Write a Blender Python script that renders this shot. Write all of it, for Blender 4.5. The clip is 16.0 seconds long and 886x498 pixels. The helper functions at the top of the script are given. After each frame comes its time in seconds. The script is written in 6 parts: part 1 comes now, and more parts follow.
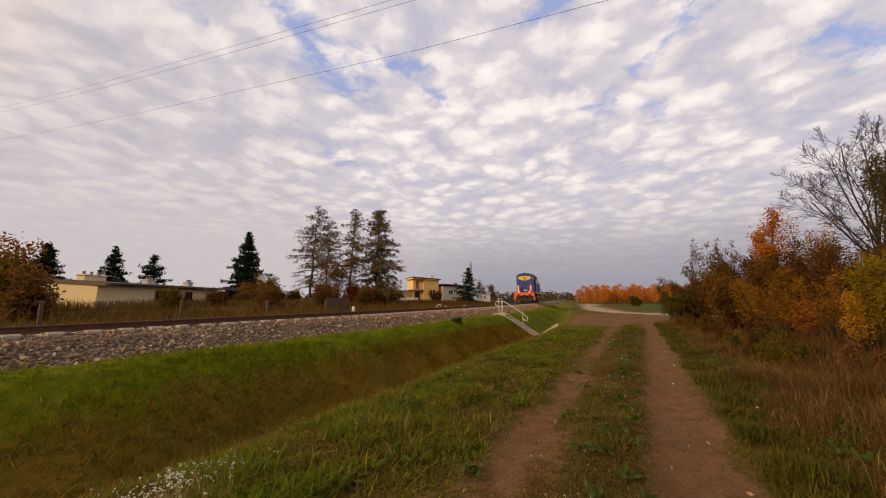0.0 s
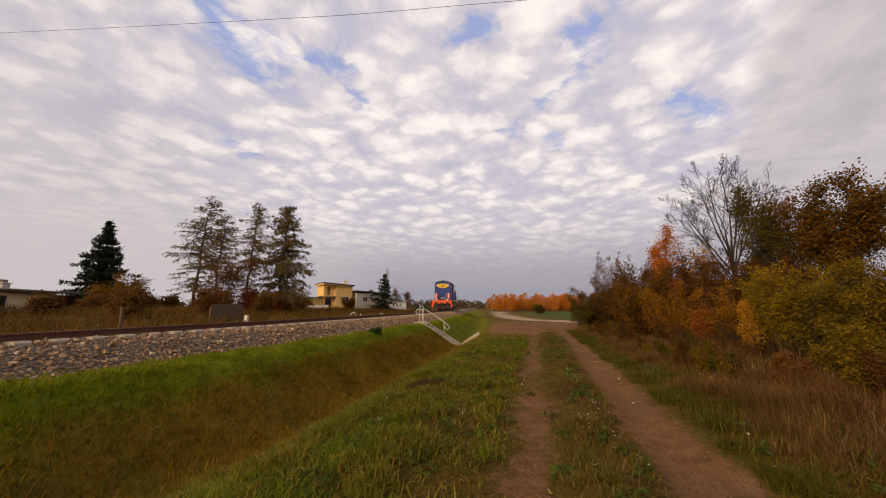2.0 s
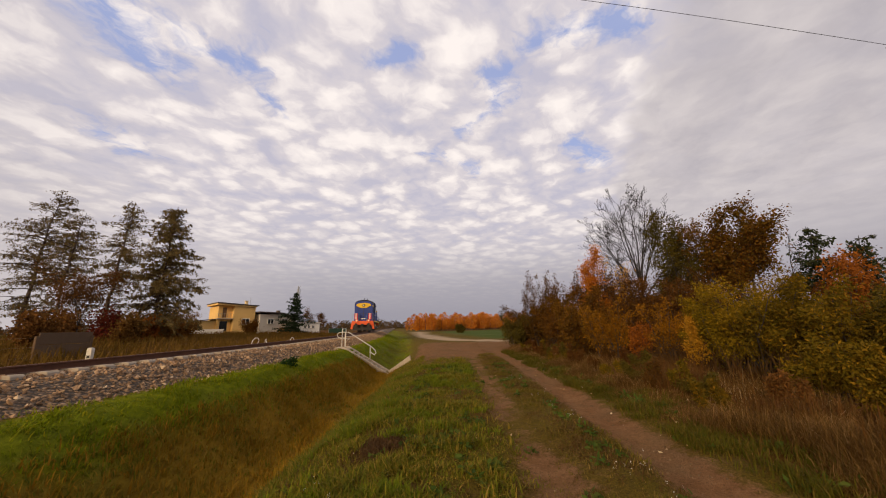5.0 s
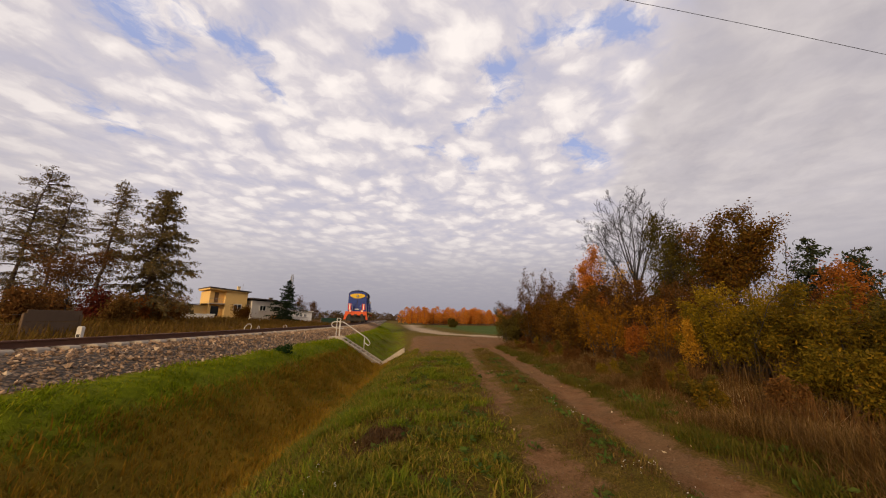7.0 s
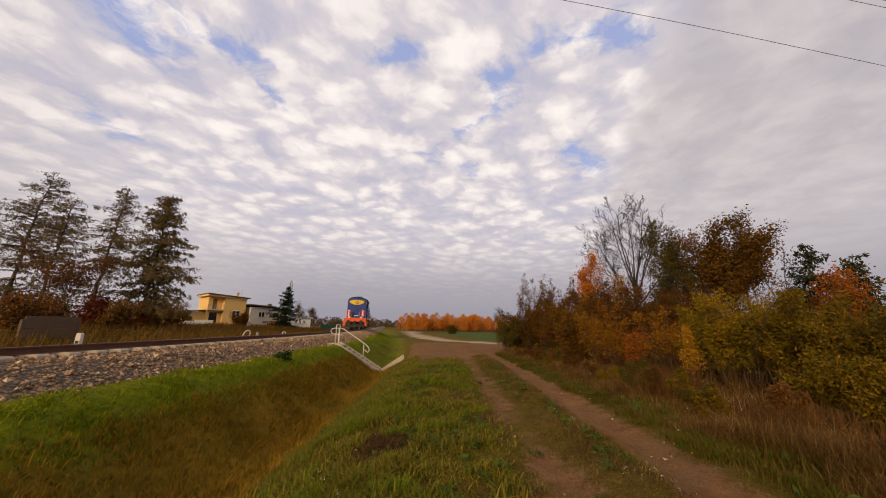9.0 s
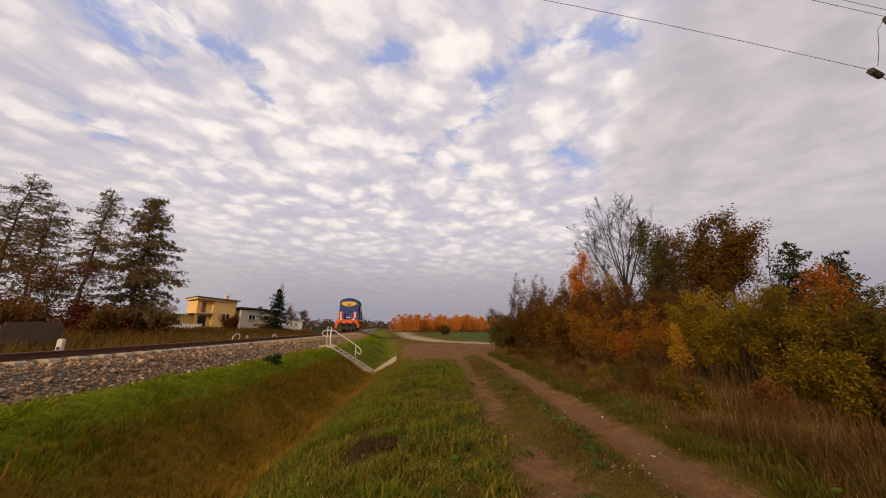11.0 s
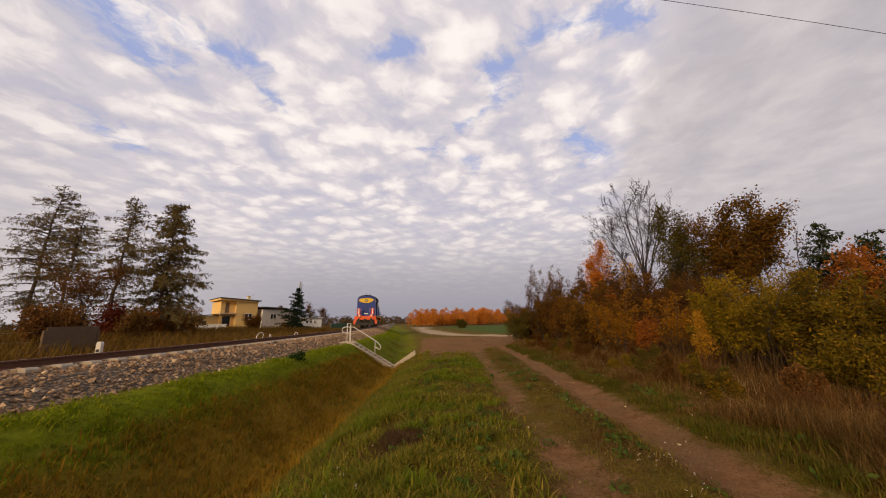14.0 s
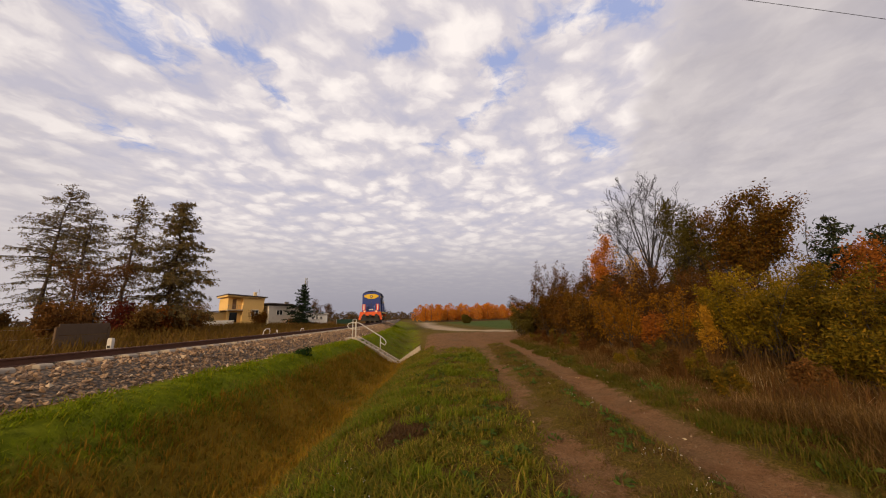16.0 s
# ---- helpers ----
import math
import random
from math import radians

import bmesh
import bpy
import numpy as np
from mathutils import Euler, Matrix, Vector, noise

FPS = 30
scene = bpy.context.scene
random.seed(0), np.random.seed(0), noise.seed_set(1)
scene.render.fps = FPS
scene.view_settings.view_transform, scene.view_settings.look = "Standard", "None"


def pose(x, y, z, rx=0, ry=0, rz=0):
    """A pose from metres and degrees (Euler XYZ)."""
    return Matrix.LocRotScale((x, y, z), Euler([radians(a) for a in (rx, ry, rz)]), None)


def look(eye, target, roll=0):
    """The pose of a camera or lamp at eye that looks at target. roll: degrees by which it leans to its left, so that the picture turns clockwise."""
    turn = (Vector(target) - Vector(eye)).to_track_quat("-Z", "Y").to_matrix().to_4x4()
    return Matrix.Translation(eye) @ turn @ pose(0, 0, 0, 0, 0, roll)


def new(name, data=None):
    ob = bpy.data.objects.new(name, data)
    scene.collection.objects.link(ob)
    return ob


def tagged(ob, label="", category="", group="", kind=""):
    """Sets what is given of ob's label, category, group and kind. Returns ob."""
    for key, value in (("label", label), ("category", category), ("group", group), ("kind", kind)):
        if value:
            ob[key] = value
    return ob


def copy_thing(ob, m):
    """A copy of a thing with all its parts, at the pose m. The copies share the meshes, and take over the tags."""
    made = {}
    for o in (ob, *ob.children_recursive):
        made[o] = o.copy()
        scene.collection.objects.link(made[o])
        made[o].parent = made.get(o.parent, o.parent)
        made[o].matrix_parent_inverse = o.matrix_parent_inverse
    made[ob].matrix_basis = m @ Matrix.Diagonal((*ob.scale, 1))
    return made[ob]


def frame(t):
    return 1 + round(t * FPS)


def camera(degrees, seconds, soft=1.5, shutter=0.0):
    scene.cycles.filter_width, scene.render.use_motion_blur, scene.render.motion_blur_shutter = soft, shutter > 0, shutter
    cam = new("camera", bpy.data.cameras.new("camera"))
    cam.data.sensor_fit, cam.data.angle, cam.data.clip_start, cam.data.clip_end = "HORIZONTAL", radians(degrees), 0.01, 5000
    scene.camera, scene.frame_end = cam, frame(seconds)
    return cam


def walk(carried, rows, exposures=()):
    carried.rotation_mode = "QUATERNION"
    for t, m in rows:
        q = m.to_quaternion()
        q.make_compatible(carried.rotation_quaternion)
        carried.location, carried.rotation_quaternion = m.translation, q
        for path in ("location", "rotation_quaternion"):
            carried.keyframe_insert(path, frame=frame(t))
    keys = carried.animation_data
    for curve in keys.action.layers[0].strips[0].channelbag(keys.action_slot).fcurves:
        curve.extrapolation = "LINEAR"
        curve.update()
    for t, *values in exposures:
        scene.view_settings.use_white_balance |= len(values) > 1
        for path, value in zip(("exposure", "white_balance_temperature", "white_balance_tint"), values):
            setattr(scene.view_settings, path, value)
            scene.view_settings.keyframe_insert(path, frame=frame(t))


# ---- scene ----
cam = camera(106.2, 16.0, soft=1.1)
PATH = [
    (0, (-0.033, 0.043, 1.763), (-0.103, 9.933, 3.253), -0.2),
    (0.5, (-0.241, 0.496, 1.816), (0.149, 10.351, 3.466), -4.0),
    (1, (-0.242, 1.007, 1.776), (0.808, 10.792, 3.551), -2.2),
    (1.5, (-0.252, 1.474, 1.813), (1.373, 11.199, 3.483), -1.5),
    (2, (-0.312, 1.959, 1.751), (2.093, 11.514, 3.461), -0.0),
    (2.5, (-0.318, 2.496, 1.736), (3.577, 11.631, 2.876), 1.1),
    (3, (-0.262, 2.964, 1.838), (3.773, 11.834, 4.093), 1.5),
    (3.2, (-0.280, 3.093, 1.833), (3.955, 11.788, 4.368), 1.6),
    (5.5, (-0.614, 4.502, 1.823), (4.021, 13.082, 4.043), -1.3),
    (6, (-0.709, 4.534, 1.791), (3.911, 13.119, 4.021), -0.7),
    (6.5, (-0.723, 4.561, 1.782), (3.912, 13.186, 3.817), 0.7),
    (7, (-0.678, 4.569, 1.779), (4.102, 13.099, 3.874), 1.1),
    (7.5, (-0.683, 4.550, 1.788), (4.102, 13.065, 3.928), 1.0),
    (8, (-0.697, 4.531, 1.777), (4.028, 13.081, 3.927), 0.9),
    (8.5, (-0.709, 4.522, 1.794), (4.026, 13.032, 4.074), 1.0),
    (9, (-0.726, 4.538, 1.781), (4.049, 13.023, 4.056), 1.1),
    (9.5, (-0.694, 4.532, 1.794), (4.166, 12.942, 4.174), 1.0),
    (12, (-0.658, 4.529, 1.782), (4.307, 12.924, 4.007), 0.1),
    (12.5, (-0.683, 4.533, 1.793), (4.212, 12.978, 3.978), -0.2),
    (13, (-0.703, 4.519, 1.794), (4.042, 13.049, 3.959), -0.6),
    (13.5, (-0.712, 4.507, 1.794), (3.983, 13.057, 3.989), -1.1),
    (14, (-0.743, 4.501, 1.794), (3.882, 13.111, 3.919), -1.2),
    (14.5, (-0.746, 4.496, 1.801), (3.864, 13.131, 3.856), -1.1),
    (15, (-0.746, 4.496, 1.793), (3.804, 13.161, 3.858), -1.1),
    (15.5, (-0.761, 4.492, 1.803), (3.789, 13.157, 3.843), -1.2),
    (16, (-0.751, 4.489, 1.800), (3.769, 13.184, 3.800), -1.4),
]
walk(cam, [(t, look(e, g, r)) for t, e, g, r in PATH], exposures=((0.0, 0.40, 6900, 12), (16.0, 0.40, 6900, 12)))

# ---------------------------------------------------------------- light
SUN_AZ, SUN_EL = radians(242.0), radians(20.0)      # clockwise from +y
world = bpy.data.worlds.new("sky_world")
scene.world = world
world.use_nodes = True


class Nodes:
    """Short hand for building node trees."""

    def __init__(self, tree):
        self.tree = tree
        tree.nodes.clear()

    def add(self, kind, **inputs):
        n = self.tree.nodes.new("ShaderNode" + kind)
        for key, value in inputs.items():
            k = key.replace("_", " ")
            if isinstance(value, bpy.types.NodeSocket):
                self.tree.links.new(value, n.inputs[k])
            else:
                n.inputs[k].default_value = value
        return n

    def math(self, op, a, b=0.0, clamp=False):
        n = self.tree.nodes.new("ShaderNodeMath")
        n.operation, n.use_clamp = op, clamp
        for i, v in enumerate((a, b)):
            if isinstance(v, bpy.types.NodeSocket):
                self.tree.links.new(v, n.inputs[i])
            else:
                n.inputs[i].default_value = v
        return n.outputs[0]

    def vec(self, op, a, b):
        n = self.tree.nodes.new("ShaderNodeVectorMath")
        n.operation = op
        for i, v in enumerate((a, b)):
            if isinstance(v, bpy.types.NodeSocket):
                self.tree.links.new(v, n.inputs[i])
            else:
                n.inputs[i].default_value = v
        return n.outputs[0]

    def mix(self, fac, a, b, blend="MIX"):
        n = self.tree.nodes.new("ShaderNodeMix")
        n.data_type, n.blend_type = "RGBA", blend
        for i, v in ((0, fac), (6, a), (7, b)):
            if isinstance(v, bpy.types.NodeSocket):
                self.tree.links.new(v, n.inputs[i])
            elif i:
                n.inputs[i].default_value = (*v, 1.0)
            else:
                n.inputs[i].default_value = v
        return n.outputs[2]

    def ramp(self, fac, *stops):
        n = self.tree.nodes.new("ShaderNodeValToRGB")
        self.tree.links.new(fac, n.inputs[0])
        els = n.color_ramp.elements
        while len(els) < len(stops):
            els.new(0.5)
        for e, (p, c) in zip(els, stops):
            e.position = p
            e.color = (c, c, c, 1) if isinstance(c, (int, float)) else (*c, 1)
        return n.outputs[0]

    def noise(self, vector, scale, detail=4.0, rough=0.55, distortion=0.0):
        n = self.add("TexNoise", Scale=scale, Detail=detail, Roughness=rough, Distortion=distortion)
        if vector is not None:
            self.tree.links.new(vector, n.inputs["Vector"])
        return n.outputs["Fac"]

    def link(self, a, b):
        self.tree.links.new(a, b)


# rifts in the cloud sheet: from, to (east and north over height), half width, depth
RIFTS = ((-0.50, 0.85, -0.40, 1.20, 0.13, 1.0), (-0.30, 1.08, -0.08, 1.11, 0.09, 0.8), (-0.06, 1.23, 0.03, 1.35, 0.09, 1.0), (0.25, 0.94, 0.38, 0.86, 0.06, 0.8),
         (0.60, 0.78, 0.74, 0.92, 0.11, 1.0), (0.74, 0.92, 0.72, 1.12, 0.09, 0.9), (0.66, 0.60, 0.85, 0.45, 0.09, 0.95), (0.64, 1.36, 0.98, 1.37, 0.08, 0.7),
         (1.20, 0.92, 1.44, 1.00, 0.10, 0.9), (-0.85, 0.80, -0.75, 0.90, 0.10, 0.8), (-0.66, 1.74, -0.58, 1.80, 0.12, 0.7))


def build_sky():
    n = Nodes(world.node_tree)
    sky = n.add("TexSky")
    sky.sky_type, sky.sun_disc = "NISHITA", False
    sky.sun_elevation, sky.sun_rotation = SUN_EL, SUN_AZ
    way = n.add("TexCoord").outputs["Generated"]
    sep = n.add("SeparateXYZ", Vector=way)
    x, y, z = sep.outputs
    up = n.math("MAXIMUM", z, 0.0)
    den = n.math("ADD", up, 0.10)
    sx, sy = n.math("DIVIDE", x, den), n.math("DIVIDE", y, den)
    flat = n.add("CombineXYZ", X=sx, Y=sy, Z=0.0).outputs[0]
    # everything on the cloud sheet is bent a little by a slow drift
    slow = n.add("TexNoise", Vector=flat, Scale=1.9, Detail=4.0, Roughness=0.6).outputs["Color"]
    quick = n.add("TexNoise", Vector=flat, Scale=9.0, Detail=3.0, Roughness=0.6).outputs["Color"]
    bent = n.vec("ADD", flat, n.vec("MULTIPLY", n.vec("SUBTRACT", slow, (0.5, 0.5, 0.5)), (0.26, 0.26, 0.0)))
    bent = n.vec("ADD", bent, n.vec("MULTIPLY", n.vec("SUBTRACT", quick, (0.5, 0.5, 0.5)), (0.06, 0.06, 0.0)))
    # altocumulus in loose rows that run towards the north-east
    rows = n.add("Mapping", Vector=bent, Location=(0.35, 1.1, 0), Rotation=(0, 0, radians(-42)), Scale=(0.92, 1.0, 1.0)).outputs[0]
    cells = n.add("TexVoronoi", Vector=rows, Scale=7.0, Randomness=0.9)
    cells.feature = "SMOOTH_F1"
    cells.inputs["Smoothness"].default_value = 0.5
    small = n.add("TexVoronoi", Vector=rows, Scale=17.0, Randomness=1.0)
    small.feature = "SMOOTH_F1"
    small.inputs["Smoothness"].default_value = 0.6
    puffs = n.math("SUBTRACT", 1.0, cells.outputs["Distance"])
    bits = n.math("SUBTRACT", 1.0, small.outputs["Distance"])
    big = n.noise(rows, 1.7, 3.0, 0.5)
    mid = n.noise(rows, 5.0, 4.0, 0.6)
    fine = n.noise(rows, 22.0, 5.0, 0.62)
    # an even sheet of cloud over the south-east, with a straight edge
    side = n.math("SUBTRACT", n.math("MULTIPLY", sx, 0.675), n.math("MULTIPLY", sy, 0.74))
    side = n.math("ADD", side, n.math("MULTIPLY", n.math("SUBTRACT", mid, 0.5), 0.22))
    side = n.math("ADD", side, n.math("MULTIPLY", n.math("SUBTRACT", fine, 0.5), 0.10))
    sheet = n.ramp(n.math("ADD", n.math("MULTIPLY", side, 0.5), 0.5), (0.655, 0.0), (0.705, 0.85), (0.80, 1.0))
    # gaps of blue: narrow rifts between the rows
    gap = None
    for ax, ay, bx, by, wide, deep in RIFTS:
        ex, ey = bx - ax, by - ay
        rel = n.vec("SUBTRACT", bent, (ax, ay, 0.0))
        dot = n.tree.nodes.new("ShaderNodeVectorMath")
        dot.operation = "DOT_PRODUCT"
        n.link(rel, dot.inputs[0])
        k = 1.0 / (ex * ex + ey * ey)
        dot.inputs[1].default_value = (ex * k, ey * k, 0.0)
        t = n.math("ADD", dot.outputs["Value"], 0.0, clamp=True)
        foot = n.add("CombineXYZ", X=n.math("MULTIPLY", t, ex), Y=n.math("MULTIPLY", t, ey), Z=0.0).outputs[0]
        far = n.tree.nodes.new("ShaderNodeVectorMath")
        far.operation = "DISTANCE"
        n.link(rel, far.inputs[0])
        n.link(foot, far.inputs[1])
        one = n.math("MULTIPLY", n.math("SUBTRACT", 1.0, n.math("DIVIDE", far.outputs["Value"], wide)), deep)
        gap = one if gap is None else n.math("MAXIMUM", gap, one)
    gap = n.math("MAXIMUM", gap, -1.0)
    lump = n.math("ADD", n.math("MULTIPLY", puffs, 0.66), n.math("MULTIPLY", bits, 0.20))
    lump = n.math("ADD", lump, n.math("MULTIPLY", n.math("SUBTRACT", mid, 0.5), 0.62))
    lump = n.math("ADD", lump, n.math("MULTIPLY", n.math("SUBTRACT", fine, 0.5), 0.30))
    lump = n.math("ADD", lump, n.math("MULTIPLY", n.math("SUBTRACT", big, 0.5), -0.45))
    open_sky = n.math("SUBTRACT", n.math("MULTIPLY", gap, 0.58), n.math("MULTIPLY", lump, 1.0))
    open_sky = n.math("ADD", open_sky, n.math("MULTIPLY", n.math("SUBTRACT", big, 0.5), 0.9))
    open_sky = n.math("ADD", open_sky, n.math("MULTIPLY", n.math("SUBTRACT", fine, 0.44), -0.7))
    open_sky = n.math("SUBTRACT", open_sky, n.math("MULTIPLY", sheet, 1.0))
    mask = n.ramp(n.math("ADD", open_sky, 0.5), (0.22, 1.0), (0.40, 0.72), (0.66, 0.12))
    low = n.ramp(z, (0.16, 1.0), (0.36, 0.0))
    mask = n.math("MAXIMUM", mask, low)
    lit = n.ramp(lump, (0.20, (4.0, 4.02, 4.95)), (0.42, (5.05, 4.87, 5.35)), (0.55, (6.3, 6.03, 6.2)), (0.72, (7.3, 6.98, 6.95)))
    soft = n.math("ADD", n.math("MULTIPLY", mid, 0.6), n.math("MULTIPLY", big, 0.5))
    grey = n.ramp(soft, (0.38, (3.4, 3.26, 3.6)), (0.72, (4.7, 4.48, 4.7)))
    lit = n.mix(n.math("MULTIPLY", sheet, 0.88), lit, grey)
    west = n.ramp(n.math("ADD", n.math("MULTIPLY", n.math("ADD", sx, n.math("MULTIPLY", mid, 0.5)), 0.25), 0.5), (0.25, 0.55), (0.48, 0.0))
    lit = n.mix(west, lit, grey)
    to_sun = n.tree.nodes.new("ShaderNodeVectorMath")
    to_sun.operation = "DOT_PRODUCT"
    n.link(way, to_sun.inputs[0])
    to_sun.inputs[1].default_value = (math.sin(SUN_AZ) * math.cos(SUN_EL), math.cos(SUN_AZ) * math.cos(SUN_EL), math.sin(SUN_EL))
    glow = n.ramp(to_sun.outputs["Value"], (0.50, 0.0), (0.80, 0.6), (1.0, 0.9))
    haze = n.ramp(z, (0.0, (2.4, 2.4, 2.9)), (0.10, (2.8, 2.76, 3.2)), (0.30, (4.5, 4.35, 4.7)))
    haze = n.mix(n.ramp(n.math("ADD", n.math("MULTIPLY", x, 0.5), 0.5), (0.28, 0.8), (0.56, 0.0)), haze, (4.7, 4.45, 4.6))
    near = n.ramp(z, (0.04, 1.0), (0.14, 0.86), (0.25, 0.25), (0.36, 0.0))
    lit = n.mix(near, lit, haze)
    lit = n.mix(glow, lit, (9.5, 7.0, 3.9))
    blue = n.mix(0.75, sky.outputs[0], (2.75, 3.5, 6.3))
    full = n.mix(mask, blue, lit)
    back = n.add("Background", Color=full, Strength=0.1)
    out = n.add("OutputWorld")
    n.link(back.outputs[0], out.inputs[0])


build_sky()
sun_data = bpy.data.lights.new("sun", "SUN")
sun_data.energy, sun_data.angle, sun_data.color = 2.1, radians(14), (1.0, 0.76, 0.50)
sun = new("sun", sun_data)
sun.matrix_world = look((0, 0, 50), (-math.sin(SUN_AZ) * 50 * math.cos(SUN_EL), -math.cos(SUN_AZ) * 50 * math.cos(SUN_EL), 50 - 50 * math.sin(SUN_EL)))

# ---------------------------------------------------------------- materials


def surface(name, rough=0.8, metal=0.0):
    m = bpy.data.materials.new(name)
    m.use_nodes = True
    n = Nodes(m.node_tree)
    b = n.add("BsdfPrincipled", Roughness=rough, Metallic=metal)
    o = n.add("OutputMaterial")
    n.link(b.outputs[0], o.inputs[0])
    return m, n, b


def place(n):
    return n.add("TexCoord").outputs["Object"]


def bump(n, b, height, strength, distance):
    k = n.add("Bump", Height=height, Strength=strength, Distance=distance)
    n.link(k.outputs[0], b.inputs["Normal"])


def painted(name, colour, rough=0.5, metal=0.0, grime=0.25, scale=3.0, dirt=(0.06, 0.045, 0.03), relief=0.15):
    m, n, b = surface(name, rough, metal)
    v = place(n)
    g = n.noise(v, scale, 6.0, 0.65)
    f = n.noise(v, scale * 9, 4.0, 0.6)
    c = n.mix(n.math("MULTIPLY", n.ramp(g, (0.42, 0.0), (0.75, 1.0)), grime), colour, dirt)
    c = n.mix(n.math("MULTIPLY", f, 0.25), c, tuple(min(1, k * 0.7) for k in colour))
    n.link(c, b.inputs["Base Color"])
    n.link(n.math("ADD", n.math("MULTIPLY", f, 0.25), rough - 0.1), b.inputs["Roughness"])
    bump(n, b, f, relief, 0.01)
    return m


def leafy(name, *colours, through_light=0.35, rough=0.75, vary=0.0):
    """Leaves or blades: every island takes a colour of its own."""
    m, n, b = surface(name, rough)
    r = n.add("NewGeometry").outputs["Random Per Island"]
    stops = [(i / max(1, len(colours) - 1), c) for i, c in enumerate(colours)]
    c = n.ramp(r, *stops)
    v = place(n)
    c = n.mix(n.ramp(n.noise(v, 0.9, 3.0), (0.35, 0.0), (0.7, 0.45)), c, tuple(k * 0.75 for k in colours[0]))
    if vary:
        own = n.add("ObjectInfo").outputs["Random"]
        hue = n.math("ADD", n.math("MULTIPLY", own, 0.025 * vary), 0.5 - 0.0125 * vary)
        other = n.math("FRACT", n.math("MULTIPLY", own, 7.31))
        value = n.math("ADD", n.math("MULTIPLY", other, 0.7 * vary), 1 - 0.35 * vary)
        c = n.add("HueSaturation", Hue=hue, Value=value, Color=c).outputs[0]
    n.link(c, b.inputs["Base Color"])
    b.inputs["Specular IOR Level"].default_value = 0.08
    t = n.add("BsdfTranslucent", Color=c)
    mixed = n.add("MixShader", Fac=through_light)
    n.link(b.outputs[0], mixed.inputs[1])
    n.link(t.outputs[0], mixed.inputs[2])
    o = [k for k in m.node_tree.nodes if k.type == "OUTPUT_MATERIAL"][0]
    n.link(mixed.outputs[0], o.inputs[0])
    return m


def bark(name, light, dark):
    m, n, b = surface(name, 0.9)
    v = place(n)
    s = n.add("Mapping", Vector=v, Scale=(6, 6, 1.2)).outputs[0]
    g = n.noise(s, 3.0, 6.0, 0.7)
    n.link(n.mix(n.ramp(g, (0.35, 0.0), (0.65, 1.0)), dark, light), b.inputs["Base Color"])
    bump(n, b, g, 0.6, 0.03)
    return m


BLUE = painted("blue_paint", (0.006, 0.034, 0.22), 0.5, grime=0.25, scale=1.2)
ROOF_BLUE = painted("dark_roof_paint", (0.02, 0.03, 0.07), 0.5, grime=0.4, scale=1.2)
YELLOW = painted("yellow_paint", (0.72, 0.46, 0.03), 0.4, grime=0.2)
ORANGE = painted("orange_red_paint", (0.72, 0.10, 0.02), 0.42, grime=0.2)
RED = painted("red_paint", (0.62, 0.04, 0.02), 0.45, grime=0.1)
WHITE = painted("white_paint", (0.78, 0.77, 0.73), 0.5, grime=0.15)
BLACK = painted("black_underframe", (0.018, 0.016, 0.015), 0.7, grime=0.4, dirt=(0.05, 0.035, 0.025))
GREY = painted("grey_metal", (0.30, 0.30, 0.29), 0.5, 0.4, grime=0.3)
DARK_GLASS = painted("dark_window_glass", (0.02, 0.025, 0.03), 0.12, grime=0.05, relief=0.0)
CONCRETE = painted("weathered_concrete", (0.40, 0.34, 0.27), 0.9, grime=0.55, scale=2.5, dirt=(0.16, 0.12, 0.08), relief=0.5)
OLD_CONCRETE = painted("old_concrete", (0.17, 0.135, 0.10), 0.92, grime=0.6, scale=1.8, dirt=(0.09, 0.07, 0.05), relief=0.5)
RAIL_PAINT = painted("galvanised_rail", (0.55, 0.53, 0.49), 0.5, 0.3, grime=0.3)
RUST = painted("rusty_rail_side", (0.105, 0.040, 0.020), 0.85, grime=0.5, scale=6, dirt=(0.03, 0.015, 0.01), relief=0.4)
STEEL = painted("worn_rail_head", (0.17, 0.085, 0.05), 0.5, 0.5, grime=0.2)
PLASTER = painted("yellow_plaster", (0.72, 0.47, 0.17), 0.9, grime=0.2, scale=0.6, dirt=(0.4, 0.26, 0.1))
CREAM = painted("cream_plaster", (0.82, 0.63, 0.34), 0.9, grime=0.25, scale=0.6, dirt=(0.35, 0.25, 0.12))
PALE = painted("pale_plaster", (0.60, 0.56, 0.50), 0.9, grime=0.3, scale=0.6, dirt=(0.35, 0.3, 0.25))
ROOF = painted("dark_roofing", (0.055, 0.04, 0.038), 0.8, grime=0.4, scale=1.0)
TIMBER = painted("weathered_timber", (0.17, 0.10, 0.055), 0.85, grime=0.5, scale=4, relief=0.4)
WIRE_MAT = painted("cable", (0.03, 0.03, 0.035), 0.6, 0.5)
PORCELAIN = painted("brown_porcelain", (0.025, 0.018, 0.015), 0.3)
MESH_GREEN = painted("green_mesh", (0.02, 0.07, 0.035), 0.7)

BARK = bark("grey_bark", (0.11, 0.09, 0.075), (0.035, 0.028, 0.024))
BARK_DARK = bark("dark_bark", (0.055, 0.042, 0.033), (0.018, 0.014, 0.012))
BARK_BLACK = bark("blackish_bark", (0.026, 0.020, 0.017), (0.010, 0.008, 0.007))
BARK_RED = bark("red_brown_bark", (0.09, 0.055, 0.04), (0.03, 0.02, 0.016))

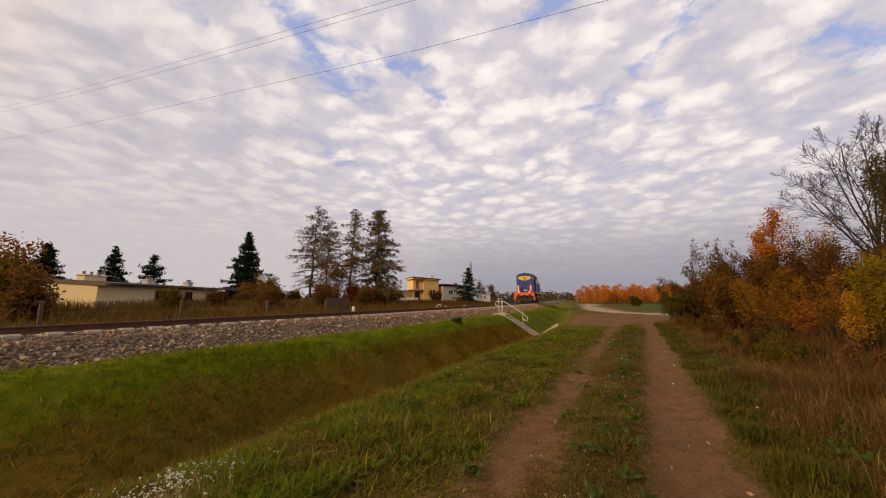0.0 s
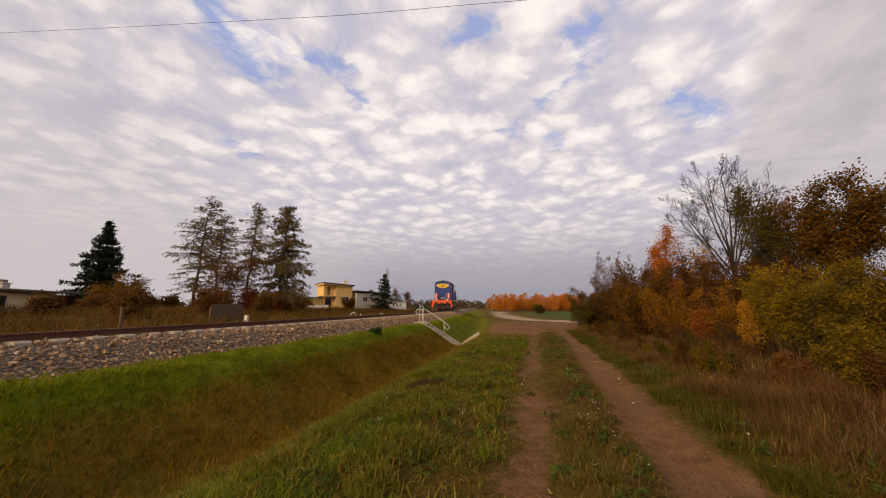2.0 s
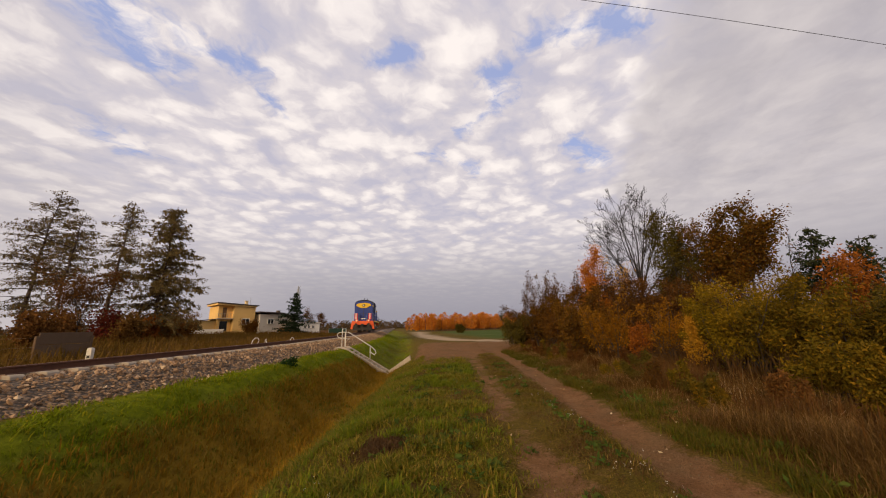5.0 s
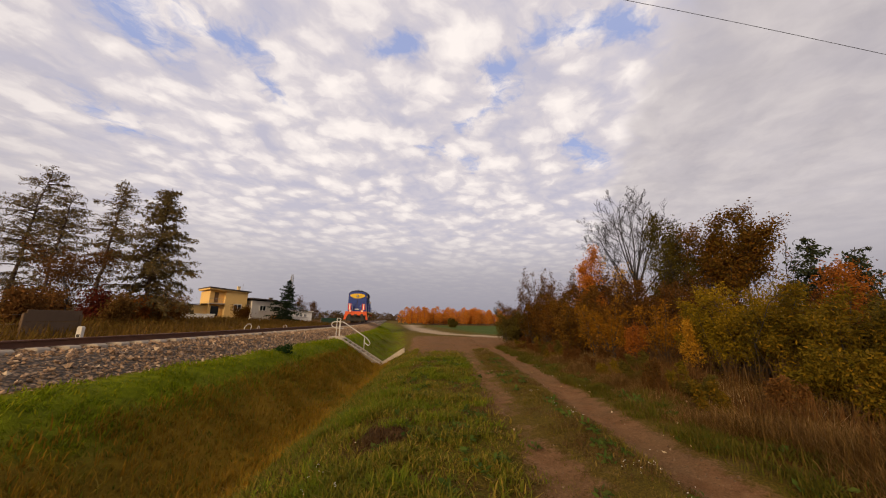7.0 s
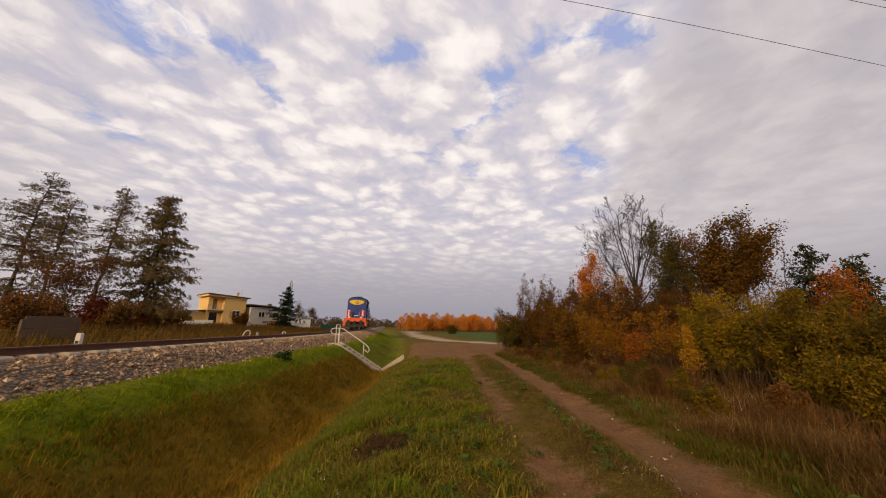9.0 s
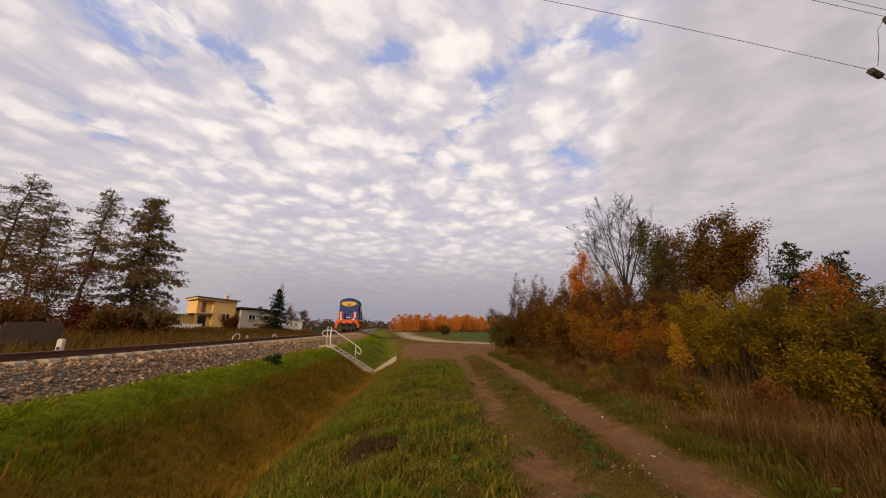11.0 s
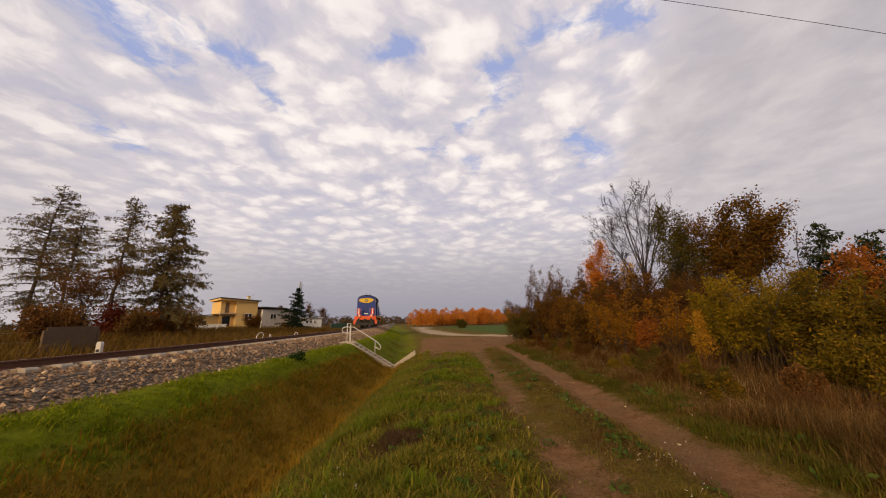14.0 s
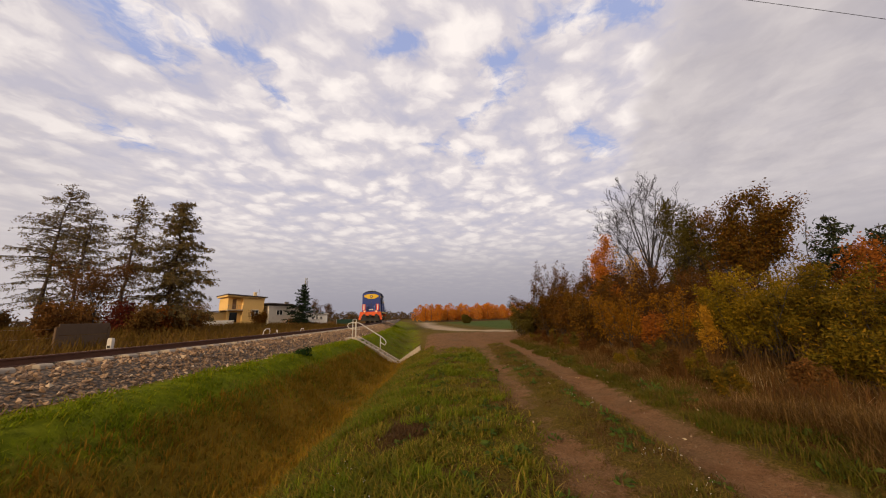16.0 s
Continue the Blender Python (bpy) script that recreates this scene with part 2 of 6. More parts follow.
LEAF_OAK = leafy("oak_leaves", (0.061, 0.0332, 0.00506), (0.133, 0.0564, 0.00723), (0.102, 0.0687, 0.00867), (0.211, 0.0795, 0.0101), through_light=0.25)
LEAF_RUST = leafy("rust_leaves", (0.0702, 0.0296, 0.00624), (0.148, 0.0546, 0.00858), (0.0936, 0.0507, 0.00858), (0.211, 0.078, 0.0109), vary=0.6, through_light=0.22)
LEAF_OLIVE = leafy("olive_brown_leaves", (0.0597, 0.0281, 0.00437), (0.116, 0.0499, 0.00624), (0.0842, 0.0461, 0.00624), (0.183, 0.0672, 0.00808), vary=0.6, through_light=0.22)
LEAF_BROWN = leafy("brown_twigs_leaves", (0.0546, 0.0242, 0.00702), (0.113, 0.0452, 0.00936), (0.0741, 0.039, 0.0078), vary=0.6, through_light=0.22)
LEAF_YELLOW = leafy("yellow_leaves", (0.14, 0.0589, 0.00437), (0.239, 0.0976, 0.00624), (0.113, 0.0563, 0.00562), (0.365, 0.147, 0.01), vary=0.6, through_light=0.22)
LEAF_LIME = leafy("yellow_green_leaves", (0.0792, 0.0529, 0.00393), (0.136, 0.0868, 0.00617), (0.0697, 0.0581, 0.00506), (0.241, 0.129, 0.00785), vary=0.6, through_light=0.22)
LEAF_WILLOW = leafy("willow_leaves", (0.15, 0.0975, 0.0055), (0.247, 0.156, 0.0077), (0.137, 0.103, 0.0066), (0.39, 0.225, 0.0121), vary=0.5, through_light=0.22)
LEAF_GOLD = leafy("golden_leaves", (0.36, 0.18, 0.015), (0.48, 0.25, 0.02), (0.28, 0.13, 0.015))
LEAF_GREEN = leafy("dull_green_leaves", (0.0505, 0.0418, 0.0068), (0.078, 0.0627, 0.00952), (0.107, 0.0731, 0.0109), through_light=0.22)
LEAF_ORANGE = leafy("orange_leaves", (0.42, 0.13, 0.015), (0.55, 0.19, 0.02), (0.36, 0.10, 0.015), (0.60, 0.26, 0.03))
LEAF_WOOD = leafy("orange_birch_leaves", (0.50, 0.16, 0.025), (0.62, 0.25, 0.03), (0.46, 0.10, 0.02), (0.66, 0.32, 0.04), (0.30, 0.13, 0.03))
LEAF_ORANGE_DULL = leafy("rusty_orange_leaves", (0.24, 0.075, 0.012), (0.34, 0.11, 0.016), (0.20, 0.07, 0.014))
LEAF_RED = leafy("dark_red_leaves", (0.10, 0.018, 0.012), (0.16, 0.03, 0.015), (0.08, 0.025, 0.012))
NEEDLE_SPRUCE = leafy("spruce_needles", (0.012, 0.024, 0.012), (0.02, 0.036, 0.016), (0.028, 0.042, 0.022), through_light=0.15)
NEEDLE_LARCH = leafy("larch_needles", (0.118, 0.088, 0.036), (0.18, 0.125, 0.045), (0.14, 0.12, 0.05), (0.235, 0.138, 0.05), through_light=0.25)
NEEDLE_PINE = leafy("pine_needles", (0.018, 0.028, 0.014), (0.03, 0.042, 0.02), (0.05, 0.05, 0.02), through_light=0.15)
LEAF_UNDER = leafy("undergrowth_leaves", (0.111, 0.0527, 0.0153), (0.178, 0.0833, 0.0213), (0.128, 0.0697, 0.0187), (0.238, 0.102, 0.0255), vary=0.5)
FAR_WOOD = leafy("far_wood", (0.075, 0.0495, 0.027), (0.112, 0.0715, 0.036), (0.0625, 0.055, 0.027), (0.175, 0.0935, 0.036))

GRASS_LUSH = leafy("lush_grass", (0.114, 0.151, 0.00426), (0.19, 0.237, 0.00619), (0.152, 0.192, 0.00619), (0.327, 0.273, 0.0124))
GRASS_PATH = leafy("path_grass", (0.0798, 0.0948, 0.008), (0.139, 0.145, 0.012), (0.172, 0.132, 0.015), (0.333, 0.226, 0.04))
GRASS_VERGE = leafy("verge_grass", (0.0572, 0.0614, 0.0063), (0.101, 0.099, 0.009), (0.0933, 0.0693, 0.0099), (0.176, 0.119, 0.0234))
GRASS_TUFT = leafy("tuft_grass", (0.0811, 0.115, 0.0066), (0.142, 0.181, 0.0099), (0.115, 0.141, 0.0088), (0.257, 0.234, 0.0198))
GRASS_CROWN = leafy("crown_plants", (0.085, 0.078, 0.010), (0.135, 0.112, 0.015), (0.155, 0.100, 0.020), (0.26, 0.17, 0.045))
GRASS_DITCH = leafy("withered_ditch_plants", (0.198, 0.105, 0.0088), (0.292, 0.153, 0.0132), (0.179, 0.14, 0.011), (0.407, 0.199, 0.022))
GRASS_STRAW = leafy("straw_grass", (0.0912, 0.0448, 0.0114), (0.164, 0.085, 0.0259), (0.0912, 0.0541, 0.0114), (0.226, 0.128, 0.0415), (0.366, 0.224, 0.083))
LITTER = leafy("fallen_leaf", (0.45, 0.30, 0.12), (0.62, 0.52, 0.36), (0.40, 0.20, 0.05), (0.70, 0.62, 0.5))
FLOWER = leafy("white_petals", (0.75, 0.72, 0.62), (0.82, 0.80, 0.74))
WEED_GREEN = leafy("broad_weed_leaves", (0.05, 0.085, 0.015), (0.08, 0.12, 0.02), (0.07, 0.075, 0.016))
DEAD = leafy("dead_grass", (0.075, 0.04, 0.016), (0.12, 0.068, 0.028), (0.05, 0.028, 0.014))
DEAD_PALE = leafy("brown_trampled_grass", (0.077, 0.042, 0.0128), (0.132, 0.072, 0.024), (0.0935, 0.06, 0.0144), (0.209, 0.13, 0.052))
WEED_FAR = leafy("far_brown_weeds", (0.0959, 0.0509, 0.00936), (0.159, 0.0845, 0.0154), (0.11, 0.0712, 0.0111), (0.221, 0.122, 0.0274))
PEBBLE = leafy("path_stone", (0.07, 0.042, 0.022), (0.13, 0.082, 0.046), (0.10, 0.062, 0.034), (0.26, 0.18, 0.115), through_light=0.0, rough=0.95)
STALK = leafy("pale_dry_stalks", (0.36, 0.25, 0.11), (0.48, 0.36, 0.19), (0.26, 0.16, 0.06))
LEAF_DARK = leafy("dark_weed_leaves", (0.02, 0.05, 0.012), (0.03, 0.065, 0.016))
WEED_RED = leafy("reddish_weeds", (0.0958, 0.0409, 0.0134), (0.139, 0.0644, 0.0183), (0.085, 0.0526, 0.0134))

# ---------------------------------------------------------------- helpers for shapes


def thing(name, label, category, at=(0, 0, 0), rz=0.0, group="", kind=""):
    ob = new(name)
    ob.empty_display_size = 0.3
    ob.matrix_basis = pose(*at, 0, 0, rz)
    return tagged(ob, label, category, group, kind)


def part(name, bm, material, parent=None, label="", smooth=False):
    me = bpy.data.meshes.new(name)
    bmesh.ops.recalc_face_normals(bm, faces=bm.faces)
    bm.to_mesh(me)
    bm.free()
    if smooth:
        me.polygons.foreach_set("use_smooth", [True] * len(me.polygons))
    for m in (material if isinstance(material, (list, tuple)) else [material]):
        me.materials.append(m)
    ob = new(name, me)
    ob.parent = parent
    if label:
        ob["label"] = label
    return ob


def box(bm, x0, x1, y0, y1, z0, z1, bevel=0.0, m=None):
    v = [bm.verts.new(p) for p in ((x0, y0, z0), (x1, y0, z0), (x1, y1, z0), (x0, y1, z0), (x0, y0, z1), (x1, y0, z1), (x1, y1, z1), (x0, y1, z1))]
    f = [bm.faces.new([v[i] for i in q]) for q in ((3, 2, 1, 0), (4, 5, 6, 7), (0, 1, 5, 4), (1, 2, 6, 5), (2, 3, 7, 6), (3, 0, 4, 7))]
    if bevel:
        edges = {e for k in f for e in k.edges}
        made = bmesh.ops.bevel(bm, geom=list(edges), offset=bevel, segments=1, affect="EDGES")
        v = list({k for q in made["faces"] for k in q.verts} | {k for k in v if k.is_valid})
    if m is not None:
        bmesh.ops.transform(bm, matrix=m, verts=[k for k in v if k.is_valid])
    return bm


def boxes(*args, bevel=0.0):
    bm = bmesh.new()
    for a in args:
        box(bm, *a, bevel=bevel)
    return bm


def prism(outline, axis, a, b, bevel=0.0):
    """An outline (two coordinates) drawn out from a to b along axis 0, 1 or 2."""
    bm = bmesh.new()

    def at(p, k):
        q = list(p)
        q.insert(axis, k)
        return bm.verts.new(q)
    va, vb = [at(p, a) for p in outline], [at(p, b) for p in outline]
    bm.faces.new(va)
    bm.faces.new(vb[::-1])
    for i in range(len(outline)):
        j = (i + 1) % len(outline)
        bm.faces.new((va[i], va[j], vb[j], vb[i]))
    if bevel:
        bmesh.ops.bevel(bm, geom=list(bm.edges), offset=bevel, segments=1, affect="EDGES")
    return bm


def tube(points, radius, sides=6, bm=None):
    """A round bar along points; radius is one number or one for each point."""
    bm = bm or bmesh.new()
    pts = [Vector(p) for p in points]
    rad = radius if isinstance(radius, (list, tuple)) else [radius] * len(pts)
    rings = []
    for i, p in enumerate(pts):
        d = (pts[min(i + 1, len(pts) - 1)] - pts[max(i - 1, 0)]).normalized()
        a = d.orthogonal().normalized() if i == 0 else (a - d * a.dot(d)).normalized()
        b = d.cross(a)
        rings.append([bm.verts.new(p + (a * math.cos(k * math.tau / sides) + b * math.sin(k * math.tau / sides)) * rad[i]) for k in range(sides)])
    for r, s in zip(rings, rings[1:]):
        for k in range(sides):
            bm.faces.new((r[k], r[(k + 1) % sides], s[(k + 1) % sides], s[k]))
    bm.faces.new(rings[0][::-1])
    bm.faces.new(rings[-1])
    return bm


def disc(bm, centre, axis, radius, depth, sides=20):
    """A round plate whose axis is 0, 1 or 2."""
    c = Vector(centre)
    e = Vector((0, 0, 0))
    e[axis] = depth / 2
    return tube([c - e, c + e], radius, sides, bm)


def raw(name, verts, faces, material, parent=None, smooth=False):
    """One mesh from arrays (all faces with the same count of corners)."""
    me = bpy.data.meshes.new(name)
    verts, faces = np.asarray(verts, np.float32), np.asarray(faces, np.int32)
    k = faces.shape[1]
    me.vertices.add(len(verts))
    me.vertices.foreach_set("co", verts.ravel())
    me.loops.add(faces.size)
    me.loops.foreach_set("vertex_index", faces.ravel())
    me.polygons.add(len(faces))
    me.polygons.foreach_set("loop_start", np.arange(0, faces.size, k, dtype=np.int32))
    me.polygons.foreach_set("use_smooth", np.full(len(faces), smooth))
    me.update(calc_edges=True)
    me.materials.append(material)
    ob = new(name, me)
    ob.parent = parent
    return ob


def wave(x, y, seed=0, step=1.0, octaves=3):
    """Smooth value noise, about -1 to 1."""
    x, y = np.asarray(x, float) / step, np.asarray(y, float) / step
    total, amp, norm = 0.0, 1.0, 0.0
    for o in range(octaves):
        i, j = np.floor(x), np.floor(y)
        u, v = x - i, y - j
        u, v = u * u * (3 - 2 * u), v * v * (3 - 2 * v)

        def h(a, b):
            s = np.sin(a * 127.1 + b * 311.7 + (seed + o) * 74.7) * 43758.5453
            return (s - np.floor(s)) * 2 - 1
        total = total + amp * ((h(i, j) * (1 - u) + h(i + 1, j) * u) * (1 - v) + (h(i, j + 1) * (1 - u) + h(i + 1, j + 1) * u) * v)
        norm += amp
        x, y, amp = x * 2.03, y * 2.03, amp * 0.5
    return total / norm


def step01(x, a, b):
    t = np.clip((np.asarray(x, float) - a) / (b - a), 0, 1)
    return t * t * (3 - 2 * t)


# ---------------------------------------------------------------- the line of the railway
RAIL_TOP = 1.19
S0, S1, DS = -120, 420, 1.0
_s = np.arange(S0, S1, DS)
_az = np.radians(np.clip(29.161 - 0.215 * _s, 20.4, 38.0))
_d = np.stack([np.sin(_az), np.cos(_az)], 1)
_p = np.cumsum(_d * DS, 0)
_p = _p - _p[int(-S0 / DS)] + np.array([-3.247, 20.0])


def cant(s, u):
    """The curve's outer rail lies higher: how far the track drops towards its inner side."""
    return 0.078 * np.minimum(0.0, np.asarray(u, float) - 0.72) * step01(s, 35.0, 22.0)


def on_track(s, u=0.0):
    """The place u metres to the right of the track's middle, and the heading there."""
    s = np.asarray(s, float)
    x, y = np.interp(s, _s, _p[:, 0]), np.interp(s, _s, _p[:, 1])
    a = np.interp(s, _s, _az)
    return x + u * np.cos(a), y - u * np.sin(a), a


def off_track(x, y):
    """How far along the track a place lies, and how far to its right."""
    x, y = np.atleast_1d(np.asarray(x, float)), np.atleast_1d(np.asarray(y, float))
    s, u = np.empty(len(x)), np.empty(len(x))
    for k in range(0, len(x), 4000):
        dx, dy = x[k:k + 4000, None] - _p[None, :, 0], y[k:k + 4000, None] - _p[None, :, 1]
        i = np.argmin(dx * dx + dy * dy, 1)
        r = np.arange(len(i))
        du = dx[r, i] * _d[i, 1] - dy[r, i] * _d[i, 0]
        ds = dx[r, i] * _d[i, 0] + dy[r, i] * _d[i, 1]
        s[k:k + 4000], u[k:k + 4000] = _s[i] + ds, du
    return s, u


PATH_AZ = radians(29.5)


def path_v(x, y):
    """Metres to the right of the track of the first camera's place, across the dirt path."""
    return x * math.cos(PATH_AZ) - y * math.sin(PATH_AZ)


def along_path(x, y):
    return x * math.sin(PATH_AZ) + y * math.cos(PATH_AZ)


# the sandy lane that turns off behind the bushes
LANE = np.array([(60, 26.0), (40, 30.5), (30, 33.5), (24.5, 37.5), (22.5, 43), (23.2, 50), (26, 59), (29.5, 69), (37, 90), (48, 118), (70, 170), (120, 290)])


def lane_distance(x, y):
    best = np.full(len(x), 1e9)
    for a, b in zip(LANE, LANE[1:]):
        e = b - a
        t = np.clip(((x - a[0]) * e[0] + (y - a[1]) * e[1]) / (e @ e), 0, 1)
        best = np.minimum(best, np.hypot(x - a[0] - t * e[0], y - a[1] - t * e[1]))
    return best


RUT_L, RUT_R = -1.45, 0.32


def rut_wander(w):
    return 0.07 * np.sin(w * 0.35) + 0.05 * np.sin(w * 0.9 + 1.0)


def rut_right(w):
    return RUT_R + 0.03 * np.clip(w - 8, 0, 10) + 0.3 * rut_wander(w)


def height(x, y, fine=True):
    """The ground's height."""
    s, u = off_track(x, y)
    v, w = path_v(x, y), along_path(x, y)
    # across the line: field side, bench of the track, ditch, verge
    us = [-400, -90, -40, -20, -11, -5.5, -3.7, -3.3, 3.2, 3.6, 5.6, 6.35, 7.1, 7.9, 8.5, 9.3, 400]
    zs = [0.6, 1.9, 1.55, 0.95, 0.50, 0.25, 0.42, 0.50, 0.50, 0.42, -0.98, -1.12, -0.72, -0.27, -0.10, 0.0, 0.0]
    uw = u + 0.18 * wave(x, y, 3, 2.5) * step01(np.abs(u), 3.0, 4.5)
    ditch = np.interp(uw, us, zs)
    zs2 = [0.6, 1.9, 1.55, 0.95, 0.50, 0.25, 0.42, 0.50, 0.50, 0.42, -0.30, -0.22, -0.12, 0.0, 0.0, 0.0, 0.0]
    shallow = np.interp(uw, us, zs2)
    k = step01(s, 20.0, 40.0)
    z = ditch * (1 - k) + shallow * k
    # ruts and crown of the path
    wander = rut_wander(w)
    live = step01(w, 40, 24)
    for c, wide, deep in ((RUT_L + wander, 0.30, 0.05), (rut_right(w), 0.38, 0.08)):
        z = z - deep * np.exp(-((v - c) / wide) ** 2) * live * step01(u, 8, 9.5)
    z = z + 0.05 * np.exp(-((v + 0.45 - wander) / 0.45) ** 2) * live
    # verge towards the bushes rises a little
    z = z + 0.10 * step01(v, 1.2, 3.5) * live
    rough = step01(np.abs(u), 3.2, 4.2)
    if fine:
        z = z + rough * (0.045 * wave(x, y, 11, 1.3) + 0.025 * wave(x, y, 12, 0.4, 2))
    else:
        z = z + rough * 0.045 * wave(x, y, 11, 1.3)
    return z


def steps(lo, hi, fine, a, b, grow=1.18):
    """Grid lines: even between a and b, wider and wider out to lo and hi."""
    mid = list(np.arange(a, b, fine))
    out, g, k = [], fine, b
    while k < hi:
        out.append(k)
        g *= grow
        k += g
    out.append(hi)
    low, g, k = [], fine, a
    while k > lo:
        g *= grow
        k -= g
        low.append(max(k, lo))
    return np.array(low[::-1] + mid + out)


def zones(x, y):
    s, u = off_track(x, y)
    v, w = path_v(x, y), along_path(x, y)
    n1, n2 = wave(x, y, 21, 1.1), wave(x, y, 22, 0.35, 2)
    past = step01(s, 10.2, 12.5)
    live = step01(w, 34, 22)
    wander = rut_wander(w)
    rutl = np.exp(-((v - RUT_L - wander) / 0.44) ** 2)
    rutr = np.exp(-((v - rut_right(w)) / 0.46) ** 2)
    dirt = np.maximum(rutl * (0.64 + 0.7 * n1 + 0.25 * n2), rutr * (1.15 + 0.35 * n1 + 0.2 * n2)) * live
    bare = np.exp(-(((v + 1.35) / 0.55) ** 2 + ((w - 4.1) / 1.1) ** 2)) * 1.1
    yard = step01(w + 1.5 * n1, 19.5, 26) * (0.82 + 0.35 * n1) * step01(u, 7.4, 8.2) * step01(w, 46, 40) * step01(v, 6.5, 4.5)
    dirt = np.clip(np.maximum(np.maximum(dirt, bare), yard) + 0.12 * n2, 0, 1)
    wet = step01(u + 0.6 * n1, 4.0, 4.9) * step01(u + 0.5 * n1, 6.8, 6.1) * (1 - past) * (0.5 + 0.5 * step01(s + 3 * n1, -13, -4))
    dry = np.clip(wet * (0.9 + 0.5 * n1), 0, 1)
    lush = step01(u, 2.8, 3.2) * np.maximum(step01(u + 0.6 * n1, 5.0, 4.1), past * step01(u, 7.6, 6.6) * np.clip(0.55 + 0.8 * n1, 0, 1))
    sand = np.clip(step01(lane_distance(x, y), 2.3, 1.5) + 0.15 * n2 - 0.05, 0, 1)
    field = step01(u, 16, 20) * step01(y, 40, 44) * step01(lane_distance(x, y), 2.2, 3.4) * step01(x - 0.36 * y, 8.5, 9.5)
    strip = step01(y - 0.10 * (x - 40), 104, 108) * step01(u, 12, 20)
    field = field * (1 - strip)
    verge = step01(v, 0.9, 1.7) * (1 - field) * step01(w, 40, 30)
    weeds = step01(u, -4.0, -6.0) * step01(u, -40, -25)
    return dirt, dry, lush, sand, field, np.maximum(np.maximum(verge, weeds), strip)


def build_ground():
    xs = steps(-2500, 2500, 0.25, -16, 18)
    ys = steps(-2500, 2500, 0.25, -4, 42)
    gx, gy = np.meshgrid(xs, ys, indexing="ij")
    x, y = gx.ravel(), gy.ravel()
    z = height(x, y)
    far = step01(np.hypot(x, y), 120, 300)
    z = z * (1 - far)
    nx, ny = len(xs), len(ys)
    idx = np.arange(nx * ny).reshape(nx, ny)
    faces = np.stack([idx[:-1, :-1], idx[1:, :-1], idx[1:, 1:], idx[:-1, 1:]], -1).reshape(-1, 4)
    m, n, b = surface("ground_soil_and_grass", 0.95)
    pos = place(n)
    za = n.add("Attribute")
    za.attribute_name = "zone_a"
    zb = n.add("Attribute")
    zb.attribute_name = "zone_b"
    sa, sb = n.add("SeparateColor", Color=za.outputs["Color"]), n.add("SeparateColor", Color=zb.outputs["Color"])
    n_big, n_mid, n_fine = n.noise(pos, 0.6, 5.0, 0.6), n.noise(pos, 4.0, 6.0, 0.65), n.noise(pos, 28.0, 5.0, 0.7)
    grass = n.mix(n.ramp(n_mid, (0.35, 0.0), (0.65, 1.0)), (0.105, 0.078, 0.010), (0.152, 0.108, 0.014))
    grass = n.mix(n.ramp(n_big, (0.40, 0.0), (0.68, 0.7)), grass, (0.155, 0.092, 0.022))
    grass = n.mix(n.ramp(n_fine, (0.42, 0.75), (0.62, 0.0)), grass, (0.048, 0.036, 0.009))
    lush = n.mix(n.ramp(n_mid, (0.38, 0.0), (0.62, 1.0)), (0.090, 0.110, 0.005), (0.155, 0.175, 0.007))
    dry = n.mix(n.ramp(n_mid, (0.36, 0.0), (0.64, 1.0)), (0.170, 0.098, 0.010), (0.240, 0.140, 0.015))
    soil = n.mix(n.ramp(n_mid, (0.35, 0.0), (0.68, 1.0)), (0.142, 0.068, 0.029), (0.215, 0.115, 0.056))
    soil = n.mix(n.ramp(n_big, (0.40, 0.0), (0.66, 0.55)), soil, (0.125, 0.082, 0.040))
    soil = n.mix(n.ramp(n_fine, (0.30, 0.8), (0.46, 0.0)), soil, (0.075, 0.040, 0.020))
    soil = n.mix(n.ramp(n_fine, (0.55, 0.0), (0.72, 0.65)), soil, (0.27, 0.170, 0.105))
    sand = n.mix(n.ramp(n_mid, (0.35, 0.0), (0.68, 1.0)), (0.30, 0.225, 0.155), (0.42, 0.325, 0.23))
    crop = n.mix(n.ramp(n_mid, (0.38, 0.0), (0.62, 1.0)), (0.042, 0.068, 0.014), (0.062, 0.088, 0.018))
    straw = n.mix(n.ramp(n_mid, (0.36, 0.0), (0.66, 1.0)), (0.058, 0.027, 0.006), (0.105, 0.051, 0.011))
    c = n.mix(sa.outputs[2], grass, lush)
    c = n.mix(sa.outputs[1], c, dry)
    c = n.mix(sb.outputs[2], c, straw)
    c = n.mix(sb.outputs[1], c, crop)
    edge = n.math("ADD", sa.outputs[0], n.math("MULTIPLY", n.math("SUBTRACT", n_mid, 0.5), 1.3))
    edge = n.math("ADD", edge, n.math("MULTIPLY", n.math("SUBTRACT", n_fine, 0.5), 0.6))
    c = n.mix(n.ramp(edge, (0.30, 0.0), (0.66, 1.0)), c, soil)
    c = n.mix(sb.outputs[0], c, sand)
    n.link(c, b.inputs["Base Color"])
    b.inputs["Specular IOR Level"].default_value = 0.04
    bump(n, b, n.math("ADD", n.math("MULTIPLY", n_mid, 0.7), n.math("MULTIPLY", n_fine, 0.7)), 1.0, 0.07)
    ob = raw("ground", np.stack([x, y, z], 1), faces, m, smooth=True)
    dirt, dryz, lushz, sandz, fieldz, vergez = zones(x, y)
    one = np.ones(len(x))
    for key, cols in (("zone_a", (dirt, dryz, lushz, one)), ("zone_b", (sandz, fieldz, vergez, one))):
        at = ob.data.attributes.new(key, "FLOAT_COLOR", "POINT")
        at.data.foreach_set("color", np.stack(cols, 1).astype(np.float32).ravel())
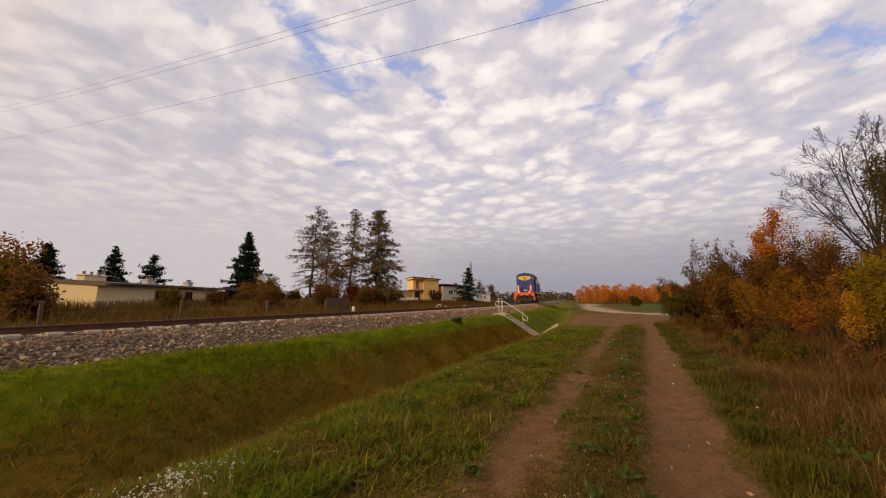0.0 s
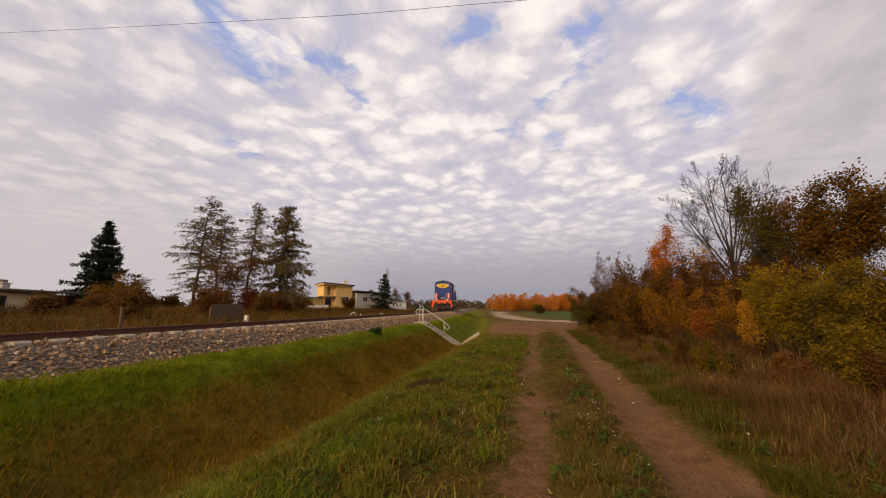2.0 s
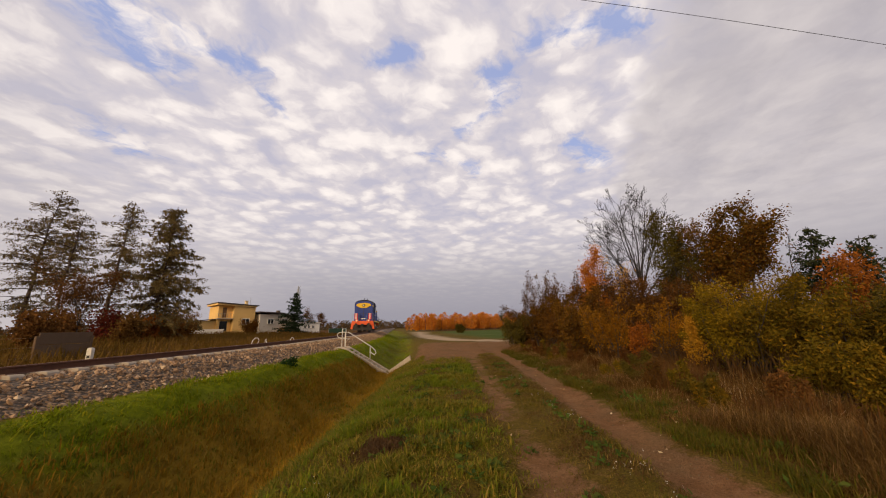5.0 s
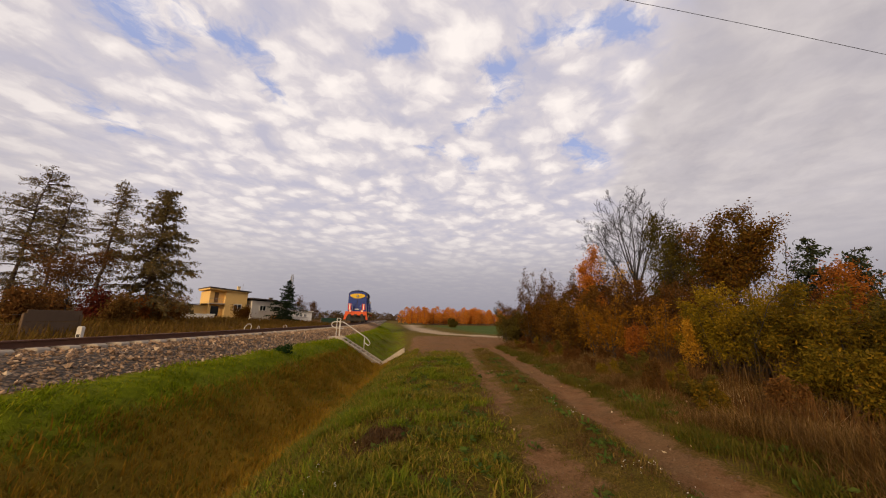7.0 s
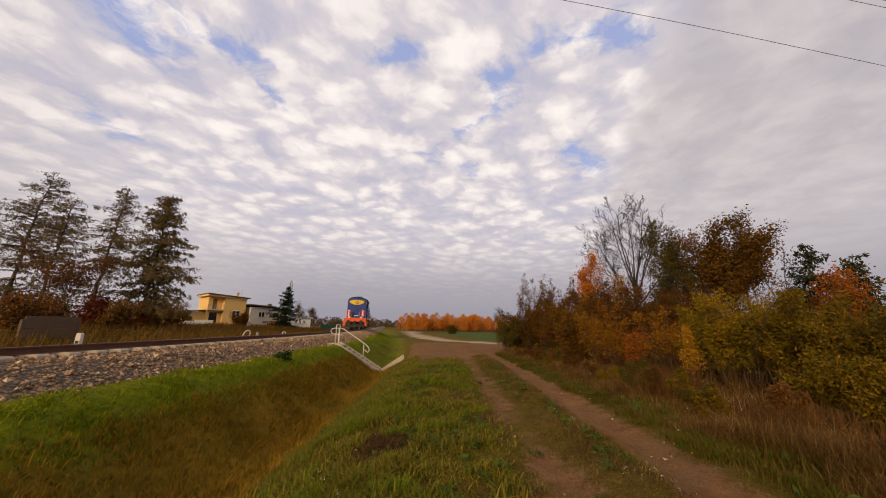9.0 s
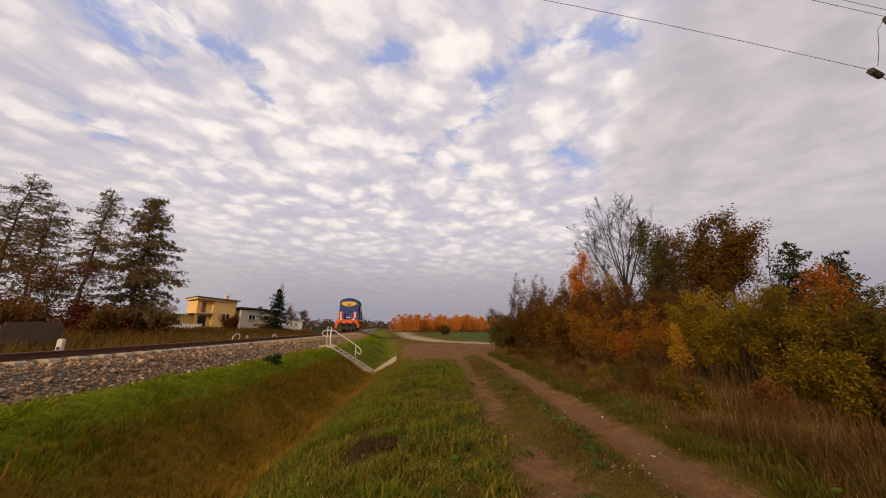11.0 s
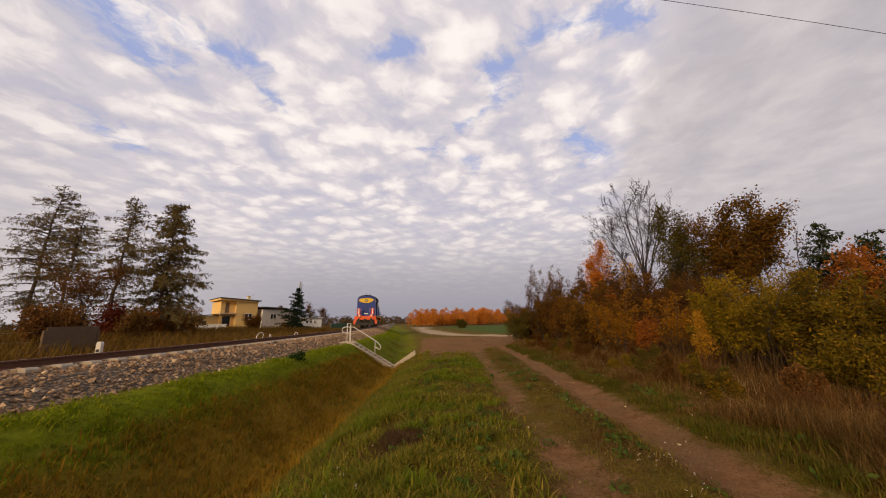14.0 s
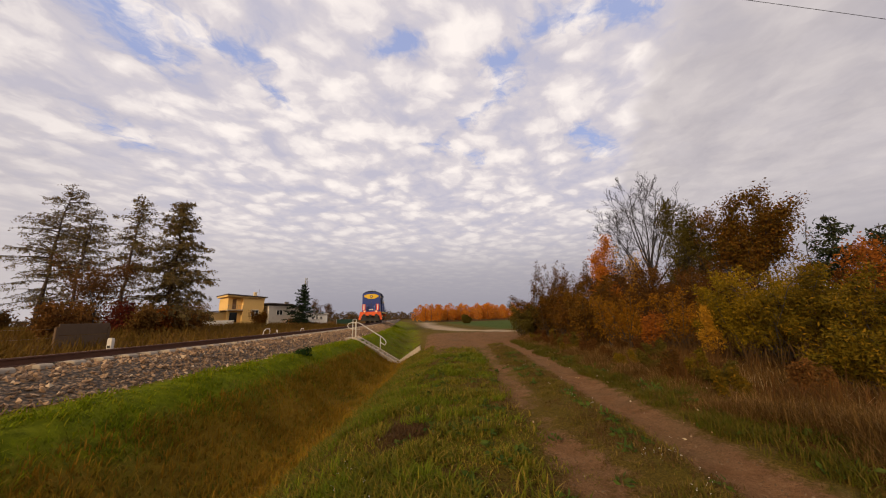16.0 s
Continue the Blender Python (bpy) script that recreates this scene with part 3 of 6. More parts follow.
    tagged(ob, "grassy ground with a ditch, a rutted dirt path and fields", "ground", kind="structure")


build_ground()


def ribbon(name, section, s_list, material, smooth=False):
    """A closed section (u, z) drawn along the track."""
    sec = np.array(section)
    k = len(sec)
    rows = []
    for s in s_list:
        x, y, a = on_track(s, sec[:, 0])
        rows.append(np.stack([x, y, sec[:, 1] + cant(s, sec[:, 0])], 1))
    v = np.concatenate(rows)
    f = []
    for i in range(len(s_list) - 1):
        for j in range(k):
            f.append((i * k + j, i * k + (j + 1) % k, (i + 1) * k + (j + 1) % k, (i + 1) * k + j))
    return raw(name, v, f, material, smooth=smooth)


S_LINE = np.concatenate([np.arange(-110, 130, 1.0), np.arange(130, 415, 6.0)])


def gravel_material():
    m, n, b = surface("ballast_stone", 0.9)
    r = n.add("NewGeometry").outputs["Random Per Island"]
    v = place(n)
    c = n.ramp(r, (0.0, (0.135, 0.078, 0.042)), (0.35, (0.245, 0.147, 0.080)), (0.7, (0.345, 0.215, 0.122)), (0.94, (0.43, 0.29, 0.175)), (1.0, (0.68, 0.53, 0.37)))
    c = n.mix(n.ramp(n.noise(v, 1.5, 4.0), (0.4, 0.0), (0.7, 0.5)), c, (0.13, 0.095, 0.07))
    n.link(c, b.inputs["Base Color"])
    bump(n, b, n.noise(v, 60.0, 4.0), 0.4, 0.01)
    return m


GRAVEL = gravel_material()


def bed_material():
    m, n, b = surface("ballast_bed", 0.95)
    v = place(n)
    cell = n.add("TexVoronoi", Vector=v, Scale=13.0)
    sep = n.add("SeparateColor", Color=cell.outputs["Color"])
    c = n.ramp(sep.outputs[0], (0.0, (0.115, 0.070, 0.038)), (0.6, (0.24, 0.15, 0.085)), (1.0, (0.37, 0.25, 0.155)))
    # shade in the gaps between stones, painted into the colour
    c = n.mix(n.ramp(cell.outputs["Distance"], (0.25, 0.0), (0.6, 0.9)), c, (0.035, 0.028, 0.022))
    n.link(c, b.inputs["Base Color"])
    bump(n, b, n.math("SUBTRACT", 1.0, cell.outputs["Distance"]), 1.0, 0.06)
    return m


def build_track():
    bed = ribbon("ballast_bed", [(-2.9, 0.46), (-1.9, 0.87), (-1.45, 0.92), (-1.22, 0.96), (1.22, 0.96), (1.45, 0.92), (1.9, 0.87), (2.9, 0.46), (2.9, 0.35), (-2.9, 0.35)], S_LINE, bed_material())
    tagged(bed, "long bed of grey crushed stone carrying the railway track", "ballast", kind="structure")
    # loose stones on the shoulder
    rng = np.random.default_rng(5)
    count = 26000
    s = rng.uniform(-40, 62, count)
    side = rng.uniform(0, 1, count)
    u = np.where(side < 0.86, rng.uniform(0.9, 3.15, count), rng.uniform(-2.7, 0.9, count))
    top = np.interp(np.abs(u), [0, 1.22, 1.45, 1.9, 2.9, 3.4], [0.96, 0.96, 0.92, 0.87, 0.46, 0.45]) + cant(s, u)
    x, y, a = on_track(s, u)
    size = rng.uniform(0.020, 0.052, count) * np.where(rng.uniform(size=count) < 0.06, 1.6, 1.0)
    base = np.array([(1, 0, 0), (-1, 0, 0), (0, 1, 0), (0, -1, 0), (0, 0, 1), (0, 0, -1)], float)
    tri = np.array([(0, 2, 4), (2, 1, 4), (1, 3, 4), (3, 0, 4), (2, 0, 5), (1, 2, 5), (3, 1, 5), (0, 3, 5)])
    shape = base[None] * rng.uniform(0.65, 1.35, (count, 6, 1)) + rng.normal(0, 0.22, (count, 6, 3))
    q = rng.normal(size=(count, 3, 3))
    q, _ = np.linalg.qr(q)
    v = np.einsum("nij,nkj->nki", q, shape) * size[:, None, None]
    v = v + np.stack([x, y, top + size * 0.35], 1)[:, None, :]
    f = tri[None] + (np.arange(count) * 6)[:, None, None]
    st = raw("ballast_stones", v.reshape(-1, 3), f.reshape(-1, 3), GRAVEL)
    tagged(st, "loose grey crushed ballast stones along the track", "gravel", kind="stuff")
    # rails
    prof = [(-0.07, 0.0), (0.07, 0.0), (0.07, 0.012), (0.012, 0.03), (0.012, 0.125), (0.036, 0.14), (0.036, 0.165), (0.028, 0.172), (-0.028, 0.172), (-0.036, 0.165), (-0.036, 0.14), (-0.012, 0.125), (-0.012, 0.03), (-0.07, 0.012)]
    for side in (-1, 1):
        rail = thing("rail", "long rusty brown steel rail with a worn head", "rail", group="running rails", kind="structure")
        ob = ribbon("rail_body", [(side * 0.753 + a, RAIL_TOP - 0.176 + b) for a, b in prof], S_LINE, RUST)
        ob.parent = rail
        head = ribbon("rail_head", [(side * 0.753 - 0.026, RAIL_TOP - 0.006), (side * 0.753 + 0.026, RAIL_TOP - 0.006), (side * 0.753 + 0.022, RAIL_TOP), (side * 0.753 - 0.022, RAIL_TOP)], S_LINE, STEEL)
        head.parent = rail
        head["label"] = "worn shiny rail head"
    # sleepers
    outline = [(-1.3, 0.0), (1.3, 0.0), (1.3, 0.15), (1.24, 0.19), (0.95, 0.20), (0.55, 0.20), (0.45, 0.17), (-0.45, 0.17), (-0.55, 0.20), (-0.95, 0.20), (-1.24, 0.19), (-1.3, 0.15)]
    first = part("sleeper", prism(outline, 1, -0.13, 0.13, 0.012), CONCRETE)
    tagged(first, "pale weathered concrete sleeper half sunk in ballast", "sleeper", "sleepers under the rails")
    n = 0
    for s in np.arange(-45, 120, 0.62):
        x, y, a = on_track(s)
        lean = float(cant(s, -0.753)) / 1.473
        m = pose(float(x), float(y), RAIL_TOP - 0.376 + 0.72 * lean, 0, math.degrees(math.atan(lean)), -math.degrees(float(a)))
        if n == 0:
            first.matrix_basis = m
        else:
            copy_thing(first, m)
        n += 1


build_track()

# ---------------------------------------------------------------- plants


def tubes(segs, sides=4):
    """Tapered pieces (p, q, r, s) as one array mesh."""
    segs = np.array([[*p, *q, r, s] for p, q, r, s in segs], float)
    p, q, r, s = segs[:, :3], segs[:, 3:6], segs[:, 6], segs[:, 7]
    d = q - p
    d /= np.maximum(np.linalg.norm(d, axis=1), 1e-6)[:, None]
    ref = np.where(np.abs(d[:, 2:3]) > 0.9, [[1.0, 0, 0]], [[0, 0, 1.0]])
    a = np.cross(d, ref)
    a /= np.linalg.norm(a, axis=1)[:, None]
    b = np.cross(d, a)
    t = np.arange(sides) * math.tau / sides
    ring = a[:, None] * np.cos(t)[None, :, None] + b[:, None] * np.sin(t)[None, :, None]
    v = np.concatenate([p[:, None] + ring * r[:, None, None], q[:, None] + ring * s[:, None, None]], 1)
    k = np.arange(sides)
    f = np.stack([k, (k + 1) % sides, (k + 1) % sides + sides, k + sides], 1)
    f = f[None] + (np.arange(len(segs)) * 2 * sides)[:, None, None]
    return v.reshape(-1, 3), f.reshape(-1, 4)


def leaves(rng, at, size, flat=0.0, droop=0.0, long=1.5):
    """Small pointed blades of four corners at the places given."""
    n = len(at)
    d = rng.normal(size=(n, 3))
    d[:, 2] = d[:, 2] * (1 - flat) - droop
    d /= np.linalg.norm(d, axis=1)[:, None]
    e = np.cross(d, rng.normal(size=(n, 3)))
    e /= np.linalg.norm(e, axis=1)[:, None]
    w = np.cross(d, e)
    k = size * rng.uniform(0.6, 1.3, n)
    k = k[:, None]
    v = np.stack([at, at + d * k * long * 0.5 + e * k * 0.42 + w * k * 0.10, at + d * k * long, at + d * k * long * 0.5 - e * k * 0.42 + w * k * 0.10], 1)
    f = np.arange(n * 4).reshape(n, 4)
    return v.reshape(-1, 3), f


def unit(v):
    return v / max(1e-9, math.sqrt(v[0] ** 2 + v[1] ** 2 + v[2] ** 2))


def grow(rng, p, d, length, r, level, cfg, segs, tips):
    """A stem with side shoots. cfg: levels, pieces, shoots, ratio, angle, up, wobble."""
    n = cfg["pieces"][level]
    first = cfg.get("first", (0.3, 0.15, 0.1, 0.1))[level]
    for i in range(n):
        d = unit(d + rng.normal(0, cfg["wobble"], 3) + np.array([0, 0, cfg["up"][level]]))
        q = p + d * (length / n)
        r1 = r * (1 - 0.8 / n) if level else r * (1 - 0.85 / n)
        segs.append((p, q, r, r1))
        k = (i + 1) / n
        if level + 1 < cfg["levels"] and k > first:
            for _ in range(cfg["shoots"][level]):
                turn = rng.uniform(0, math.tau)
                a = unit(np.cross(d, rng.normal(size=3)))
                ang = radians(cfg["angle"][level]) * rng.uniform(0.7, 1.3)
                c = unit(d * math.cos(ang) + a * math.sin(ang))
                reach = length * cfg["ratio"][level] * rng.uniform(0.65, 1.2) * (1.15 - cfg.get("taper", 0.55) * k)
                grow(rng, p + (q - p) * rng.uniform(0.2, 1.0), c, reach, r1 * cfg.get("thick", 0.55), level + 1, cfg, segs, tips)
        elif level + 1 == cfg["levels"]:
            tips.append(q)
        p, r = q, r1


def plant(name, label, category, base, cfg, height_m, stems=1, radius=0.1, leaf=None, leaf_size=0.09, per_tip=4, spread=0.16, bark_mat=None, seed=1, lean=0.0, group="", bare_top=0.0, droop=0.25, sink=0.05, long=1.6, width=0.0, hollow=0.0, clear=0.0):
    rng = np.random.default_rng(seed)
    gz = float(height(np.array([base[0]]), np.array([base[1]]))[0]) - sink
    segs, tips = [], []
    for k in range(stems):
        out = rng.normal(0, 1, 3) * (0.0 if stems == 1 else lean)
        d = unit(np.array([out[0], out[1], 1.0]))
        start = np.array([rng.normal(0, 0.12), rng.normal(0, 0.12), 0.0]) * (stems > 1)
        grow(rng, start, d, height_m * (1 if stems == 1 else rng.uniform(0.45, 1.08)), radius, 0, cfg, segs, tips)
    # bring the whole plant to its height and width
    ends = np.array(tips)
    tall = height_m / np.percentile(ends[:, 2], 99.5)
    mid = np.median(ends[:, :2], 0)
    wide = width / 2 / np.percentile(np.hypot(*(ends[:, :2] - mid).T), 92) if width else tall

    def fitted(p):
        k = min(1.0, max(0.0, p[2] / ends[:, 2].max()))
        return np.array([(p[0] - mid[0] * k) * wide, (p[1] - mid[1] * k) * wide, p[2] * tall])
    segs = [(fitted(p), fitted(q), r, s) for p, q, r, s in segs]
    tips = [fitted(p) for p in tips]
    ob = thing(name, label, category, (base[0], base[1], gz), group=group)
    v, f = tubes(segs, cfg.get("sides", 4))
    raw("trunk" if stems == 1 else "branchwork", v, f, bark_mat or BARK, ob, smooth=True)
    if leaf is not None:
        t = np.array(tips)
        if bare_top:
            keep = rng.uniform(size=len(t)) > bare_top
            t = t[keep]
        if clear:
            t = t[t[:, 2] > height_m * (clear + rng.normal(0, 0.04, len(t)))]
        if hollow:
            t = t[rng.uniform(size=len(t)) > hollow * (1 - step01(t[:, 2] / height_m, 0.12, 0.55))]
        at = np.repeat(t, per_tip, 0) + rng.normal(0, spread, (len(t) * per_tip, 3))
        lv, lf = leaves(rng, at, leaf_size, droop=droop, long=long)
        raw("crown", lv, lf, leaf, ob)
    return ob


TREE = dict(levels=4, pieces=(7, 5, 4, 3), shoots=(3, 2, 2), ratio=(0.48, 0.5, 0.5), angle=(50, 45, 45), up=(0.04, 0.10, 0.06, 0.0), wobble=0.10, first=(0.35, 0.25, 0.2, 0.0), sides=4)
OAK = dict(levels=4, pieces=(6, 5, 4, 3), shoots=(3, 2, 2), ratio=(0.50, 0.5, 0.5), angle=(58, 45, 45), up=(0.03, 0.10, 0.08, 0.0), wobble=0.12, first=(0.45, 0.25, 0.2, 0.0), sides=3, taper=0.3)
BUSH = dict(levels=3, pieces=(5, 3, 3), shoots=(3, 2), ratio=(0.44, 0.55), angle=(36, 38), up=(0.06, 0.13, 0.06), wobble=0.12, first=(0.1, 0.1, 0.0), sides=3, taper=0.45)
WILD = dict(levels=3, pieces=(5, 4, 2), shoots=(2, 2), ratio=(0.34, 0.5), angle=(34, 42), up=(0.03, 0.10, 0.02), wobble=0.15, first=(0.12, 0.1, 0.0), sides=3, taper=0.6)
BUSH_FAR = dict(levels=3, pieces=(4, 3, 2), shoots=(3, 2), ratio=(0.44, 0.55), angle=(40, 40), up=(0.05, 0.10, 0.03), wobble=0.14, first=(0.1, 0.1, 0.0), sides=3, taper=0.45)
SPIKE = dict(levels=3, pieces=(8, 4, 2), shoots=(4, 2), ratio=(0.26, 0.5), angle=(40, 40), up=(0.04, 0.16, 0.1), wobble=0.06, first=(0.15, 0.15, 0.0), sides=3, taper=0.85)


def conifer(name, label, base, height_m, width, needle, seed, bark_mat=BARK_DARK, tiers=34, per_tier=7, clump=0.16, dense=10, droop=0.35, bare=0.08, sparse=0.0, lean=(0, 0), ragged=0.25, group="", power=0.85):
    """A trunk with tiers of drooping branches set with needle sprays."""
    rng = np.random.default_rng(seed)
    gz = float(height(np.array([base[0]]), np.array([base[1]]))[0]) - 0.1
    segs, at = [], []
    n = 12
    line = [np.array([lean[0] * (k / n) ** 1.3 * height_m + rng.normal(0, 0.05), lean[1] * (k / n) * height_m + rng.normal(0, 0.05), height_m * k / n]) for k in range(n + 1)]
    r0 = height_m * 0.013
    for k in range(n):
        segs.append((line[k], line[k + 1], r0 * (1 - k / n) + 0.015, r0 * (1 - (k + 1) / n) + 0.015))
    for t in range(tiers):
        h = bare + (1 - bare) * (t + rng.uniform(0, 0.8)) / tiers
        if h > 0.985:
            continue
        reach = width * 0.5 * ((1 - h) ** power) + 0.18
        k = min(n - 1, int(h * n))
        c = line[k] + (line[k + 1] - line[k]) * (h * n - k)
        a0 = rng.uniform(0, math.tau)
        for j in range(per_tier):
            if rng.uniform() < sparse:
                continue
            a = a0 + j * math.tau / per_tier + rng.normal(0, 0.25)
            length = reach * (1 + rng.normal(0, ragged))
            if length < 0.15:
                continue
            m = 4
            p = c
            tilt = 0.45 - 0.55 * (1 - h) + rng.normal(0, 0.2)
            r = 0.012 + 0.012 * length
            for i in range(m):
                f = (i + 1) / m
                d = unit(np.array([math.cos(a), math.sin(a), tilt - droop * f + 0.35 * max(0, f - 0.6)]))
                q = p + d * length / m
                segs.append((p, q, r * (1 - i / m) + 0.004, r * (1 - f) + 0.004))
                count = rng.poisson(dense * length / m * (0.5 + f))
                for _ in range(count):
                    side = np.array([-math.sin(a), math.cos(a), 0]) * rng.normal(0, 0.13 + 0.16 * length * (1 - f) * 0.6)
                    at.append(p + (q - p) * rng.uniform() + side + np.array([0, 0, -abs(rng.normal(0, 0.10))]))
                p = q
    ob = thing(name, label, "tree", (base[0], base[1], gz), group=group)
    v, f = tubes(segs, 3)
    raw("trunk", v, f, bark_mat, ob, smooth=True)
    lv, lf = leaves(rng, np.array(at), clump, droop=0.5, long=1.9)
    raw("crown", lv, lf, needle, ob)
    return ob


def blades(name, label, category, x, y, tall, wide, material, seed, bend=0.5, kink=2):
    """Grass: bent, tapering blades at the places given."""
    rng = np.random.default_rng(seed)
    n = len(x)
    z = height(x, y) - 0.02
    a = rng.uniform(0, math.tau, n)
    lean = rng.uniform(0.1, 1.0, n) * bend
    h = tall * rng.uniform(0.45, 1.2, n)
    w = wide * rng.uniform(0.6, 1.3, n)
    cx, cy = np.cos(a), np.sin(a)
    px, py = -cy, cx
    rows = []
    for f, g in ((0.0, 1.0), (0.55, 0.75), (1.0, 0.06)):
        ox, oy = cx * lean * h * f ** 1.7, cy * lean * h * f ** 1.7
        oz = h * f * (1 - 0.25 * lean * f)
        for sgn in ((-1, 1) if f < 1 else (0,)):
            rows.append(np.stack([x + ox + sgn * px * w * g, y + oy + sgn * py * w * g, z + oz], 1))
    v = np.stack(rows, 1)
    f = np.array([(0, 1, 3), (0, 3, 2), (2, 3, 4)])[None] + (np.arange(n) * 5)[:, None, None]
    ob = raw(name, v.reshape(-1, 3), f.reshape(-1, 3), material)
    return tagged(ob, label, category, kind="stuff")


def tufts(rng, x, y, per, spread):
    n = len(x)
    return np.repeat(x, per) + rng.normal(0, spread, n * per), np.repeat(y, per) + rng.normal(0, spread, n * per)


def from_path(v, w):
    """World place from metres across and along the dirt path."""
    c, s = math.cos(PATH_AZ), math.sin(PATH_AZ)
    return v * c + w * s, -v * s + w * c


def clumps(x, y, seed, step, sharp=0.35):
    """How thick the growth stands, 0 to 1, in uneven patches."""
    return step01(wave(x, y, seed, step), -sharp, sharp)


PATCH_V, PATCH_W = -3.7, 9.5     # bare patch in the grass, metres across and along the path


def build_grass():
    rng = np.random.default_rng(17)
    # lush strip on the shoulder of the track
    n = 20000
    s = rng.uniform(-30, 50, n)
    u = np.where(s > 11.5, rng.triangular(2.8, 3.6, 7.2, n), rng.triangular(2.75, 3.4, 5.1, n))
    x, y, _ = on_track(s, u)
    keep = ((np.abs(s - 10.6) > 0.75) | (u < 3.0)) & (rng.uniform(size=n) < np.where(s > 11.5, 0.25 + 0.75 * clumps(x, y, 68, 1.2), 0.5 + 0.5 * clumps(x, y, 69, 0.9)))
    x, y = x[keep], y[keep]
    x, y = tufts(rng, x, y, 3, 0.06)
    blades("embankment_grass", "lush green grass along the embankment's shoulder", "grass", x, y, 0.06 + 0.10 * clumps(x, y, 61, 0.7), 0.011, GRASS_LUSH, 31, 1.4)
    # withered plants in the ditch
    n = 17000
    s = rng.uniform(-22, 10.0, n)
    u = rng.uniform(4.2, 6.8, n)
    x, y, _ = on_track(s, u)
    keep = rng.uniform(size=n) < (0.3 + 0.7 * clumps(x, y, 51, 1.0)) * (0.35 + 0.65 * step01(s, -13, -4))
    x, y = tufts(rng, x[keep], y[keep], 3, 0.08)
    blades("ditch_plants", "withered reddish brown plants in the ditch", "weeds", x, y, 0.20, 0.010, GRASS_DITCH, 32, 1.1)
    n = 17000
    s = rng.uniform(-26, 10.0, n)
    u = np.where(rng.uniform(size=n) < 0.6, rng.uniform(4.0, 7.0, n), rng.uniform(6.6, 8.6, n))
    x, y, _ = on_track(s, u)
    keep = rng.uniform(size=n) < np.maximum(clumps(x, y, 52, 1.6), 0.8 * (u > 6.9))
    x, y = tufts(rng, x[keep], y[keep], 3, 0.08)
    blades("ditch_grass", "dull green grass among withered ditch plants", "grass", x, y, 0.15, 0.010, GRASS_PATH, 39, 1.1)
    # grass between ditch and path
    n = 54000
    v = rng.uniform(-5.7, -1.6, n)
    w = rng.uniform(0.5, 24, n) ** 1.0
    near = np.clip(1.35 - w / 18, 0.12, 1)
    keep = rng.uniform(size=n) < near * np.where(v > -1.95, 0.25, 1.0) * (0.12 + 0.88 * clumps(v, w, 41, 0.6, 0.25))
    keep &= ((v - PATCH_V) / 0.42) ** 2 + ((w - PATCH_W) / 0.7) ** 2 > 1
    x, y = from_path(v[keep], w[keep])
    x, y = tufts(rng, x, y, 4, 0.05)
    blades("path_grass", "ragged green and yellowing grass beside the dirt path", "grass", x, y, 0.06 + 0.15 * clumps(x, y, 62, 0.55, 0.5), 0.0095, GRASS_PATH, 33, 1.6)
    n = 8000
    v = rng.uniform(-5.6, -1.7, n)
    w = rng.uniform(0.8, 20, n)
    keep = rng.uniform(size=n) < 1 - clumps(v, w, 41, 0.6, 0.25)
    x, y = from_path(v[keep], w[keep])
    x, y = tufts(rng, x, y, 5, 0.07)
    blades("withered_path_plants", "low withered brown plants between ditch and path", "weeds", x, y, 0.09, 0.008, DEAD_PALE, 45, 1.5)
    n = 9000
    v = rng.uniform(-5.2, -1.8, n)
    w = rng.uniform(1.0, 20, n)
    keep = rng.uniform(size=n) < step01(wave(v, w, 43, 0.7), -0.05, 0.5)
    x, y = from_path(v[keep], w[keep])
    x, y = tufts(rng, x, y, 12, 0.06)
    blades("grass_tufts", "thick bright green grass tufts beside the path", "grass", x, y, 0.12 + 0.10 * clumps(x, y, 63, 0.8), 0.0085, GRASS_TUFT, 40, 1.5)
    # crown between the ruts
    n = 24000
    v = rng.normal(-0.50, 0.33, n)
    w = rng.uniform(0.5, 26, n)
    keep = (np.abs(v - rut_right(w)) > 0.36) & (v > -1.12) & (rng.uniform(size=n) < np.clip(1.1 - w / 30, 0.2, 1) * (0.08 + 0.92 * clumps(v, w, 42, 0.8)))
    x, y = from_path(v[keep], w[keep])
    x, y = tufts(rng, x, y, 4, 0.05)
    blades("rut_grass", "short trampled grass between the wheel ruts", "grass", x, y, 0.05 + 0.06 * clumps(x, y, 66, 0.5), 0.0065, GRASS_CROWN, 34, 1.4)
    n = 2600
    v = rng.uniform(-5.5, 3.5, n)
    w = rng.uniform(18, 40, n)
    keep = (rng.uniform(size=n) < clumps(v, w, 70, 1.3, 0.25)) & (np.abs(v - rut_right(w)) > 0.4) & (np.abs(v - RUT_L) > 0.35)
    x, y = from_path(v[keep], w[keep])
    x, y = tufts(rng, x, y, 6, 0.12)
    blades("yard_plants", "sparse low brown plants on the trodden earth", "weeds", x, y, 0.06, 0.011, DEAD_PALE, 48, 1.5)
    n = 2600
    v = rng.normal(RUT_L, 0.3, n)
    w = rng.uniform(4.5, 24, n)
    keep = rng.uniform(size=n) < clumps(v, w, 67, 0.5)
    x, y = from_path(v[keep], w[keep])
    x, y = tufts(rng, x, y, 5, 0.05)
    blades("rut_stubble", "thin short grass growing in the wheel rut", "grass", x, y, 0.055, 0.006, GRASS_CROWN, 46, 1.5)
    n = 9000
    v = rng.normal(-0.50, 0.36, n)
    w = rng.uniform(0.5, 24, n)
    keep = (np.abs(v - rut_right(w)) > 0.38) & (v > -1.2) & (rng.uniform(size=n) < 1 - clumps(v, w, 48, 0.6))
    x, y = from_path(v[keep], w[keep])
    x, y = tufts(rng, x, y, 5, 0.05)
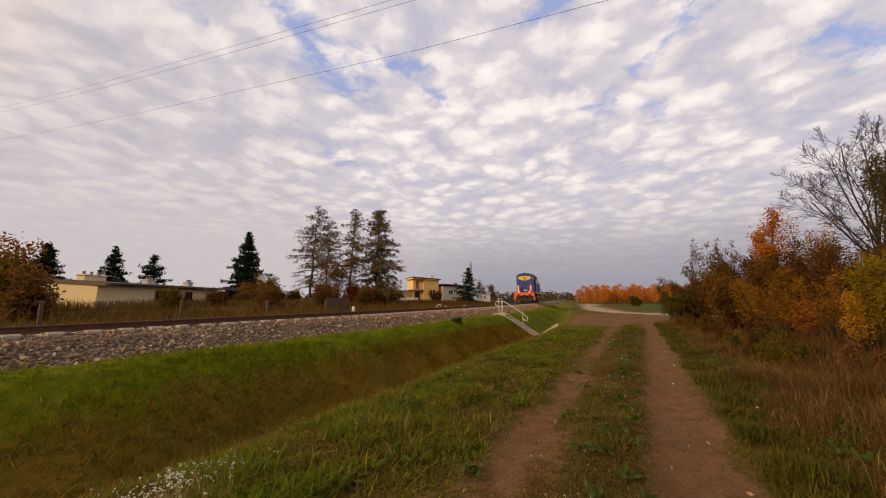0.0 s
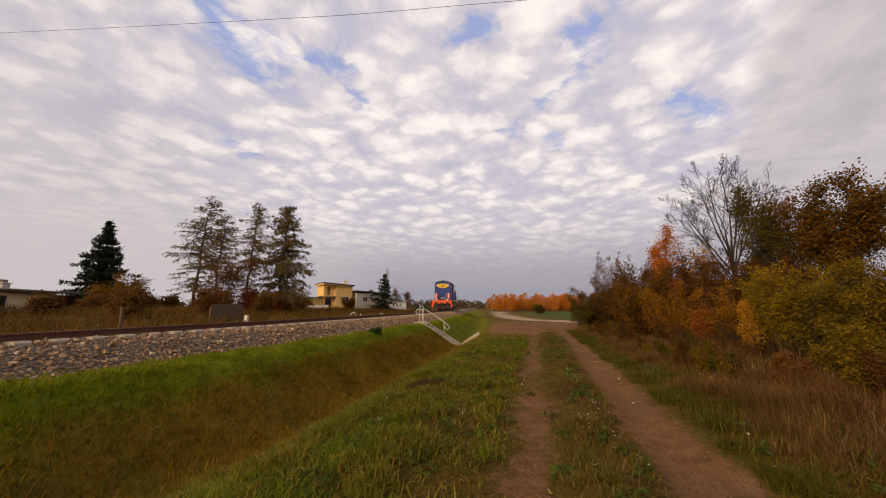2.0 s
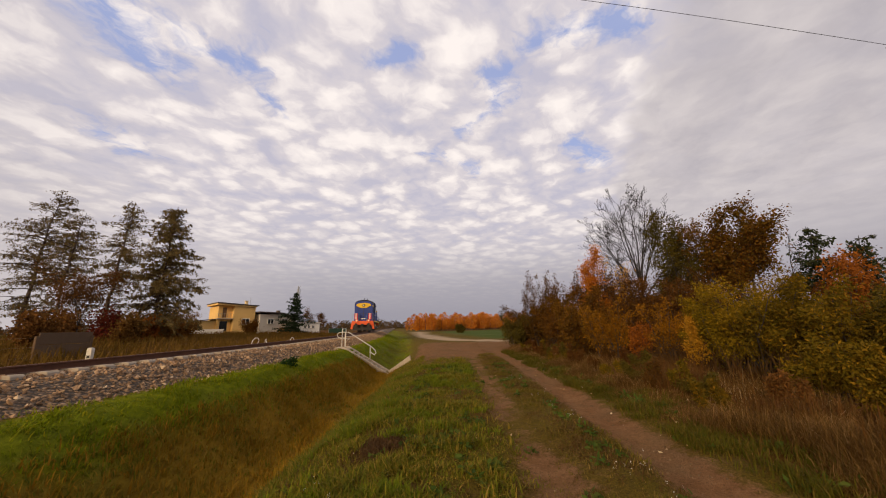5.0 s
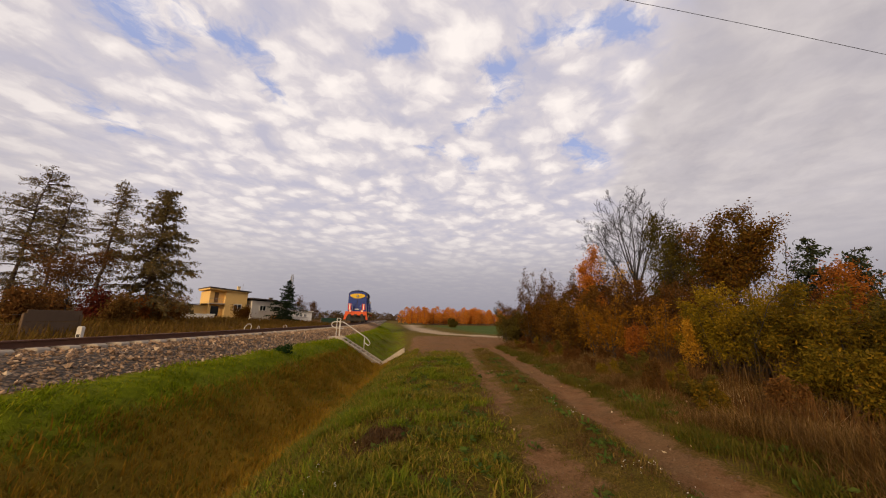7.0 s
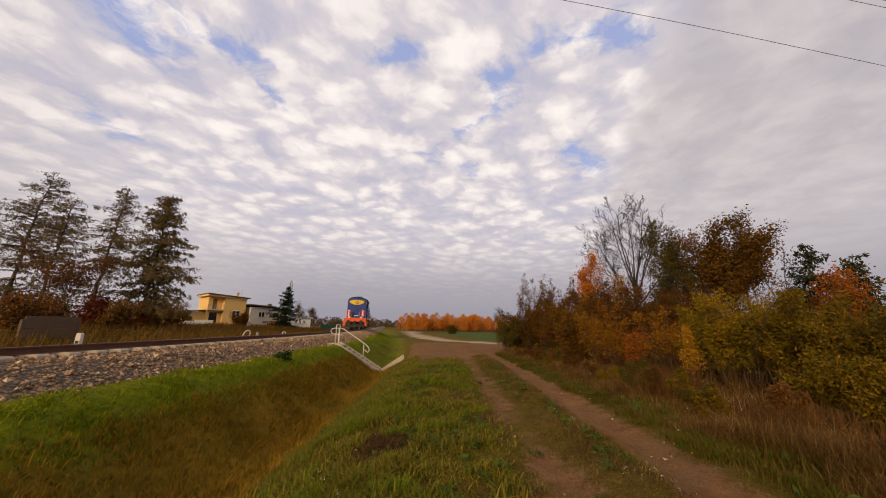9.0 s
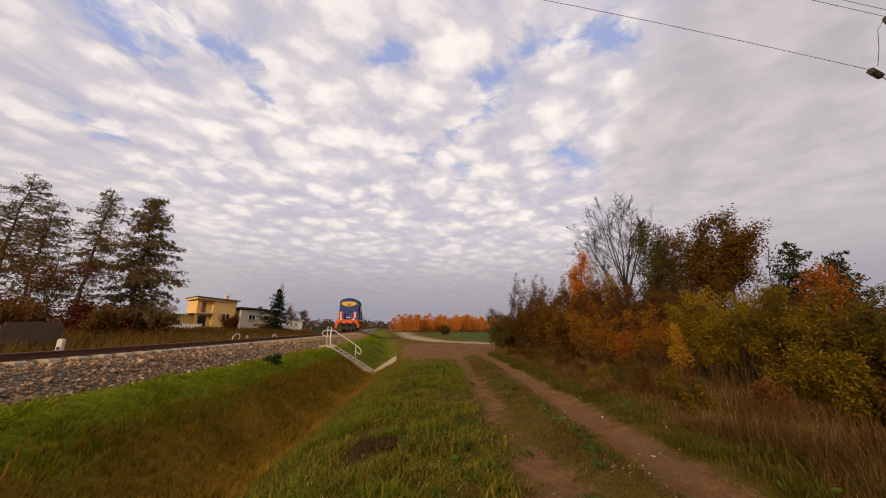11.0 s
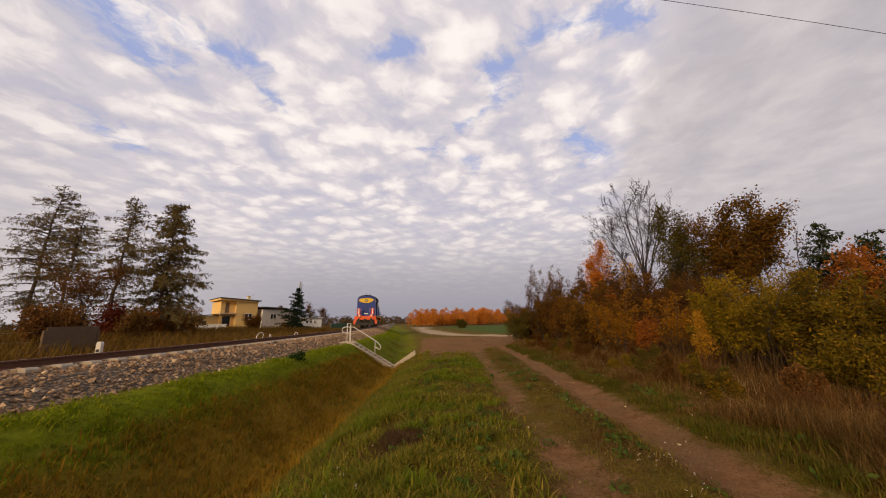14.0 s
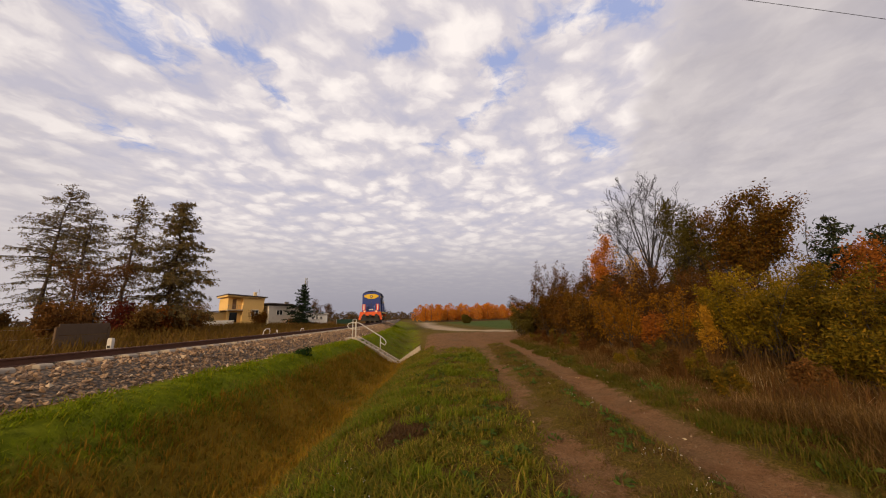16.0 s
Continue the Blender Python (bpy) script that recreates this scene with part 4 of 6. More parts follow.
    blades("rut_dead_grass", "brown dead grass between the wheel ruts", "grass", x, y, 0.07, 0.007, DEAD_PALE, 42, 1.5)
    # verge towards the bushes
    n = 38000
    v = 1.25 + rng.gamma(2.2, 0.68, n)
    w = rng.uniform(-1, 30, n)
    keep = (v < 6.5) & (rng.uniform(size=n) < np.clip((v - 1.1) / 0.9, 0.05, 1) * (0.06 + 0.94 * clumps(v, w, 44, 0.9, 0.2)))
    x, y = from_path(v[keep], w[keep])
    x, y = tufts(rng, x, y, 4, 0.06)
    blades("verge_straw", "tall dry straw-coloured grass below the bushes", "grass", x, y, (0.13 + 0.36 * clumps(x, y, 53, 1.1)) * (0.5 + 0.5 * step01(path_v(x, y), 1.3, 2.3)), 0.0038, GRASS_STRAW, 35, 1.5)
    n = 22000
    v = 0.88 + rng.gamma(1.8, 0.32, n)
    w = rng.uniform(-1, 28, n)
    keep = (v < 5.5) & (rng.uniform(size=n) < 0.1 + 0.9 * clumps(v, w, 45, 0.7, 0.2))
    x, y = from_path(v[keep], w[keep])
    x, y = tufts(rng, x, y, 4, 0.05)
    blades("verge_grass", "short green grass at the path's edge", "grass", x, y, 0.09 + 0.13 * clumps(x, y, 64, 0.6), 0.0075, GRASS_VERGE, 36, 1.3)
    n = 16000
    v = 2.5 + rng.gamma(2.4, 0.75, n)
    w = rng.uniform(0, 26, n)
    keep = rng.uniform(size=n) < step01(wave(v, w, 46, 1.4), -0.1, 0.5)
    x, y = from_path(v[keep], w[keep])
    x, y = tufts(rng, x, y, 4, 0.12)
    blades("verge_weeds", "reddish withered weeds among the straw grass", "weeds", x, y, 0.22 + 0.42 * clumps(x, y, 65, 0.9), 0.010, WEED_RED, 37, 0.9)
    n = 600
    v = 2.2 + rng.gamma(2.2, 0.8, n)
    w = rng.uniform(0, 26, n)
    keep = rng.uniform(size=n) < clumps(v, w, 54, 1.5)
    x, y = from_path(v[keep], w[keep])
    x, y = tufts(rng, x, y, 2, 0.1)
    blades("dry_stalks", "pale dry stalks standing above the verge grass", "grass", x, y, 0.48, 0.0032, STALK, 43, 1.0)
    n = 9000
    v = rng.uniform(5.8, 13.5, n)
    w = rng.uniform(3, 36, n)
    v = v + 0.12 * np.clip(15 - w, 0, 15)
    keep = rng.uniform(size=n) < 0.3 + 0.7 * clumps(v, w, 55, 1.2)
    x, y = from_path(v[keep], w[keep])
    x, y = tufts(rng, x, y, 3, 0.12)
    blades("undergrowth", "tall dark withered weeds beneath the bushes", "weeds", x, y, 0.6 + 0.6 * clumps(x, y, 56, 1.5), 0.016, DEAD, 44, 0.8)
    # rough weeds on the far side of the track
    n = 17000
    s = rng.uniform(-40, 70, n)
    u = -rng.uniform(4.0, 36, n)
    x, y, _ = on_track(s, u)
    keep = rng.uniform(size=n) < 0.35 + 0.65 * clumps(x, y, 47, 3.0)
    x, y = tufts(rng, x[keep], y[keep], 3, 0.16)
    blades("far_side_weeds", "tall withered brown weeds beyond the railway track", "weeds", x, y, 0.85, 0.026, WEED_FAR, 38, 1.0)


build_grass()


def build_litter():
    rng = np.random.default_rng(77)
    # fallen leaves on path and verge
    n = 130
    v = np.concatenate([rng.normal(1.25, 0.35, n // 2), rng.uniform(-4.8, 3.6, n - n // 2)])
    w = rng.uniform(1.0, 22, n)
    x, y = from_path(v, w)
    at = np.stack([x, y, height(x, y) + 0.03], 1)
    ob = raw("fallen_leaves", *leaves(rng, at, 0.05, flat=0.8, long=1.2), LITTER)
    tagged(ob, "pale yellow fallen leaves scattered on the ground", "leaves", kind="stuff")
    # small white flower heads
    spots = rng.uniform(0, 1, (44, 2))
    v = np.where(spots[:, 0] < 0.6, rng.normal(-3.9, 0.45, 44), rng.normal(-0.5, 0.2, 44))
    w = np.where(spots[:, 0] < 0.6, rng.uniform(0.8, 8.5, 44), rng.uniform(3, 16, 44))
    v, w = np.repeat(v, 7) + rng.normal(0, 0.09, 308), np.repeat(w, 7) + rng.normal(0, 0.09, 308)
    x, y = from_path(v, w)
    at = np.stack([x, y, height(x, y) + rng.uniform(0.08, 0.20, 308)], 1)
    at = np.repeat(at[::2], 4, 0) + rng.normal(0, 0.007, (616, 3))
    ob = raw("white_flowers", *leaves(rng, at, 0.009, long=1.1), FLOWER)
    tagged(ob, "small white wild flowers in the grass", "flowers", kind="stuff")
    # flat rosettes of broad leaves
    n = 240
    v = rng.choice([-3.2, -0.5, 1.7, -2.4], n) + rng.normal(0, 0.42, n)
    v = np.where(np.abs(v - 0.42) < 0.5, -0.5, v)
    w = rng.uniform(1.2, 20, n)
    v, w = np.repeat(v, 14) + rng.normal(0, 0.05, n * 14), np.repeat(w, 14) + rng.normal(0, 0.05, n * 14)
    x, y = from_path(v, w)
    at = np.stack([x, y, height(x, y) + rng.uniform(0.01, 0.07, n * 14)], 1)
    ob = raw("broad_weeds", *leaves(rng, at, 0.062, flat=0.5, long=1.7), WEED_GREEN)
    tagged(ob, "low broad-leaved green weeds on the path", "weeds", kind="stuff")
    # dead plants on the bare patch beside the path
    n = 3600
    v, w = rng.normal(PATCH_V, 0.26, n), rng.normal(PATCH_W, 0.42, n)
    x, y = from_path(v, w)
    blades("dead_patch", "patch of dead dark brown grass", "grass", x, y, 0.10, 0.008, DEAD, 41, 1.4)
    # pebbles in the ruts
    n = 2200
    w = 1 + 24 * rng.uniform(size=n) ** 1.4
    v = np.where(rng.uniform(size=n) < 0.4, RUT_L, rut_right(w)) + rng.normal(0, 0.28, n)
    x, y = from_path(v, w)
    size = 0.005 + 0.022 * rng.uniform(size=n) ** 3
    base = np.array([(1, 0, 0), (-1, 0, 0), (0, 1, 0), (0, -1, 0), (0, 0, 1), (0, 0, -1)], float)
    tri = np.array([(0, 2, 4), (2, 1, 4), (1, 3, 4), (3, 0, 4), (2, 0, 5), (1, 2, 5), (3, 1, 5), (0, 3, 5)])
    sh = base[None] * rng.uniform(0.6, 1.3, (n, 6, 1)) * size[:, None, None] + np.stack([x, y, height(x, y)], 1)[:, None]
    ob = raw("pebbles", sh.reshape(-1, 3), (tri[None] + (np.arange(n) * 6)[:, None, None]).reshape(-1, 3), PEBBLE)
    tagged(ob, "small stones lying in the dirt ruts", "stones", kind="stuff")
    plant("weed_clump", "dark green leafy weed clump on the embankment", "weed", (0.64, 19.6), BUSH_FAR, 0.34, 4, 0.007, LEAF_DARK, 0.07, 1, 0.04, BARK, 811, 0.5, width=0.5, bare_top=0.4)
    kinds = (("leafy yellow-green weed in the verge", LEAF_LIME), ("withered brown weed in the verge", LEAF_BROWN), ("dull green leafy weed in the verge", LEAF_GREEN), ("withered reddish brown weed in the verge", LEAF_UNDER))
    for k in range(34):
        w = 6.0 + 24 * (k / 34) ** 1.2 + rng.uniform(-0.4, 0.4)
        v = 2.2 + max(0.0, 13.5 - w) * 0.22 + rng.uniform(0, 1.9)
        label, leaf = kinds[int(rng.choice(4, p=(0.22, 0.32, 0.20, 0.26)))]
        plant("weed", label, "weed", from_path(v, w), SPIKE, rng.uniform(0.4, 0.95), 4, 0.007, leaf, 0.036, 2, 0.04, BARK_DARK, 860 + k, 0.4, "weeds in the verge", width=rng.uniform(0.5, 0.9), long=2.2, bare_top=0.35)
    spots = rng.normal(0, 1, (120, 2)) * (0.16, 0.22) + (-3.72, 1.55)
    x, y = from_path(spots[:, 0], spots[:, 1])
    at = np.stack([x, y, height(x, y) + rng.uniform(0.16, 0.30, 120)], 1)
    ob = raw("pale_flower_heads", *leaves(rng, np.repeat(at, 5, 0) + rng.normal(0, 0.010, (600, 3)), 0.012, long=1.2), FLOWER)
    tagged(ob, "cluster of pale wild flower heads beside the ditch", "flowers", kind="stuff")
    blades("flower_stalks", "thin pale stalks under the wild flower heads", "weeds", x, y, 0.25, 0.003, STALK, 47, 0.3)
    plant("golden_weed", "tall yellow-green weed at the path's verge", "weed", from_path(4.3, 9.4), SPIKE, 1.25, 2, 0.012, LEAF_LIME, 0.045, 8, 0.06, BARK, 812, 0.15)


build_litter()


def larch(label, base, height_m, width, seed, lean, dense, bare):
    """A trunk with uneven sweeping branches whose hanging side twigs carry the needles."""
    rng = np.random.default_rng(seed)
    gz = float(height(np.array([base[0]]), np.array([base[1]]))[0]) - 0.1
    n = 14
    line = [np.array([lean * (k / n) ** 1.2 * height_m + rng.normal(0, 0.07), rng.normal(0, 0.07), height_m * k / n]) for k in range(n + 1)]
    r0 = height_m * 0.014
    segs = [(line[k], line[k + 1], r0 * (1 - k / n) + 0.02, r0 * (1 - (k + 1) / n) + 0.02) for k in range(n)]
    at = []
    h = bare
    while h < 0.97:
        h += rng.uniform(0.0015, 0.0065)
        if h < 0.42 and dense < 20 and rng.uniform() < 0.55:
            continue
        k = min(n - 1, int(h * n))
        c = line[k] + (line[k + 1] - line[k]) * (h * n - k)
        a = rng.uniform(0, math.tau)
        reach = width * 0.5 * (max(0.0, 1 - h) ** 0.62) * (1 + 0.25 * math.sin(h * 31 + seed)) * rng.uniform(0.55, 1.15) + 0.25
        tilt = 0.10 + 0.55 * h + rng.normal(0, 0.12)
        p, m = c, 5
        r = 0.014 + 0.011 * reach
        for i in range(m):
            f = (i + 1) / m
            d = unit(np.array([math.cos(a), math.sin(a), tilt - 0.75 * f + 0.75 * max(0, f - 0.55)]))
            q = p + d * reach / m
            segs.append((p, q, r * (1 - i / m) + 0.006, r * (1 - f) + 0.006))
            for _ in range(rng.poisson(reach / m * 3.8 * (0.35 + f))):
                o = p + (q - p) * rng.uniform()
                side = rng.choice((-1, 1)) * rng.uniform(0.4, 1.0)
                e = unit(d * 0.5 + np.array([-math.sin(a), math.cos(a), 0]) * side + np.array([0, 0, rng.uniform(-0.75, 0.05)]))
                long = rng.uniform(0.25, 0.55) + 0.16 * reach * (1.1 - f)
                mid, end = o + e * long * 0.5, o + e * long + np.array([0, 0, -0.22 * long])
                segs.append((o, mid, 0.011, 0.008))
                segs.append((mid, end, 0.008, 0.005))
                for _ in range(rng.poisson(dense * long)):
                    g = rng.uniform()
                    at.append((o + (mid - o) * g * 2 if g < 0.5 else mid + (end - mid) * (g * 2 - 1)) + rng.normal(0, 0.045, 3))
            p = q
    ob = thing("larch", label, "tree", (base[0], base[1], gz), group="row of larches")
    v, f = tubes(segs, 3)
    raw("trunk", v, f, BARK_RED, ob, smooth=True)
    lv, lf = leaves(rng, np.array(at), 0.115, droop=0.4, long=1.7)
    raw("crown", lv, lf, NEEDLE_LARCH, ob)
    return ob


CROWN = dict(levels=4, pieces=(6, 5, 4, 3), shoots=(3, 2, 2), ratio=(0.55, 0.5, 0.5), angle=(62, 45, 45), up=(0.03, 0.05, 0.04, 0.0), wobble=0.14, first=(0.55, 0.25, 0.2, 0.0), sides=3, taper=0.2)


def build_larches():
    for k, (x, y, h, w, lean, dense, bare) in enumerate((
            (-25.0, 61.5, 18.3, 11.0, 0.050, 12, 0.16),
            (-20.8, 57.5, 14.7, 8.4, 0.045, 12, 0.18),
            (-15.9, 55.0, 16.0, 8.8, 0.05, 14, 0.12),
            (-10.9, 52.5, 15.6, 9.8, 0.025, 30, 0.07))):
        label = "tall dense dark olive larch beside the houses" if dense > 20 else "tall thin larch with sparse olive needles"
        larch(label, (x, y), h, w, 100 + k, lean, dense, bare)
    plant("rust_tree", "broad tree with thin rust-brown foliage below the larches", "tree", (-16.0, 50), CROWN, 7.2, 2, 0.08, LEAF_UNDER, 0.11, 3, 0.2, BARK_DARK, 200, 0.10, width=6.0, bare_top=0.4, clear=0.5)
    # brown and orange undergrowth at their feet
    for k, (x, y, h, leaf, label) in enumerate((
            (-17.2, 50, 3.2, LEAF_RUST, "small rust-orange autumn shrub below the larches"),
            (-24.5, 54, 1.9, LEAF_UNDER, "half-bare brown shrub below the larches"),
            (-13.5, 49, 2.9, LEAF_RED, "dark red shrub below the larches"),
            (-11.0, 50.5, 2.4, LEAF_ORANGE_DULL, "small rusty shrub below the larches"),
            (-8.4, 51, 2.6, LEAF_UNDER, "dark brown shrub below the larches"),
            (-28.5, 57, 2.0, LEAF_UNDER, "dark brown shrub beside the larches"),
            (-31.5, 52, 2.8, LEAF_UNDER, "rust-brown shrub behind the fence"))):
        plant("shrub", label, "shrub", (x, y), BUSH_FAR, h, 7, 0.05, leaf, 0.15, 4, 0.3, BARK_DARK, 201 + k, 0.30, "shrubs behind the fence", bare_top=0.2)


build_larches()


def build_spruces():
    conifer("spruce", "dark green spruce tree beside the low house", (-33.2, 55.2), 11.7, 7.4, NEEDLE_SPRUCE, 120, BARK_DARK, 30, 9, 0.17, 42, 0.3, 0.05, 0.05, (0, 0), 0.26, power=1.05)
    conifer("spruce", "dark spruce behind the low house", (-70, 57.5), 10.4, 7.4, NEEDLE_SPRUCE, 121, BARK_DARK, 24, 9, 0.2, 32, 0.3, 0.05, 0.05, (0, 0), 0.22, power=1.0)
    conifer("spruce", "slim dark spruce behind the low house", (-66, 65.5), 10.9, 7.4, NEEDLE_SPRUCE, 122, BARK_DARK, 22, 8, 0.2, 28, 0.3, 0.05, 0.1, (0, 0), 0.25, power=1.05)
    conifer("pine", "thin dark pine behind the low house", (-62, 70), 9.5, 7.0, NEEDLE_PINE, 123, BARK_DARK, 14, 7, 0.24, 24, 0.05, 0.3, 0.1, (0, 0), 0.3)
    conifer("spruce", "small dark spruce beside the white house", (5.6, 82), 8.8, 6.6, NEEDLE_SPRUCE, 124, BARK_DARK, 22, 8, 0.17, 26, 0.25, 0.03, 0.12, (0, 0), 0.3, power=1.0)


build_spruces()


def fan_tree(name, label, base, height_m, seed, bark_mat, limbs=9):
    """A leafless tree: a short trunk, limbs that open like a fan, and fine twigs on them."""
    rng = np.random.default_rng(seed)
    thick, thin = [], []

    def shoot(p, d, length, r, level):
        n = 6 if level == 1 else 5 if level < 4 else 3
        for i in range(n):
            d = unit(d + rng.normal(0, 0.055, 3) + np.array([0, 0, 0.045]))
            q = p + d * length / n
            r1 = max(0.010, r * (1 - 0.75 / n))
            (thick if r > 0.05 else thin).append((p, q, r, r1))
            for _ in range((level < 4 and i >= (level < 3)) + (level == 3)):
                e = unit(np.cross(d, rng.normal(size=3)))
                ang = radians(rng.uniform(28, 48))
                shoot(q, unit(d * math.cos(ang) + e * math.sin(ang)), length * (0.60 - 0.38 * i / n) * rng.uniform(0.75, 1.2), max(0.011, r1 * 0.55), level + 1)
            p, r = q, r1

    foot, r = np.zeros(3), height_m * 0.016
    top = np.array([0.1, 0.05, height_m * 0.24])
    thick.append((foot, top, r * 1.15, r * 0.9))
    for k in range(limbs):
        tilt = 4 + 43 * ((k + 0.5) / limbs) ** 0.8
        a = k * 2.399 + rng.normal(0, 0.15)
        start = top + np.array([0, 0, height_m * (0.20 * (1 - k / limbs))])
        d = np.array([math.sin(radians(tilt)) * math.cos(a), math.sin(radians(tilt)) * math.sin(a), math.cos(radians(tilt))])
        shoot(start, d, height_m * (0.56 - 0.20 * tilt / 52) * rng.uniform(0.92, 1.05), r * 0.34, 1)
    thick.append((top, top + np.array([0, 0, height_m * 0.2]), r * 0.9, r * 0.5))
    gz = float(height(np.array([base[0]]), np.array([base[1]]))[0]) - 0.1
    ob = thing(name, label, "tree", (base[0], base[1], gz))
    v, f = tubes(thick, 6)
    raw("trunk", v, f, bark_mat, ob, smooth=True)
    v, f = tubes(thin, 3)
    raw("branchwork", v, f, bark_mat, ob, smooth=True)
    return ob


def build_right_bushes():
    rng = np.random.default_rng(3)
    # one bare tree, the oaks and their neighbours
    fan_tree("bare_tree", "tall leafless tree with a fan of fine dark twigs", (27.9, 21.4), 12.7, 381, BARK_BLACK, 13)
    plant("oak_tree", "oak with brown and olive autumn leaves", "tree", (21.7, 12.9), OAK, 7.6, 1, 0.11, LEAF_OAK, 0.085, 9, 0.17, BARK_DARK, 302, width=3.2, bare_top=0.25, clear=0.50)
    plant("oak_tree", "oak with brown and olive autumn leaves", "tree", (22.0, 11.9), OAK, 7.9, 1, 0.11, LEAF_OAK, 0.085, 9, 0.17, BARK_DARK, 311, width=2.7, bare_top=0.25, clear=0.44)
    plant("green_tree", "slender tree with dull green leaves", "tree", (22.3, 15.6), dict(OAK, first=(0.22, 0.2, 0.2, 0.0)), 8.6, 2, 0.06, LEAF_GREEN, 0.08, 4, 0.16, BARK_DARK, 304, 0.08, width=3.0, bare_top=0.2)
    plant("orange_tree", "slender tree with bright orange leaves", "tree", (18.5, 18.8), SPIKE, 6.5, 3, 0.05, LEAF_ORANGE, 0.085, 7, 0.16, BARK_DARK, 305, 0.06, width=1.6)
    plant("yellow_tree", "thin birch with sparse yellow leaves", "tree", (20.2, 18.0), SPIKE, 6.1, 4, 0.04, LEAF_GOLD, 0.07, 2, 0.2, BARK_DARK, 309, 0.12, width=2.0, bare_top=0.3)
    conifer("pine", "young dark green pine among the bushes", (23.4, 9.8), 6.3, 3.4, NEEDLE_PINE, 306, BARK_DARK, 19, 6, 0.10, 46, 0.12, 0.12, 0.15, (0, 0), 0.35)
    conifer("pine", "young dark green pine among the bushes", (23.6, 8.4), 5.5, 2.8, NEEDLE_PINE, 307, BARK_DARK, 19, 6, 0.10, 46, 0.12, 0.12, 0.15, (0, 0), 0.35)
    plant("rust_tree", "rounded tree with rusty orange leaves", "tree", (21.0, 8.7), BUSH, 4.4, 6, 0.05, LEAF_ORANGE_DULL, 0.085, 7, 0.20, BARK_DARK, 308, 0.3, width=2.2)
    for k in range(7):
        plant("sapling", "thin leafless grey sapling among the bushes", "tree", (20.2 + k * 0.5, 15.6 - k * 0.8), SPIKE, 6.2 - 0.5 * (k % 3), 2, 0.035, None, seed=320 + k, bark_mat=BARK_BLACK, lean=0.08, group="bare saplings", width=1.6)
    for k, (v, w, h) in enumerate(((4.1, 32.8, 6.3), (4.2, 31.7, 5.6), (5.3, 33.5, 6.2), (6.0, 33.3, 6.1), (6.1, 31.2, 5.7), (6.7, 30.4, 5.9), (7.2, 29.7, 5.6), (12.0, 23.1, 6.0), (12.8, 23.7, 6.6), (13.5, 23.8, 6.2), (12.1, 21.7, 5.2), (15.2, 20.9, 5.6))):
        plant("sapling", "slender half-bare sapling with sparse autumn leaves", "tree", from_path(v, w), SPIKE, h, 2, 0.03, (LEAF_BROWN, LEAF_OLIVE, LEAF_RUST)[k % 3], 0.075, 1, 0.08, BARK_DARK, 340 + k, 0.14, "autumn saplings", width=1.5, bare_top=0.4)
    plant("golden_weed", "tall golden yellow weed before the bushes", "weed", from_path(5.9, 15.8), SPIKE, 1.9, 2, 0.012, LEAF_GOLD, 0.05, 2, 0.06, BARK_DARK, 813, 0.06, width=0.5)
    plant("shrub", "small bright orange autumn shrub", "shrub", from_path(5.8, 19.2), BUSH, 1.7, 5, 0.015, LEAF_ORANGE_DULL, 0.06, 2, 0.1, BARK_DARK, 814, 0.35, "thicket beside the path", width=0.9, hollow=0.9)
    willow_kind = ("yellow-green willow shrub with long narrow leaves", LEAF_WILLOW)
    olive, rust, brown, yellow, lime, green = (("olive-brown autumn shrub beside the path", LEAF_OLIVE), ("rust-brown autumn shrub beside the path", LEAF_RUST), ("half-bare dark brown shrub beside the path", LEAF_BROWN), ("shrub with dull yellow autumn leaves", LEAF_YELLOW),
                                               ("yellow-green leafy shrub beside the path", LEAF_LIME), ("dull green leafy shrub beside the path", LEAF_GREEN))
